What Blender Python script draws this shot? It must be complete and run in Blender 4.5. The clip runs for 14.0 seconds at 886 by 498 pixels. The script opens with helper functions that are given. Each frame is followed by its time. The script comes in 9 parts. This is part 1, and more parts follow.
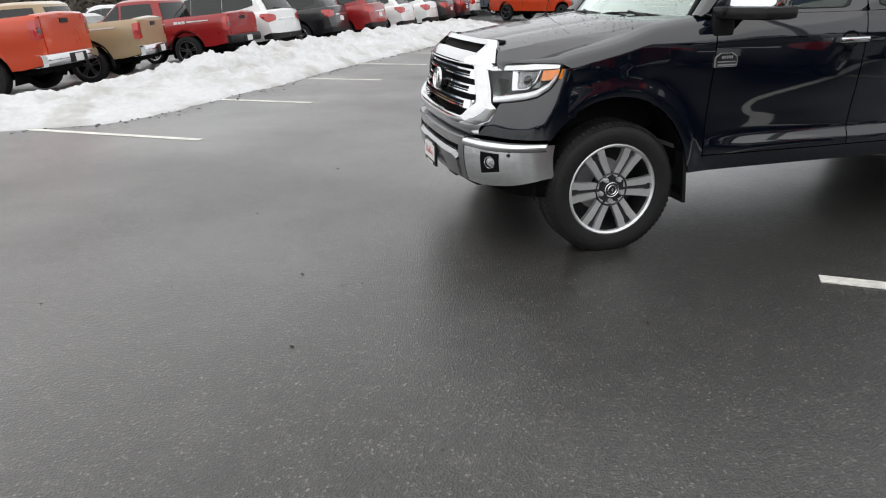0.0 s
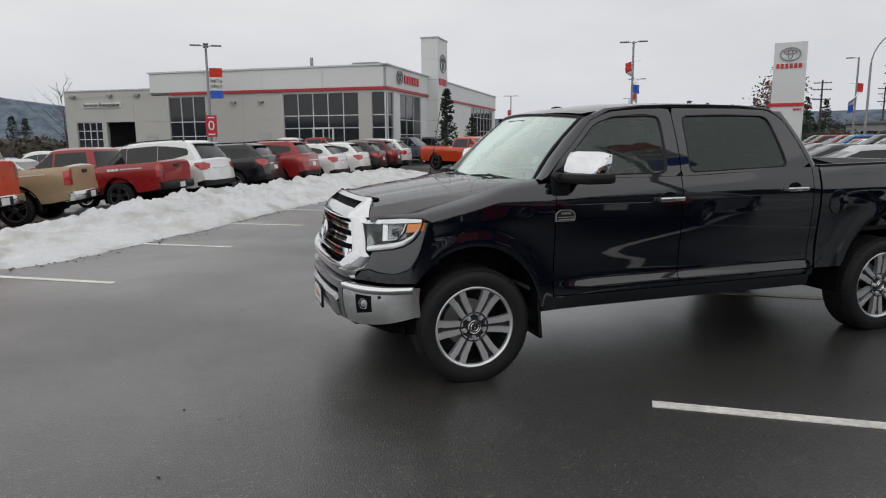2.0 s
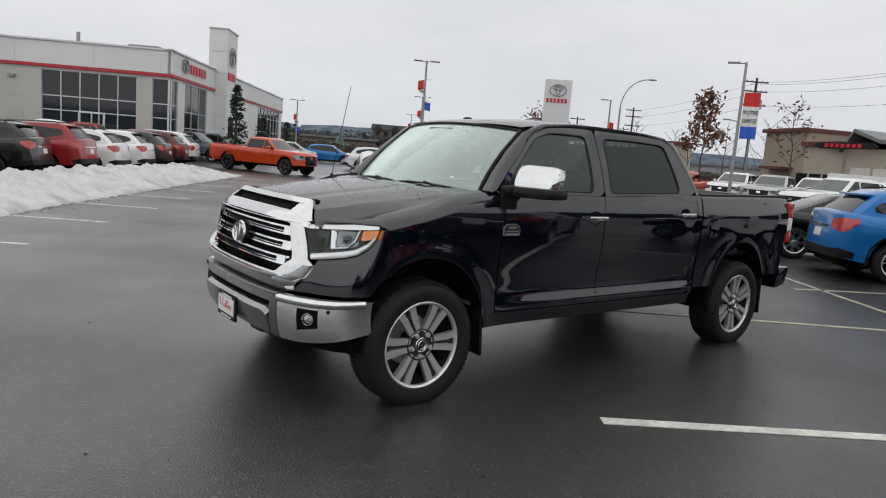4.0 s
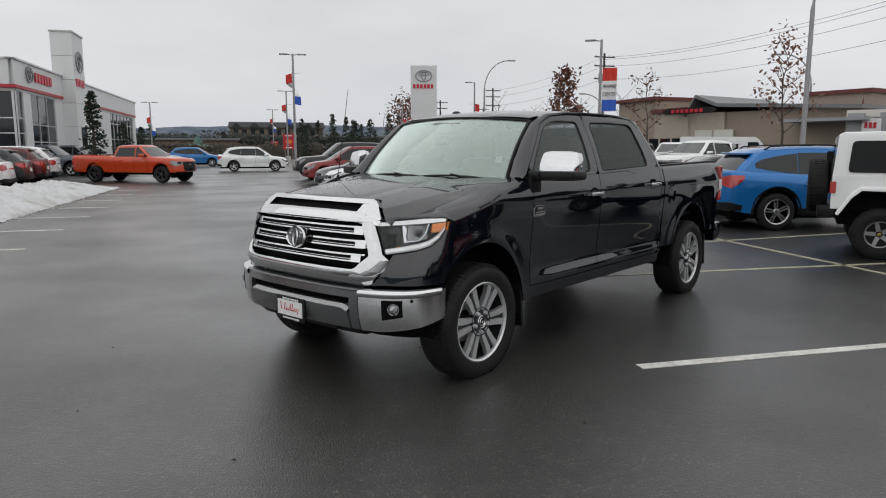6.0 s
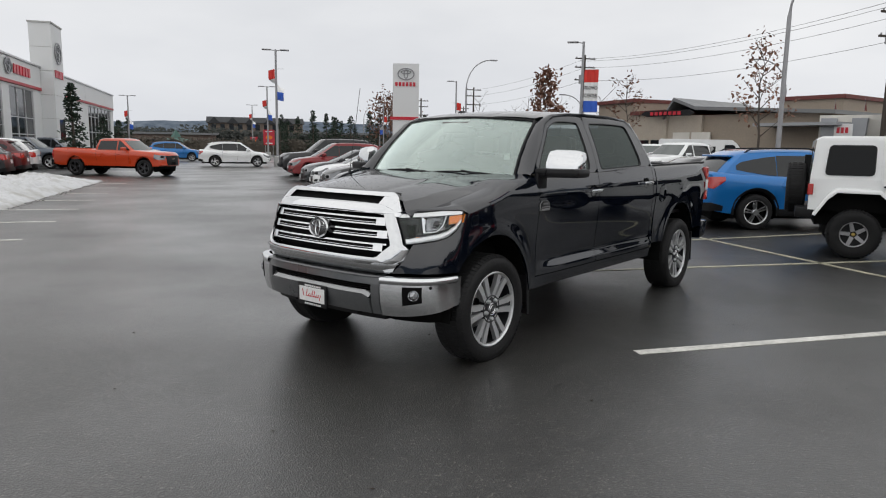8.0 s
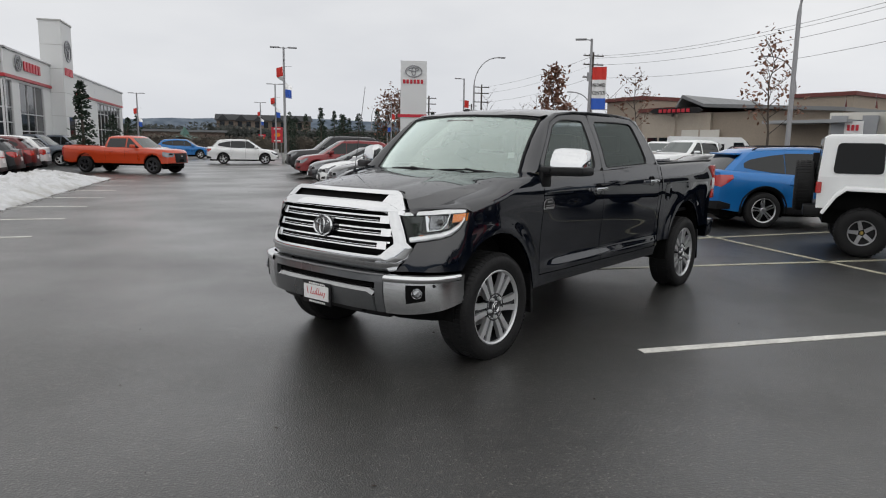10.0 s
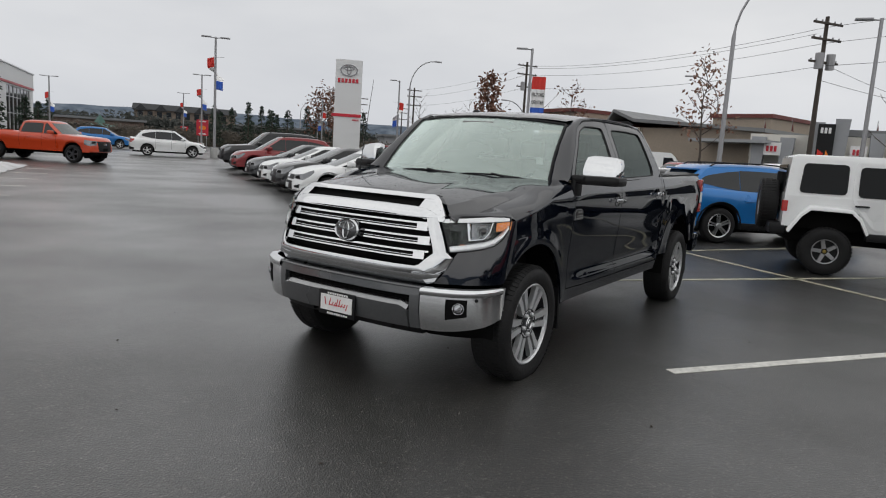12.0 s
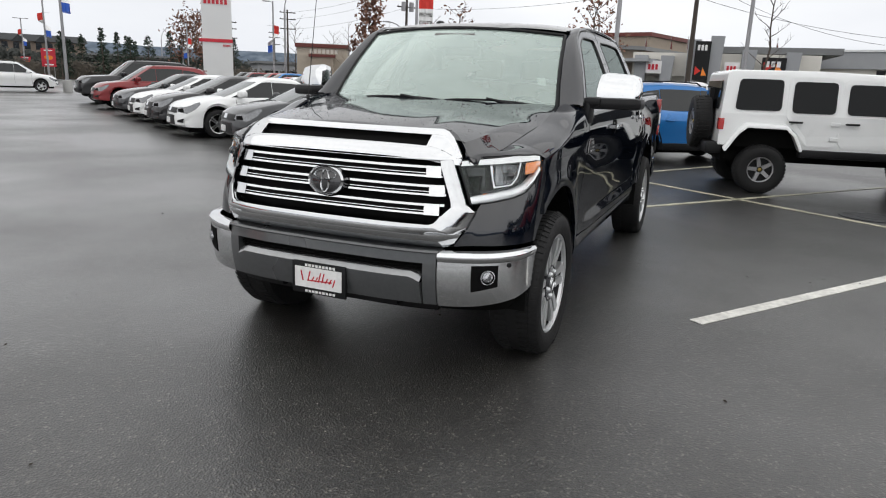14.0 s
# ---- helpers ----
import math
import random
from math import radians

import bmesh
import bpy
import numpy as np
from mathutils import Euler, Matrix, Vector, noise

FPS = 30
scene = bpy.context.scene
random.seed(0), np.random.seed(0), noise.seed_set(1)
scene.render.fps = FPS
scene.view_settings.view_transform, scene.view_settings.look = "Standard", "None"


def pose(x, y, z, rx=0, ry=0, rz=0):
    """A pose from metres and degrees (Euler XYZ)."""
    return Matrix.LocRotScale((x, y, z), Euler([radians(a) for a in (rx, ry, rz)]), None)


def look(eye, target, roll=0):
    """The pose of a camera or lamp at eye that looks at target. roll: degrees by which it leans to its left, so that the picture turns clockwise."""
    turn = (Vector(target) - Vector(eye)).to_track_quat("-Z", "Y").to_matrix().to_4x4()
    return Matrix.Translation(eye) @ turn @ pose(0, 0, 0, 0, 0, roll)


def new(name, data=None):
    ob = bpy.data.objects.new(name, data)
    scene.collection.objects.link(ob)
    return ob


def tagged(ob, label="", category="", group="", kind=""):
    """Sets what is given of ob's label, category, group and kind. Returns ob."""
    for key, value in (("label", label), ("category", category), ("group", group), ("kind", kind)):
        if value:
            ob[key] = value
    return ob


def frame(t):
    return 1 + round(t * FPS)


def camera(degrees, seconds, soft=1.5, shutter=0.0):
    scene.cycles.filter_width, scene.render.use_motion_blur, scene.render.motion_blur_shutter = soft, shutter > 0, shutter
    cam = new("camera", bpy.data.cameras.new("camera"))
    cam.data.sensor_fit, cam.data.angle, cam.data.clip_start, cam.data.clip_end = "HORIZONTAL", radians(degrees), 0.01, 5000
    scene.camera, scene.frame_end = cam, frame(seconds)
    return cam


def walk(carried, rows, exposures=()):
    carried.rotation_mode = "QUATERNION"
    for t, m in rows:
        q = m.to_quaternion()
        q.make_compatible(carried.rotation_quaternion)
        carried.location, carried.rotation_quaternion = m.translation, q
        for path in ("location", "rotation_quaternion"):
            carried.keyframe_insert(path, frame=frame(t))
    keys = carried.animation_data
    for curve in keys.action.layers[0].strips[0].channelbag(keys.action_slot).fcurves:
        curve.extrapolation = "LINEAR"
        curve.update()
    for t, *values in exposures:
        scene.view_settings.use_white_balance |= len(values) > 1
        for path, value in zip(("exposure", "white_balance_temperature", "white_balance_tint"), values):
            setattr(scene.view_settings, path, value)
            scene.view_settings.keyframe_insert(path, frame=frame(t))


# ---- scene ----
cam = camera(66.4, 14.0, soft=1.1)
PATH = [
    (0, (-1.913, -4.51, 1.53), (-1.478, -2.693, 0.815), -1.4),
    (0.5, (-1.694, -4.675, 1.56), (-1.084, -2.862, 0.979), 1.3),
    (1, (-1.573, -4.869, 1.615), (-0.958, -3.006, 1.227), -0.3),
    (1.5, (-1.568, -5.041, 1.619), (-1.062, -3.128, 1.33), -1.5),
    (2, (-1.624, -5.052, 1.638), (-0.988, -3.183, 1.317), -0.5),
    (2.5, (-1.745, -4.96, 1.618), (-0.915, -3.168, 1.303), 1.6),
    (3, (-2.053, -4.79, 1.641), (-1.028, -3.098, 1.342), -3.1),
    (3.2, (-2.17, -4.704, 1.624), (-1.096, -3.047, 1.309), 0.8),
    (5.3, (-3.173, -3.694, 1.552), (-1.728, -2.335, 1.302), -1.4),
    (5.5, (-3.366, -3.728, 1.576), (-1.892, -2.401, 1.312), -3.0),
    (6, (-3.623, -3.72, 1.568), (-2.13, -2.422, 1.275), 0.0),
    (6.5, (-3.897, -3.8, 1.574), (-2.375, -2.544, 1.251), 1.3),
    (7, (-4.012, -3.784, 1.568), (-2.419, -2.62, 1.242), 1.1),
    (7.5, (-4.013, -3.752, 1.563), (-2.446, -2.542, 1.283), 1.4),
    (7.7, (-4.022, -3.716, 1.557), (-2.471, -2.485, 1.27), 1.2),
    (9.8, (-4.016, -3.751, 1.57), (-2.508, -2.475, 1.258), 0.3),
    (10, (-4.012, -3.746, 1.565), (-2.492, -2.482, 1.26), 0.9),
    (10.5, (-4.042, -3.704, 1.554), (-2.512, -2.458, 1.232), 3.9),
    (11, (-4.062, -3.555, 1.547), (-2.489, -2.367, 1.209), 3.4),
    (11.5, (-3.965, -3.213, 1.537), (-2.336, -2.082, 1.276), 3.7),
    (12, (-4.143, -2.891, 1.521), (-2.486, -1.808, 1.234), 3.6),
    (12.5, (-4.245, -2.517, 1.526), (-2.47, -1.692, 1.118), 2.2),
    (13, (-4.119, -2.118, 1.477), (-2.344, -1.326, 1.007), -5.1),
    (13.5, (-4.096, -1.838, 1.478), (-2.331, -1.022, 1.007), -2.4),
    (14, (-3.625, -1.792, 1.461), (-1.838, -1.033, 0.983), 2.2),
]
EXPOSURES = [(0.0, 0.60), (0.5, 0.92), (1.0, 0.70), (1.5, 0.15), (2.0, 0.0), (2.5, 0.1), (3.0, 0.1), (6.5, 0.0), (7.5, 0.15), (10.0, 0.1), (11.0, 0.1), (12.0, -0.02), (12.5, 0.1), (13.0, 0.27), (13.5, 0.38), (14.0, 0.43)]
walk(cam, [(t, look(eye, target, roll)) for t, eye, target, roll in PATH], EXPOSURES)

# ---- overcast sky and soft sun ----
world = bpy.data.worlds.new("overcast")
scene.world = world
world.use_nodes = True
wn, wl = world.node_tree.nodes, world.node_tree.links
wn.clear()
w_out = wn.new("ShaderNodeOutputWorld")
w_bg = wn.new("ShaderNodeBackground")
w_sky = wn.new("ShaderNodeTexSky")
w_sky.sky_type, w_sky.sun_disc = "NISHITA", False
w_sky.sun_elevation, w_sky.sun_rotation = radians(28), radians(200)
w_sky.air_density, w_sky.dust_density = 1.0, 3.0
w_hsv = wn.new("ShaderNodeHueSaturation")
w_hsv.inputs["Saturation"].default_value = 0.08
w_hsv.inputs["Value"].default_value = 0.02
w_sep = wn.new("ShaderNodeSeparateXYZ")
w_tc = wn.new("ShaderNodeTexCoord")
w_map = wn.new("ShaderNodeMapping")
w_map.inputs["Scale"].default_value = (1.0, 1.0, 3.2)
w_noise = wn.new("ShaderNodeTexNoise")
w_noise.inputs["Scale"].default_value, w_noise.inputs["Detail"].default_value = 2.2, 5.0
w_ramp = wn.new("ShaderNodeValToRGB")
w_ramp.color_ramp.elements[0].position, w_ramp.color_ramp.elements[0].color = 0.30, (0.78, 0.79, 0.81, 1)
w_ramp.color_ramp.elements[1].position, w_ramp.color_ramp.elements[1].color = 0.70, (0.95, 0.95, 0.95, 1)
w_low = wn.new("ShaderNodeValToRGB")
w_low.color_ramp.elements[0].position, w_low.color_ramp.elements[0].color = 0.0, (0.80, 0.82, 0.86, 1)
w_low.color_ramp.elements[1].position, w_low.color_ramp.elements[1].color = 0.30, (1.0, 1.0, 1.0, 1)
w_mul = wn.new("ShaderNodeMix")
w_mul.data_type, w_mul.blend_type = "RGBA", "MULTIPLY"
w_mul.inputs["Factor"].default_value = 1.0
w_mix = wn.new("ShaderNodeMix")
w_mix.data_type = "RGBA"
w_mix.inputs["Factor"].default_value = 0.9
wl.new(w_tc.outputs["Generated"], w_map.inputs["Vector"])
wl.new(w_map.outputs["Vector"], w_noise.inputs["Vector"])
wl.new(w_noise.outputs["Fac"], w_ramp.inputs["Fac"])
wl.new(w_tc.outputs["Generated"], w_sep.inputs["Vector"])
wl.new(w_sep.outputs["Z"], w_low.inputs["Fac"])
wl.new(w_ramp.outputs["Color"], w_mul.inputs["A"])
wl.new(w_low.outputs["Color"], w_mul.inputs["B"])
wl.new(w_sky.outputs["Color"], w_hsv.inputs["Color"])
wl.new(w_hsv.outputs["Color"], w_mix.inputs["A"])
wl.new(w_mul.outputs["Result"], w_mix.inputs["B"])
wl.new(w_mix.outputs["Result"], w_bg.inputs["Color"])
w_bg.inputs["Strength"].default_value = 1.0
wl.new(w_bg.outputs["Background"], w_out.inputs["Surface"])

sun_data = bpy.data.lights.new("sun", "SUN")
sun_data.energy, sun_data.angle, sun_data.color = 0.8, radians(170), (1.0, 0.98, 0.95)
sun = new("sun", sun_data)
sun.matrix_basis = look((-45, -30, 55), (0, 0, 0))
scene.view_settings.exposure = 0.0

# ---- materials ----
def mat(name, color, rough=0.5, metal=0.0, coat=0.0, vary=0.12, grain=40.0, bump=0.0, blot=1.5, spec=0.5, coat_ior=1.5):
    """A surface with fine grain and broad, faint blotches."""
    m = bpy.data.materials.new(name)
    m.use_nodes = True
    n, l = m.node_tree.nodes, m.node_tree.links
    b = n["Principled BSDF"]
    b.inputs["Metallic"].default_value = metal
    b.inputs["Coat Weight"].default_value = coat
    b.inputs["Coat Roughness"].default_value = 0.03
    b.inputs["Specular IOR Level"].default_value = spec
    b.inputs["Coat IOR"].default_value = coat_ior
    tc = n.new("ShaderNodeTexCoord")
    fine, wide = n.new("ShaderNodeTexNoise"), n.new("ShaderNodeTexNoise")
    fine.inputs["Scale"].default_value, fine.inputs["Detail"].default_value = grain, 4.0
    wide.inputs["Scale"].default_value, wide.inputs["Detail"].default_value = blot, 3.0
    l.new(tc.outputs["Object"], fine.inputs["Vector"])
    l.new(tc.outputs["Object"], wide.inputs["Vector"])
    add = n.new("ShaderNodeMath")
    add.operation = "ADD"
    l.new(fine.outputs["Fac"], add.inputs[0])
    l.new(wide.outputs["Fac"], add.inputs[1])
    ramp = n.new("ShaderNodeMapRange")
    ramp.inputs["From Min"].default_value, ramp.inputs["From Max"].default_value = 0.6, 1.4
    ramp.inputs["To Min"].default_value, ramp.inputs["To Max"].default_value = 1 - vary, 1 + vary
    l.new(add.outputs[0], ramp.inputs["Value"])
    mul = n.new("ShaderNodeVectorMath")
    mul.operation = "SCALE"
    mul.inputs[0].default_value = color[:3]
    l.new(ramp.outputs["Result"], mul.inputs["Scale"])
    l.new(mul.outputs["Vector"], b.inputs["Base Color"])
    rr = n.new("ShaderNodeMapRange")
    rr.inputs["From Min"].default_value, rr.inputs["From Max"].default_value = 0.3, 0.7
    rr.inputs["To Min"].default_value, rr.inputs["To Max"].default_value = rough * 0.85, min(1.0, rough * 1.15)
    l.new(wide.outputs["Fac"], rr.inputs["Value"])
    l.new(rr.outputs["Result"], b.inputs["Roughness"])
    if bump:
        bp = n.new("ShaderNodeBump")
        bp.inputs["Strength"].default_value, bp.inputs["Distance"].default_value = bump, 0.01
        l.new(fine.outputs["Fac"], bp.inputs["Height"])
        l.new(bp.outputs["Normal"], b.inputs["Normal"])
    return m


def paint(name, color, metal=0.0, rough=0.32):
    return mat(name, color, rough=rough, metal=metal, coat=1.0, vary=0.06, grain=300.0, blot=2.0, spec=0.3, coat_ior=1.4)


M = {}
M["chrome"] = mat("chrome", (0.68, 0.69, 0.70), rough=0.05, metal=1.0, vary=0.03)
M["rubber"] = mat("rubber", (0.012, 0.012, 0.0125), rough=0.65, vary=0.35, grain=60, bump=0.3, spec=0.25)
M["black_trim"] = mat("black_trim", (0.008, 0.008, 0.009), rough=0.45, vary=0.2, spec=0.25)
M["dark"] = mat("dark", (0.004, 0.004, 0.004), rough=0.8, spec=0.1)
M["jet_glass"] = mat("jet_glass", (0.005, 0.006, 0.007), rough=0.04, vary=0.1, spec=0.18)
M["car_glass"] = mat("car_glass", (0.008, 0.010, 0.011), rough=0.04, vary=0.1, spec=0.5)
# base paler than the side glass: sky mirrored in the slope is painted in
M["windshield"] = mat("windshield_glass", (0.055, 0.068, 0.065), rough=0.05, vary=0.15, spec=1.0)
M["alloy"] = mat("alloy", (0.62, 0.63, 0.64), rough=0.28, metal=1.0, vary=0.08)
M["dark_alloy"] = mat("dark_alloy", (0.10, 0.10, 0.11), rough=0.35, metal=0.8)
M["lamp_red"] = mat("lamp_red", (0.42, 0.015, 0.012), rough=0.12, coat=1.0)
M["lamp_clear"] = mat("lamp_clear", (0.15, 0.155, 0.165), rough=0.12, metal=0.6, coat=1.0, vary=0.5, grain=20)
M["lamp_amber"] = mat("lamp_amber", (0.85, 0.24, 0.02), rough=0.12, coat=1.0)
M["plate"] = mat("plate", (0.7, 0.7, 0.7), rough=0.4)
M["faded_line"] = mat("faded_line", (0.36, 0.345, 0.26), rough=0.5, vary=0.5, grain=20, blot=3)
M["line"] = mat("line", (0.62, 0.61, 0.57), rough=0.6, vary=0.35, grain=25, blot=4)
M["concrete"] = mat("concrete", (0.42, 0.42, 0.41), rough=0.8, vary=0.12)
M["white_panel"] = mat("white_panel", (0.66, 0.67, 0.67), rough=0.45, vary=0.05, blot=0.3)
M["beige_panel"] = mat("beige_panel", (0.46, 0.455, 0.43), rough=0.7, vary=0.06, blot=0.3)
M["red_band"] = mat("red_band", (0.42, 0.02, 0.03), rough=0.4)
M["pole"] = mat("pole", (0.30, 0.30, 0.31), rough=0.5, metal=0.5)
M["building_glass"] = mat("building_glass", (0.012, 0.015, 0.018), rough=0.05, vary=0.3, blot=0.5, spec=0.5)
M["alu"] = mat("alu", (0.55, 0.55, 0.56), rough=0.4, metal=0.6)


def asphalt():
    """Wet asphalt: dark aggregate, damp sheen, shinier where water stands."""
    m = bpy.data.materials.new("wet_asphalt")
    m.use_nodes = True
    n, l = m.node_tree.nodes, m.node_tree.links
    b = n["Principled BSDF"]
    tc = n.new("ShaderNodeTexCoord")
    stone, film, wide = n.new("ShaderNodeTexVoronoi"), n.new("ShaderNodeTexNoise"), n.new("ShaderNodeTexNoise")
    stone.inputs["Scale"].default_value = 110.0
    film.inputs["Scale"].default_value, film.inputs["Detail"].default_value = 0.35, 4.0
    wide.inputs["Scale"].default_value, wide.inputs["Detail"].default_value = 7.0, 6.0
    for t in (stone, film, wide):
        l.new(tc.outputs["Object"], t.inputs["Vector"])
    cr = n.new("ShaderNodeValToRGB")
    cr.color_ramp.elements[0].position, cr.color_ramp.elements[0].color = 0.0, (0.0045, 0.0042, 0.0040, 1)
    cr.color_ramp.elements[1].position, cr.color_ramp.elements[1].color = 1.0, (0.23, 0.217, 0.19, 1)
    el = cr.color_ramp.elements.new(0.78)
    el.color = (0.034, 0.0325, 0.029, 1)
    l.new(stone.outputs["Color"], cr.inputs["Fac"])
    mx = n.new("ShaderNodeMix")
    mx.data_type, mx.blend_type = "RGBA", "MULTIPLY"
    mx.inputs["Factor"].default_value = 0.8
    wr = n.new("ShaderNodeMapRange")
    wr.inputs["From Min"].default_value, wr.inputs["From Max"].default_value = 0.35, 0.65
    wr.inputs["To Min"].default_value, wr.inputs["To Max"].default_value = 0.6, 1.2
    l.new(wide.outputs["Fac"], wr.inputs["Value"])
    l.new(cr.outputs["Color"], mx.inputs["A"])
    l.new(wr.outputs["Result"], mx.inputs["B"])
    # the driven aisle is worn paler than the parking bays beside it
    across, edge, worn = n.new("ShaderNodeVectorMath"), n.new("ShaderNodeMath"), n.new("ShaderNodeMapRange")
    across.operation = "DOT_PRODUCT"
    across.inputs[1].default_value = (0.8290, -0.5592, 0.0)
    l.new(tc.outputs["Object"], across.inputs[0])
    edge.operation = "MULTIPLY_ADD"
    l.new(film.outputs["Fac"], edge.inputs[0])
    edge.inputs[1].default_value = 3.0
    l.new(across.outputs["Value"], edge.inputs[2])
    worn.interpolation_type = "SMOOTHSTEP"
    worn.inputs["From Min"].default_value, worn.inputs["From Max"].default_value = 1.5, 6.5
    worn.inputs["To Min"].default_value, worn.inputs["To Max"].default_value = 0.92, 0.34
    l.new(edge.outputs[0], worn.inputs["Value"])
    tone = n.new("ShaderNodeVectorMath")
    tone.operation = "SCALE"
    l.new(mx.outputs["Result"], tone.inputs[0])
    l.new(worn.outputs["Result"], tone.inputs["Scale"])
    l.new(tone.outputs["Vector"], b.inputs["Base Color"])
    rg = n.new("ShaderNodeMapRange")
    rg.inputs["From Min"].default_value, rg.inputs["From Max"].default_value = 0.38, 0.62
    rg.inputs["To Min"].default_value, rg.inputs["To Max"].default_value = 0.34, 0.50
    b.inputs["Specular IOR Level"].default_value = 0.5
    l.new(film.outputs["Fac"], rg.inputs["Value"])
    l.new(rg.outputs["Result"], b.inputs["Roughness"])
    # a thin film of water over it, thicker in places
    wet = n.new("ShaderNodeMapRange")
    wet.inputs["From Min"].default_value, wet.inputs["From Max"].default_value = 0.38, 0.62
    wet.inputs["To Min"].default_value, wet.inputs["To Max"].default_value = 1.0, 0.7
    l.new(film.outputs["Fac"], wet.inputs["Value"])
    dry = n.new("ShaderNodeMath")
    dry.operation = "MULTIPLY"
    l.new(wet.outputs["Result"], dry.inputs[0])
    thin = n.new("ShaderNodeMath")
    thin.operation = "POWER"
    l.new(worn.outputs["Result"], thin.inputs[0])
    thin.inputs[1].default_value = 0.5
    l.new(thin.outputs[0], dry.inputs[1])
    l.new(dry.outputs[0], b.inputs["Coat Weight"])
    b.inputs["Coat Roughness"].default_value = 0.28
    b.inputs["Coat IOR"].default_value = 1.46
    bp = n.new("ShaderNodeBump")
    bp.inputs["Strength"].default_value, bp.inputs["Distance"].default_value = 1.0, 0.006
    l.new(stone.outputs["Distance"], bp.inputs["Height"])
    l.new(bp.outputs["Normal"], b.inputs["Normal"])
    # the film dips between the stones, so that its sheen is broken up
    pit, skin = n.new("ShaderNodeTexNoise"), n.new("ShaderNodeBump")
    pit.inputs["Scale"].default_value, pit.inputs["Detail"].default_value = 60.0, 3.0
    l.new(tc.outputs["Object"], pit.inputs["Vector"])
    skin.inputs["Strength"].default_value, skin.inputs["Distance"].default_value = 0.42, 0.006
    l.new(pit.outputs["Fac"], skin.inputs["Height"])
    l.new(skin.outputs["Normal"], b.inputs["Coat Normal"])
    return m


M["asphalt"] = asphalt()


def dirty_snow():
    """Old ploughed snow: pale crystals, grey meltwater patches, specks of grit."""
    m = mat("snow", (0.57, 0.575, 0.585), rough=0.7, vary=0.12, grain=11, bump=1.0, blot=1.2)
    n, l = m.node_tree.nodes, m.node_tree.links
    b = n["Principled BSDF"]
    base = b.inputs["Base Color"].links[0].from_socket
    tc = n.new("ShaderNodeTexCoord")
    patch, grit = n.new("ShaderNodeTexNoise"), n.new("ShaderNodeTexNoise")
    patch.inputs["Scale"].default_value, patch.inputs["Detail"].default_value = 1.4, 6.0
    grit.inputs["Scale"].default_value, grit.inputs["Detail"].default_value = 28.0, 3.0
    l.new(tc.outputs["Object"], patch.inputs["Vector"])
    l.new(tc.outputs["Object"], grit.inputs["Vector"])
    r1, r2 = n.new("ShaderNodeMapRange"), n.new("ShaderNodeMapRange")
    r1.inputs["From Min"].default_value, r1.inputs["From Max"].default_value = 0.48, 0.68
    r1.inputs["To Max"].default_value = 0.7
    r2.inputs["From Min"].default_value, r2.inputs["From Max"].default_value = 0.70, 0.76
    r2.inputs["To Max"].default_value = 0.6
    l.new(patch.outputs["Fac"], r1.inputs["Value"])
    l.new(grit.outputs["Fac"], r2.inputs["Value"])
    m1, m2 = n.new("ShaderNodeMix"), n.new("ShaderNodeMix")
    m1.data_type = m2.data_type = "RGBA"
    l.new(r1.outputs["Result"], m1.inputs["Factor"])
    l.new(base, m1.inputs["A"])
    m1.inputs["B"].default_value = (0.34, 0.33, 0.30, 1)
    l.new(r2.outputs["Result"], m2.inputs["Factor"])
    l.new(m1.outputs["Result"], m2.inputs["A"])
    m2.inputs["B"].default_value = (0.10, 0.09, 0.08, 1)
    l.new(m2.outputs["Result"], b.inputs["Base Color"])
    return m


M["snow"] = dirty_snow()

# ---- building tools ----
E1, E2 = Vector((0.5592, 0.8290, 0)), Vector((0.8290, -0.5592, 0))  # along the parking rows, across them


def lot(u, v, z=0.0):
    return E1 * u + E2 * v + Vector((0, 0, z))


def mesh_of(name, bm, material, smooth=None):
    if smooth:
        for f in bm.faces:
            f.smooth = True
    me = bpy.data.meshes.new(name)
    bm.normal_update()
    bm.to_mesh(me)
    bm.free()
    for mt in material if isinstance(material, (list, tuple)) else [material]:
        me.materials.append(mt)
    if smooth:
        me.set_sharp_from_angle(angle=radians(smooth))
    return me


def part(name, bm, material, parent=None, label="", smooth=None):
    """One bmesh as one mesh object under a thing or a part."""
    ob = new(name, mesh_of(name, bm, material, smooth))
    ob.parent = parent
    if label:
        tagged(ob, label)
    return ob


def thing(name, label, category, m=None, group="", kind=""):
    ob = new(name)
    ob.matrix_basis = m or Matrix()
    return tagged(ob, label, category, group, kind)


def box(bm, x0, x1, y0, y1, z0, z1, m=None, bevel=0.0):
    vs = [bm.verts.new((x, y, z)) for x in (x0, x1) for y in (y0, y1) for z in (z0, z1)]
    fs = [bm.faces.new([vs[i] for i in q]) for q in ((0, 1, 3, 2), (4, 6, 7, 5), (0, 4, 5, 1), (2, 3, 7, 6), (0, 2, 6, 4), (1, 5, 7, 3))]
    if bevel:
        out = bmesh.ops.bevel(bm, geom=list({e for f in fs for e in f.edges}), offset=bevel, segments=2, affect="EDGES", profile=0.6)
        vs = list({v for f in out["faces"] for v in f.verts} | {v for v in vs if v.is_valid})
    if m is not None:
        bmesh.ops.transform(bm, matrix=m, verts=[v for v in vs if v.is_valid])
    return vs


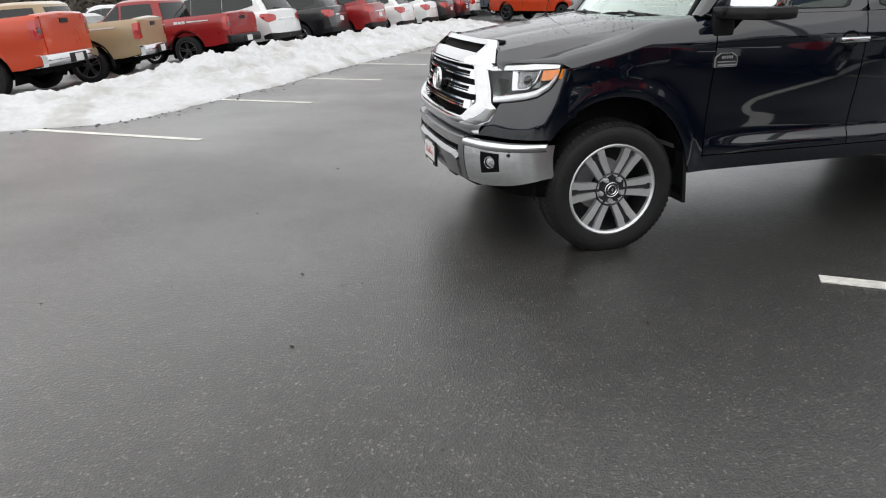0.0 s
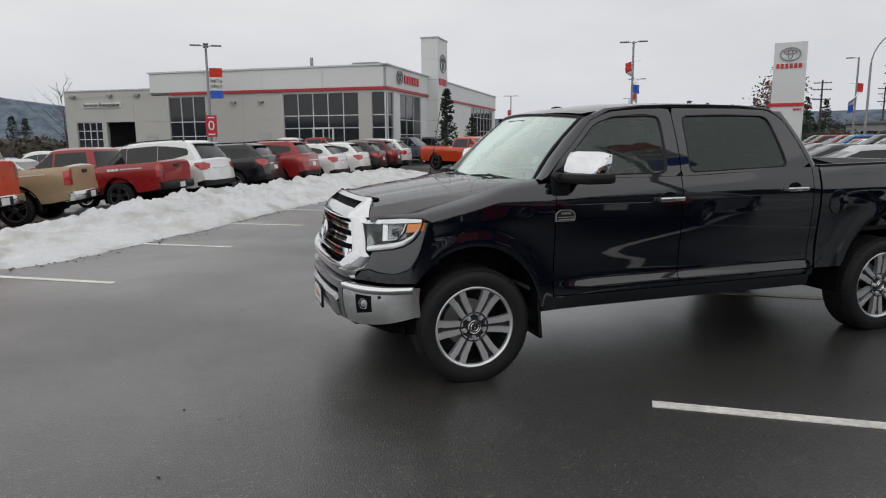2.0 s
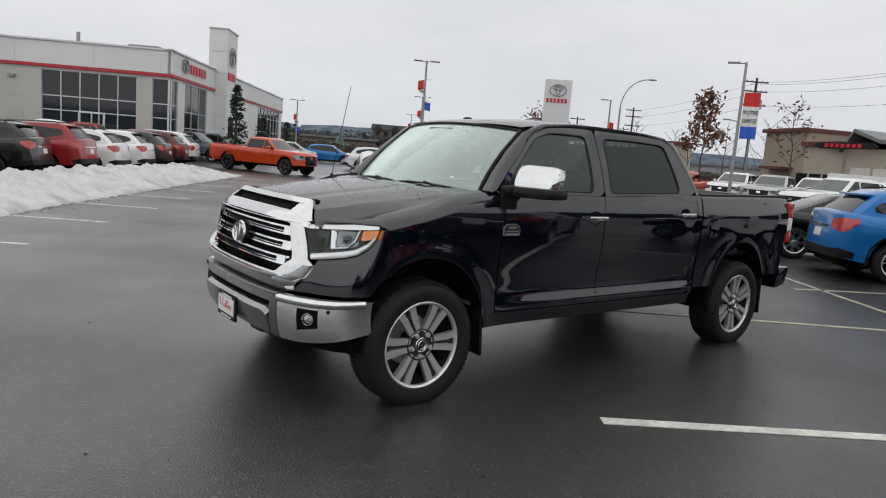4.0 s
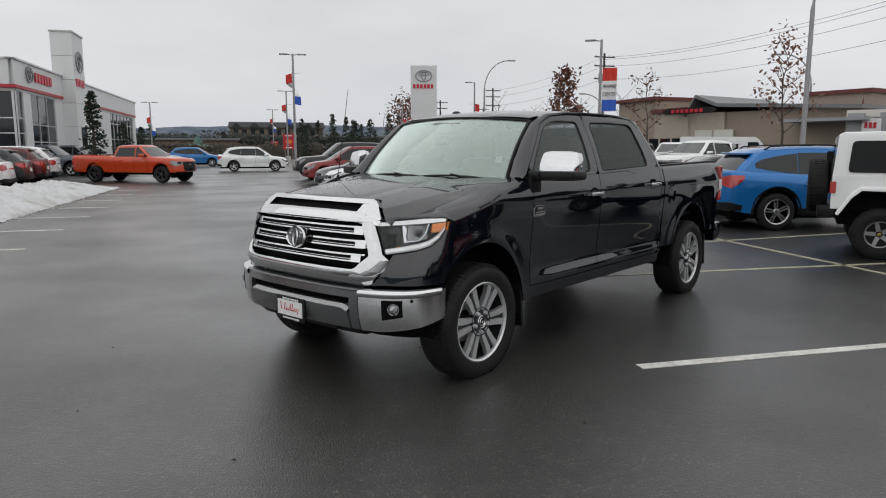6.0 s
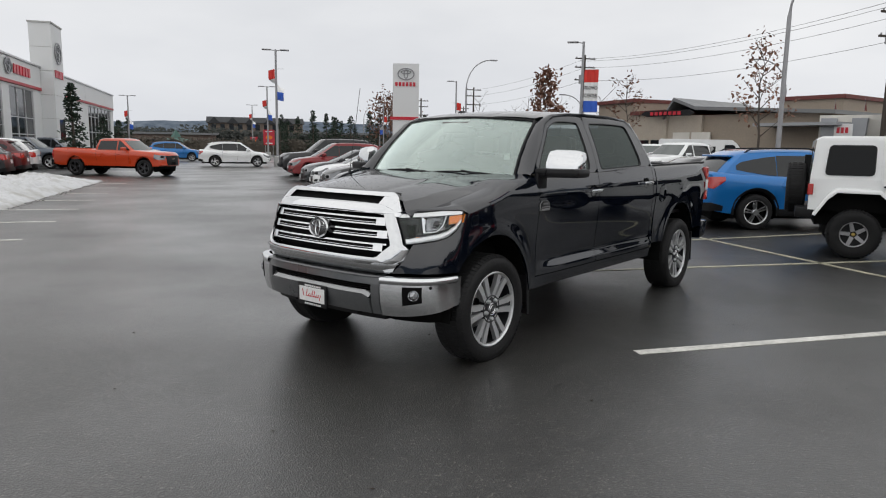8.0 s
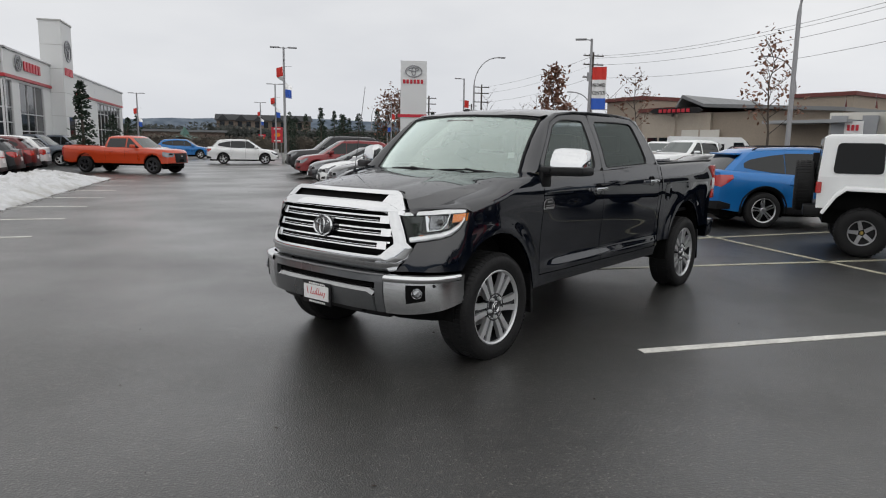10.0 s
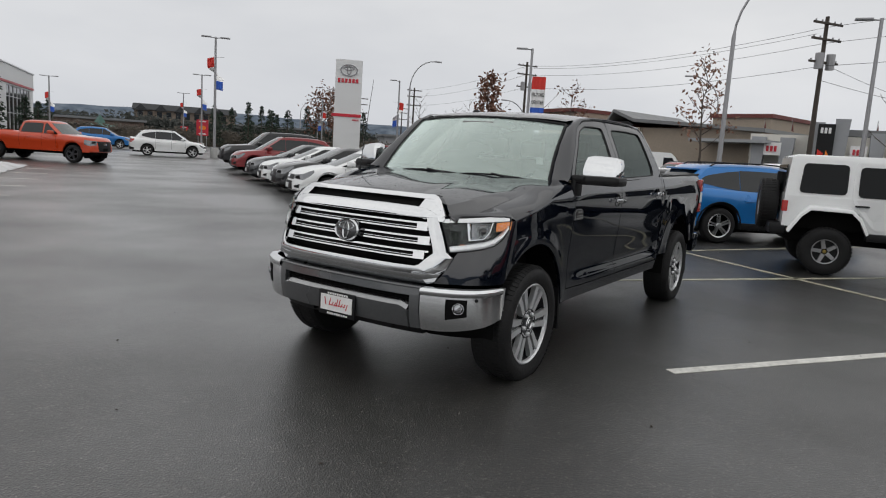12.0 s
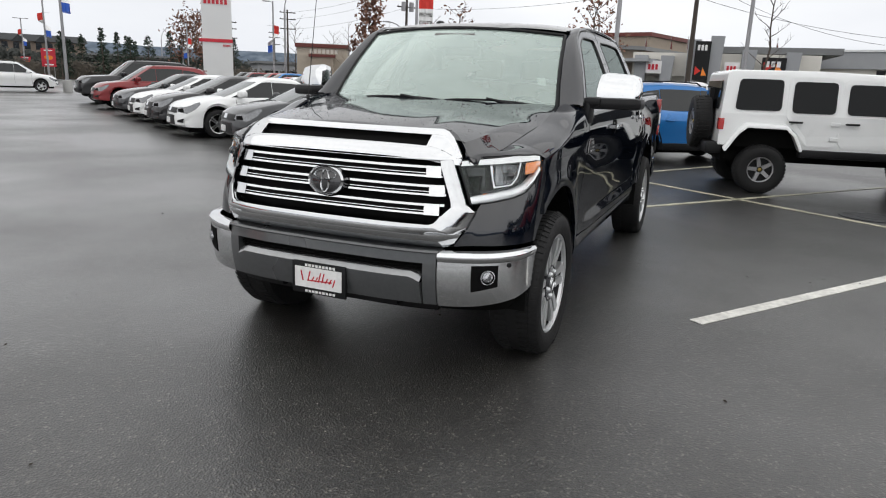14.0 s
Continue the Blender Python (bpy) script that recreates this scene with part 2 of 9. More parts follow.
def tube(bm, pts, radii, sides=8, cap=True):
    """A round bar along points, with a radius at each."""
    pts = [Vector(p) for p in pts]
    if not isinstance(radii, (list, tuple)):
        radii = [radii] * len(pts)
    rings = []
    for i, p in enumerate(pts):
        d = (pts[min(i + 1, len(pts) - 1)] - pts[max(i - 1, 0)]).normalized()
        a = d.orthogonal().normalized() if abs(d.z) < 0.99 else Vector((1, 0, 0))
        a = (a - d * a.dot(d)).normalized()
        if abs(d.z) < 0.99:
            a = d.cross(Vector((0, 0, 1))).normalized()
        b = d.cross(a)
        rings.append([bm.verts.new(p + (a * math.cos(6.2832 * k / sides) + b * math.sin(6.2832 * k / sides)) * radii[i]) for k in range(sides)])
    for r0, r1 in zip(rings, rings[1:]):
        for k in range(sides):
            bm.faces.new((r0[k], r0[(k + 1) % sides], r1[(k + 1) % sides], r1[k]))
    if cap:
        bm.faces.new(rings[0][::-1])
        bm.faces.new(rings[-1])
    return rings


def lathe(bm, profile, axis_y=True, sides=32, m=None):
    """Turns (radius, depth) pairs round the y axis."""
    rings = []
    for r, d in profile:
        ring = []
        for k in range(sides):
            a = 6.28318 * k / sides
            p = Vector((r * math.cos(a), d, r * math.sin(a)))
            ring.append(bm.verts.new(m @ p if m else p))
        rings.append(ring)
    for r0, r1 in zip(rings, rings[1:]):
        for k in range(sides):
            bm.faces.new((r0[k], r1[k], r1[(k + 1) % sides], r0[(k + 1) % sides]))
    return rings


def slab(bm, pts, depth):
    """A plate: a polygon of 3D points, thickened along the given vector."""
    top = [bm.verts.new(p) for p in pts]
    low = [bm.verts.new(Vector(p) + Vector(depth)) for p in pts]
    bm.faces.new(top)
    bm.faces.new(low[::-1])
    n = len(top)
    for i in range(n):
        bm.faces.new((top[i], low[i], low[(i + 1) % n], top[(i + 1) % n]))


def lerp_table(table, x):
    if x <= table[0][0]:
        return table[0][1]
    for (a, b), (c, d) in zip(table, table[1:]):
        if x <= c:
            return b + (d - b) * (x - a) / (c - a)
    return table[-1][1]


def smooth_table(table, x):
    """A smooth curve through (x, value) pairs."""
    n = len(table)
    if x <= table[0][0]:
        return table[0][1]
    if x >= table[-1][0]:
        return table[-1][1]
    for i in range(n - 1):
        if x <= table[i + 1][0]:
            break
    x0, y0 = table[i]
    x1, y1 = table[i + 1]
    h, t = x1 - x0, (x - x0) / (x1 - x0)
    s = (y1 - y0) / h
    sl = (y0 - table[i - 1][1]) / (x0 - table[i - 1][0]) if i else s
    sr = (table[i + 2][1] - y1) / (table[i + 2][0] - x1) if i + 2 < n else s
    m0 = 0 if sl * s <= 0 else 2 * sl * s / (sl + s)
    m1 = 0 if sr * s <= 0 else 2 * sr * s / (sr + s)
    return y0 * (1 + 2 * t) * (1 - t) ** 2 + h * m0 * t * (1 - t) ** 2 + y1 * t * t * (3 - 2 * t) + h * m1 * t * t * (t - 1)

# ---- ground, stall lines, snow ----
def ease(a, b, x):
    t = min(1.0, max(0.0, (x - a) / (b - a)))
    return t * t * (3 - 2 * t)


def ground_z(u, v):
    """The lot falls away behind the snowbank."""
    return -0.44 * min(1.0, max(0.0, (-8.8 - v) / 6.2)) * (1 - ease(22, 31, u)) * (1 - ease(-34, -46, v))


bm = bmesh.new()
US = [-3000, -800, -200, -60] + [-30 + 2 * i for i in range(33)] + [60, 200, 800, 3000]
VS = [-3000, -800, -200, -80, -56, -50] + [-46 + 2 * i for i in range(18)] + [-10.4 + 0.3 * i for i in range(10)] + [-6, -3, 0, 5, 20, 80, 200, 800, 3000]
g = [[bm.verts.new(lot(u, v, ground_z(u, v))) for u in US] for v in VS]
for a, b in zip(g, g[1:]):
    for i in range(len(US) - 1):
        bm.faces.new((a[i], b[i], b[i + 1], a[i + 1]))
bmesh.ops.recalc_face_normals(bm, faces=bm.faces[:])
ground = part("ground", bm, M["asphalt"])
tagged(ground, "wet dark grey asphalt of the car lot", "ground", kind="structure")


def stall_line(p, q, width=0.10, faded=False):
    p, q = Vector(p), Vector(q)
    d = (q - p).normalized()
    n = Vector((-d.y, d.x, 0)) * width / 2
    bm = bmesh.new()
    slab(bm, [p - n + Vector((0, 0, 0.006)), q - n + Vector((0, 0, 0.006)), q + n + Vector((0, 0, 0.006)), p + n + Vector((0, 0, 0.006))], (0, 0, -0.005))
    ob = part("stall_line", bm, M["faded_line"] if faded else M["line"])
    return tagged(ob, "faded yellowish stall line on wet asphalt" if faded else "worn off-white painted stall line on asphalt", "road marking", group="stall lines", kind="structure")


for i in range(-1, 9):
    stall_line(lot(1.40 + 2.70 * i, -4.30 - 0.13 * i), lot(1.40 + 2.70 * i, -8.0))
stall_line((0.885, -1.688, 0), (7.9, -6.59, 0))
stall_line(lot(2.43, 2.3), lot(2.05, 11.0), 0.085, True)
stall_line(lot(6.4, 6.82), lot(-4.7, 6.45), 0.085, True)
stall_line((7.9, 0.4, 0), (13.5, -2.6, 0), 0.085, True)
stall_line(lot(12.5, 2.6), lot(12.5, 8), 0.085, True)


# snow: a long ploughed bank, with a ragged foot and trodden crest
EDGE = [(-6, -9.4), (0.0, -8.3), (1.17, -7.14), (1.55, -6.66), (2.0, -6.2), (2.5, -6.04), (4.3, -6.10), (5.6, -6.05), (7.0, -6.2), (9.0, -6.32), (14, -6.38), (25.6, -6.45)]
CREST = [(-6, 0.15), (1.7, 0.23), (4.0, 0.26), (5.2, 0.30), (6.5, 0.43), (8.2, 0.42), (10.4, 0.42), (13.0, 0.42), (16.5, 0.44), (21.3, 0.38), (25.6, 0.25)]
bm = bmesh.new()
rows = []
for i in range(0, 760):
    u = -6 + i * 0.0416
    row = []
    edge = smooth_table(EDGE, u) + 0.10 * noise.noise((u * 1.1, 3.1, 0)) + 0.05 * noise.noise((u * 4.5, 7.1, 0))
    back = -9.0 + 0.2 * noise.noise((u * 0.8, 9.0, 0))
    for j in range(0, 56):
        q = j / 55
        v = edge + (back - edge) * q
        prof = min(1.0, (q / 0.62)) ** 0.62 * (1 - ease(0.70, 1.0, q))
        lump = 1 + 0.15 * noise.noise((u * 0.9, v * 0.9, 1)) + 0.30 * noise.noise((u * 2.3, v * 2.3, 5)) + 0.34 * (0.35 - abs(noise.noise((u * 3.1, v * 3.1, 15)))) + 0.22 * noise.noise((u * 5.5, v * 5.5, 9)) + 0.22 * (0.3 - abs(noise.noise((u * 8.5, v * 8.5, 21)))) + 0.10 * noise.noise((u * 15, v * 15, 2))
        end = min(1.0, max(0.0, (25.6 - u) / 2.5)) ** 0.6
        h = prof * smooth_table(CREST, u) * lump * end
        row.append(bm.verts.new(lot(u, v, h - 0.012 + ground_z(u, v))))
    rows.append(row)
for a, b in zip(rows, rows[1:]):
    for i in range(len(a) - 1):
        bm.faces.new((a[i], a[i + 1], b[i + 1], b[i]))
snow = part("snowbank", bm, M["snow"], smooth=60)
# grit, twigs and dead leaves along the snow's foot and over the lot
M["debris"] = mat("debris", (0.030, 0.022, 0.016), rough=0.9, vary=0.5)
rng = random.Random(5)
vs, fs = [], []
for k in range(900):
    if k < 640:
        u = rng.uniform(1.0, 25.0)
        v, z = smooth_table(EDGE, u) + abs(rng.gauss(0, 0.16)) - 0.04, 0.006
    else:
        u, v, z = rng.uniform(-9, 14), rng.uniform(-5, 9), 0.004
    c = lot(u, v, z)
    a, ln = rng.uniform(0, 6.28), rng.uniform(0.008, 0.034 if k < 640 else 0.016)
    d, sd = Vector((math.cos(a), math.sin(a), 0)) * ln, Vector((-math.sin(a), math.cos(a), 0)) * ln * rng.uniform(0.3, 0.7)
    up = Vector((0, 0, ln * rng.uniform(0.2, 0.5)))
    n0 = len(vs)
    vs += [c - d, c + sd, c + d, c - sd, c + up]
    fs += [(n0, n0 + 1, n0 + 4), (n0 + 1, n0 + 2, n0 + 4), (n0 + 2, n0 + 3, n0 + 4), (n0 + 3, n0, n0 + 4)]
me = bpy.data.meshes.new("debris")
me.from_pydata(vs, [], fs)
me.materials.append(M["debris"])
tagged(new("debris", me), "dark grit and dead leaves strewn on the asphalt", "debris", kind="stuff")
tagged(snow, "long bank of ploughed dirty white snow on the asphalt", "snow", kind="stuff")

# ---- dealership ----
K = Vector((9.24, 37.67, 0))
DEALER = Matrix.Translation(K) @ Matrix(((-E2.x, E1.x, 0, 0), (-E2.y, E1.y, 0, 0), (0, 0, 1.035, 0), (0, 0, 0, 1)))  # x along the front, y into the building


def lettering(name, text, size, m, material, parent, depth=0.02, width=None):
    """Raised letters in the built-in font, centred on m's origin, facing m's -y."""
    cu = bpy.data.curves.new(name, "FONT")
    cu.body, cu.size, cu.extrude, cu.align_x, cu.align_y = text, size, depth, "CENTER", "CENTER"
    tmp = bpy.data.objects.new(name, cu)
    scene.collection.objects.link(tmp)
    me = bpy.data.meshes.new_from_object(tmp.evaluated_get(bpy.context.evaluated_depsgraph_get()))
    bpy.data.objects.remove(tmp)
    xs = [v.co.x for v in me.vertices]
    k = width / (max(xs) - min(xs)) if width else 1.0
    me.transform(m @ Matrix.Rotation(radians(90), 4, "X") @ Matrix.Diagonal((k, 1, 1, 1)))
    me.materials.clear()
    me.materials.append(material)
    ob = new(name, me)
    ob.parent = parent
    return ob


def clad(parent, material, s0, s1, z0, z1, holes, m, thick=0.25, wide=3.2, tall=1.55):
    """A wall with openings: a backing with holes, and panels with open joints before it. m's x runs along the wall, y goes in."""
    xs = sorted({s0, s1, *[h[0] for h in holes if s0 < h[0] < s1], *[h[1] for h in holes if s0 < h[1] < s1]})
    zs = sorted({z0, z1, *[h[2] for h in holes if z0 < h[2] < z1], *[h[3] for h in holes if z0 < h[3] < z1]})
    back = bmesh.new()
    for xa, xb in zip(xs, xs[1:]):
        for za, zb in zip(zs, zs[1:]):
            xm, zm = (xa + xb) / 2, (za + zb) / 2
            if any(h[0] < xm < h[1] and h[2] < zm < h[3] for h in holes):
                continue
            box(back, xa, xb, 0.03, thick, za, zb, m=m)
            nx, nz = max(1, round((xb - xa) / wide)), max(1, round((zb - za) / tall))
            for i in range(nx):
                for j in range(nz):
                    bm = bmesh.new()
                    box(bm, xa + (xb - xa) * i / nx + 0.008, xa + (xb - xa) * (i + 1) / nx - 0.008, 0.0, 0.03, za + (zb - za) * j / nz + 0.008, za + (zb - za) * (j + 1) / nz - 0.008, m=m)
                    part("wall_panel", bm, material, parent)
    return back


def glazing(parent, x0, x1, z0, z1, cols, rows, m, deep=0.10, name="window", glass=None):
    """A window of panes in an aluminium frame."""
    fw = 0.06
    bm = bmesh.new()
    for z in (z0, z1):
        box(bm, x0, x1, deep - 0.04, deep + 0.05, z - fw / 2, z + fw / 2, m=m)
    for x in (x0, x1):
        box(bm, x - fw / 2, x + fw / 2, deep - 0.05, deep + 0.06, z0, z1, m=m)
    win = part(name, bm, M["alu"], parent, "aluminium framed shop window")
    for c in list(cols)[:-1]:
        x = x0 + (x1 - x0) * c
        bm = bmesh.new()
        box(bm, x - fw / 2, x + fw / 2, deep - 0.05, deep + 0.06, z0 + fw / 2, z1 - fw / 2, m=m)
        part("mullion", bm, M["alu"], win)
    for c in list(rows)[:-1]:
        z = z0 + (z1 - z0) * c
        bm = bmesh.new()
        box(bm, x0 + fw / 2, x1 - fw / 2, deep - 0.04, deep + 0.05, z - fw / 2, z + fw / 2, m=m)
        part("transom", bm, M["alu"], win)
    cs, rs = [0] + list(cols), [0] + list(rows)
    for a, b in zip(cs, cs[1:]):
        for c, d in zip(rs, rs[1:]):
            bm = bmesh.new()
            box(bm, x0 + (x1 - x0) * a + 0.03, x0 + (x1 - x0) * b - 0.03, deep, deep + 0.012, z0 + (z1 - z0) * c + 0.03, z0 + (z1 - z0) * d - 0.03, m=m)
            part("pane", bm, glass or M["building_glass"], win)
    return win


dealership = thing("dealership", "white and grey panelled car dealership with red stripe", "building")
# lower grey front
holes = [(1.95, 7.3, 0.0, 4.5), (13.2, 16.1, 0.0, 4.5), (21.8, 24.0, 0.0, 2.92), (19.0, 21.4, 0.0, 2.92), (-0.02, 1.05, 0.0, 4.5)]
bk = clad(dealership, M["beige_panel"], 0.0, 24.9, 0.0, 4.62, holes, DEALER)
bk2 = clad(dealership, M["beige_panel"], 17.5, 24.9, 4.62, 5.05, [], DEALER)
bk3 = clad(dealership, M["white_panel"], 0.0, 17.5, 4.80, 6.05, [], DEALER @ Matrix.Translation((0, -0.06, 0)), wide=4.4, tall=1.3)
part("wall", bk, M["beige_panel"], dealership)
part("wall", bk2, M["beige_panel"], dealership)
part("wall", bk3, M["white_panel"], dealership)
SIDE = DEALER @ Matrix(((0, 1, 0, 0), (1, 0, 0, 0), (0, 0, 1, 0), (0, 0, 0, 1)))  # x runs back along the side wall, y goes in
sholes = [(0.0, 1.3, 0.0, 4.5), (2.6, 7.4, 0.0, 4.5), (24.0, 35.0, 0.0, 4.5)]
bk = clad(dealership, M["white_panel"], 0.0, 36.5, 0.0, 4.62, sholes, SIDE)
part("wall", bk, M["white_panel"], dealership)
bk = clad(dealership, M["white_panel"], -0.06, 36.5, 4.80, 6.05, [], SIDE @ Matrix.Translation((0, -0.06, 0)), wide=4.4, tall=1.3)
part("wall", bk, M["white_panel"], dealership)
bm = bmesh.new()
box(bm, -0.09, 15.9, -0.10, 0.10, 4.63, 4.79, m=DEALER)
box(bm, -0.09, 36.5, -0.10, 0.10, 4.63, 4.79, m=SIDE)
part("stripe", bm, M["red_band"], dealership, "dark red stripe under the parapet")
bm = bmesh.new()
box(bm, -0.14, 17.6, -0.14, 0.3, 6.05, 6.15, m=DEALER)
box(bm, -0.14, 36.6, -0.14, 0.3, 6.05, 6.15, m=SIDE)
box(bm, 17.5, 25.0, -0.06, 0.3, 5.05, 5.13, m=DEALER)
part("coping", bm, M["alu"], dealership)
bm = bmesh.new()
box(bm, 0.2, 24.7, 0.2, 36.3, 4.70, 4.95, m=DEALER)
box(bm, 0.2, 24.9, 36.2, 36.4, 0, 4.9, m=DEALER)
box(bm, 24.65, 24.9, 0.2, 36.3, 0, 4.9, m=DEALER)
box(bm, 17.2, 17.5, 0.0, 20.0, 4.9, 6.05, m=DEALER)
box(bm, 0.3, 24.6, 9.0, 9.2, 0, 4.7, m=DEALER)
part("roof", bm, M["concrete"], dealership)
third = (0.333, 0.667, 1.0)
glazing(dealership, 1.95, 7.3, 0.15, 4.5, (0.2, 0.4, 0.6, 0.8, 1.0), (0.5, 0.68, 1.0), DEALER)
glazing(dealership, 13.2, 16.1, 0.15, 4.5, third, (0.4, 0.62, 1.0), DEALER)
glazing(dealership, 0.0, 1.05, 0.15, 4.5, (1.0,), (0.5, 0.68, 1.0), DEALER)
glazing(dealership, 0.0, 1.3, 0.15, 4.5, (1.0,), (0.5, 0.68, 1.0), SIDE)
glazing(dealership, 2.6, 7.4, 0.15, 4.5, third, (0.4, 0.62, 1.0), SIDE)
glazing(dealership, 24.0, 35.0, 0.15, 4.5, (0.15, 0.3, 0.45, 0.6, 0.75, 0.9, 1.0), (0.5, 0.8, 1.0), SIDE)
# entrance portal in the long window
bm = bmesh.new()
for x0, x1, z0, z1 in ((3.75, 3.85, 0, 2.35), (5.15, 5.25, 0, 2.35), (3.75, 5.25, 2.27, 2.37), (4.47, 4.53, 0, 2.3)):
    box(bm, x0, x1, 0.02, 0.10, z0, z1, m=DEALER)
part("entrance_door", bm, M["white_panel"], dealership, "white framed glass entrance doors")
# service doors: one shut with panes, one open
glazing(dealership, 21.8, 24.0, 0.0, 2.92, (0.25, 0.5, 0.75, 1.0), (0.2, 0.4, 0.6, 0.8, 1.0), DEALER, 0.12, "service_door")
# near-black floor and back wall put the open bay's shade into their colour
bm = bmesh.new()
box(bm, 18.9, 21.5, 0.3, 6.0, -0.02, 0.02, m=DEALER)
box(bm, 18.9, 21.5, 6.0, 6.1, 0.0, 3.0, m=DEALER)
part("service_bay", bm, M["dark"], dealership, "open service bay, its shade painted near black")
bm = bmesh.new()
box(bm, 20.0, 23.3, -0.10, -0.02, 3.92, 4.25, m=DEALER)
part("sign_board", bm, M["white_panel"], dealership)
lettering("lettering", "Service Reception", 0.36, DEALER @ pose(21.65, -0.12, 4.09, 0, 0, 180) @ Matrix.Diagonal((1, -1, 1, 1)) @ Matrix.Rotation(0, 4, "Z"), M["black_trim"], dealership, 0.015, 3.1)
# wall packs and roof pieces
for sx in (24.1, 20.9, 18.6):
    bm = bmesh.new()
    box(bm, sx - 0.2, sx + 0.2, -0.22, 0.0, 4.62, 4.78, m=DEALER)
    part("wall_lamp", bm, M["pole"], dealership)
for sx in (11.0, 8.9):
    bm = bmesh.new()
    box(bm, sx - 0.18, sx + 0.18, -0.2, 0.0, 3.95, 4.1, m=DEALER)
    part("wall_lamp", bm, M["pole"], dealership)
for sx in (17.2, 8.3):
    bm = bmesh.new()
    box(bm, sx, sx + 0.95, -0.04, 0.05, 0.0, 2.1, m=DEALER)
    part("side_door", bm, M["concrete"], dealership, "grey steel service door")
bm = bmesh.new()
tube(bm, [DEALER @ Vector((8.0, 6.0, 5.0)), DEALER @ Vector((8.0, 6.0, 7.4))], 0.12, 12)
part("vent_pipe", bm, M["pole"], dealership)
bm = bmesh.new()
box(bm, 3.0, 5.0, 6.0, 9.0, 6.0, 6.8, m=DEALER)
box(bm, 3.0, 5.0, 6.5, 8.5, 6.8, 7.0, m=DEALER)
part("roof_unit", bm, M["pole"], dealership)
# tower: stacked panels, emblem and red lettering bars
for j in range(6):
    z0, z1 = 1.47 * j, 1.47 * (j + 1)
    bm = bmesh.new()
    box(bm, -0.85, 0.45, 9.1, 11.9, z0 + 0.012, z1 - 0.012, m=DEALER, bevel=0.01)
    part("tower_panel", bm, M["white_panel"], dealership)
bm = bmesh.new()
box(bm, -0.82, 0.42, 9.13, 11.87, 0.0, 8.80, m=DEALER)
box(bm, -0.90, 0.50, 9.05, 11.95, 8.80, 8.90, m=DEALER)
part("tower_core", bm, M["concrete"], dealership)
bm = bmesh.new()
box(bm, -0.87, -0.80, 9.9, 11.3, 0.0, 2.9, m=DEALER)
part("tower_door", bm, M["building_glass"], dealership)


def ring_sign(parent, m, r, material, squash=0.7):
    """A plain oval of rings, facing m's -y."""
    bm = bmesh.new()
    for rx, rz, cz, t in ((r, r * squash, 0, 0.13 * r), (r * 0.62, r * squash * 0.34, r * squash * 0.32, 0.1 * r), (r * 0.27, r * squash * 0.74, 0, 0.1 * r)):
        n = 36
        loops = [[m @ Vector((q * math.cos(6.28318 * k / n), d, cz + w * math.sin(6.28318 * k / n))) for k in range(n)] for q, w, d in ((rx, rz, 0), (rx, rz, -0.06), (rx - t, rz - t, -0.06), (rx - t, rz - t, 0))]
        vs = [[bm.verts.new(p) for p in lp] for lp in loops]
        for a, b in zip(vs, vs[1:]):
            for i in range(n):
                bm.faces.new((a[i], b[i], b[(i + 1) % n], a[(i + 1) % n]))
    return part("emblem", bm, material, parent, "plain oval ring emblem")


def letter_bars(parent, m, w, h, material, n=6):
    """A word as plain bars, facing m's -y."""
    for i in range(n):
        x0 = -w / 2 + w * i / n
        bm = bmesh.new()
        box(bm, x0, x0 + w / n * 0.66, -0.05, 0.0, -h / 2, h / 2, m=m)
        part("lettering_bar", bm, material, parent)


M["sign_red"] = mat("sign_red", (0.50, 0.012, 0.03), rough=0.35)
M["sign_grey"] = mat("sign_grey", (0.22, 0.22, 0.23), rough=0.3, metal=0.6)
M["sign_blue"] = mat("sign_blue", (0.02, 0.10, 0.50), rough=0.6)
M["banner_red"] = mat("banner_red", (0.60, 0.03, 0.02), rough=0.7)
M["banner_white"] = mat("banner_white", (0.75, 0.75, 0.75), rough=0.7)
ring_sign(dealership, SIDE @ pose(2.3, -0.10, 5.5), 0.62, M["sign_grey"])
letter_bars(dealership, SIDE @ pose(5.0, -0.10, 5.45), 3.4, 0.52, M["sign_red"])
TW = SIDE @ Matrix.Translation((0, -0.86, 0))
ring_sign(dealership, TW @ pose(10.5, 0, 7.1), 0.86, M["sign_grey"], 0.8)
letter_bars(dealership, TW @ pose(10.5, 0, 5.75), 2.2, 0.48, M["sign_red"])

# ---- pylon sign ----
pylon = thing("pylon_sign", "tall white pylon sign with oval emblem and red stripe", "sign", pose(44.75, 40.75, 0, 0, 0, -48) @ Matrix.Diagonal((1.03, 1, 1.035, 1)))
bm = bmesh.new()
box(bm, -1.2, 1.2, -0.25, 0.25, 0.0, 9.0, bevel=0.02)
part("sign_body", bm, M["white_panel"], pylon)
bm = bmesh.new()
box(bm, -1.45, 1.22, -0.32, 0.32, 3.95, 4.22)
part("stripe", bm, M["sign_red"], pylon)
ring_sign(pylon, pose(0, -0.26, 8.05), 0.78, M["sign_grey"])
letter_bars(pylon, pose(0, -0.26, 7.15), 1.95, 0.36, M["sign_red"])
letter_bars(pylon, pose(0.75, -0.26, 3.7), 0.6, 0.14, M["sign_red"])

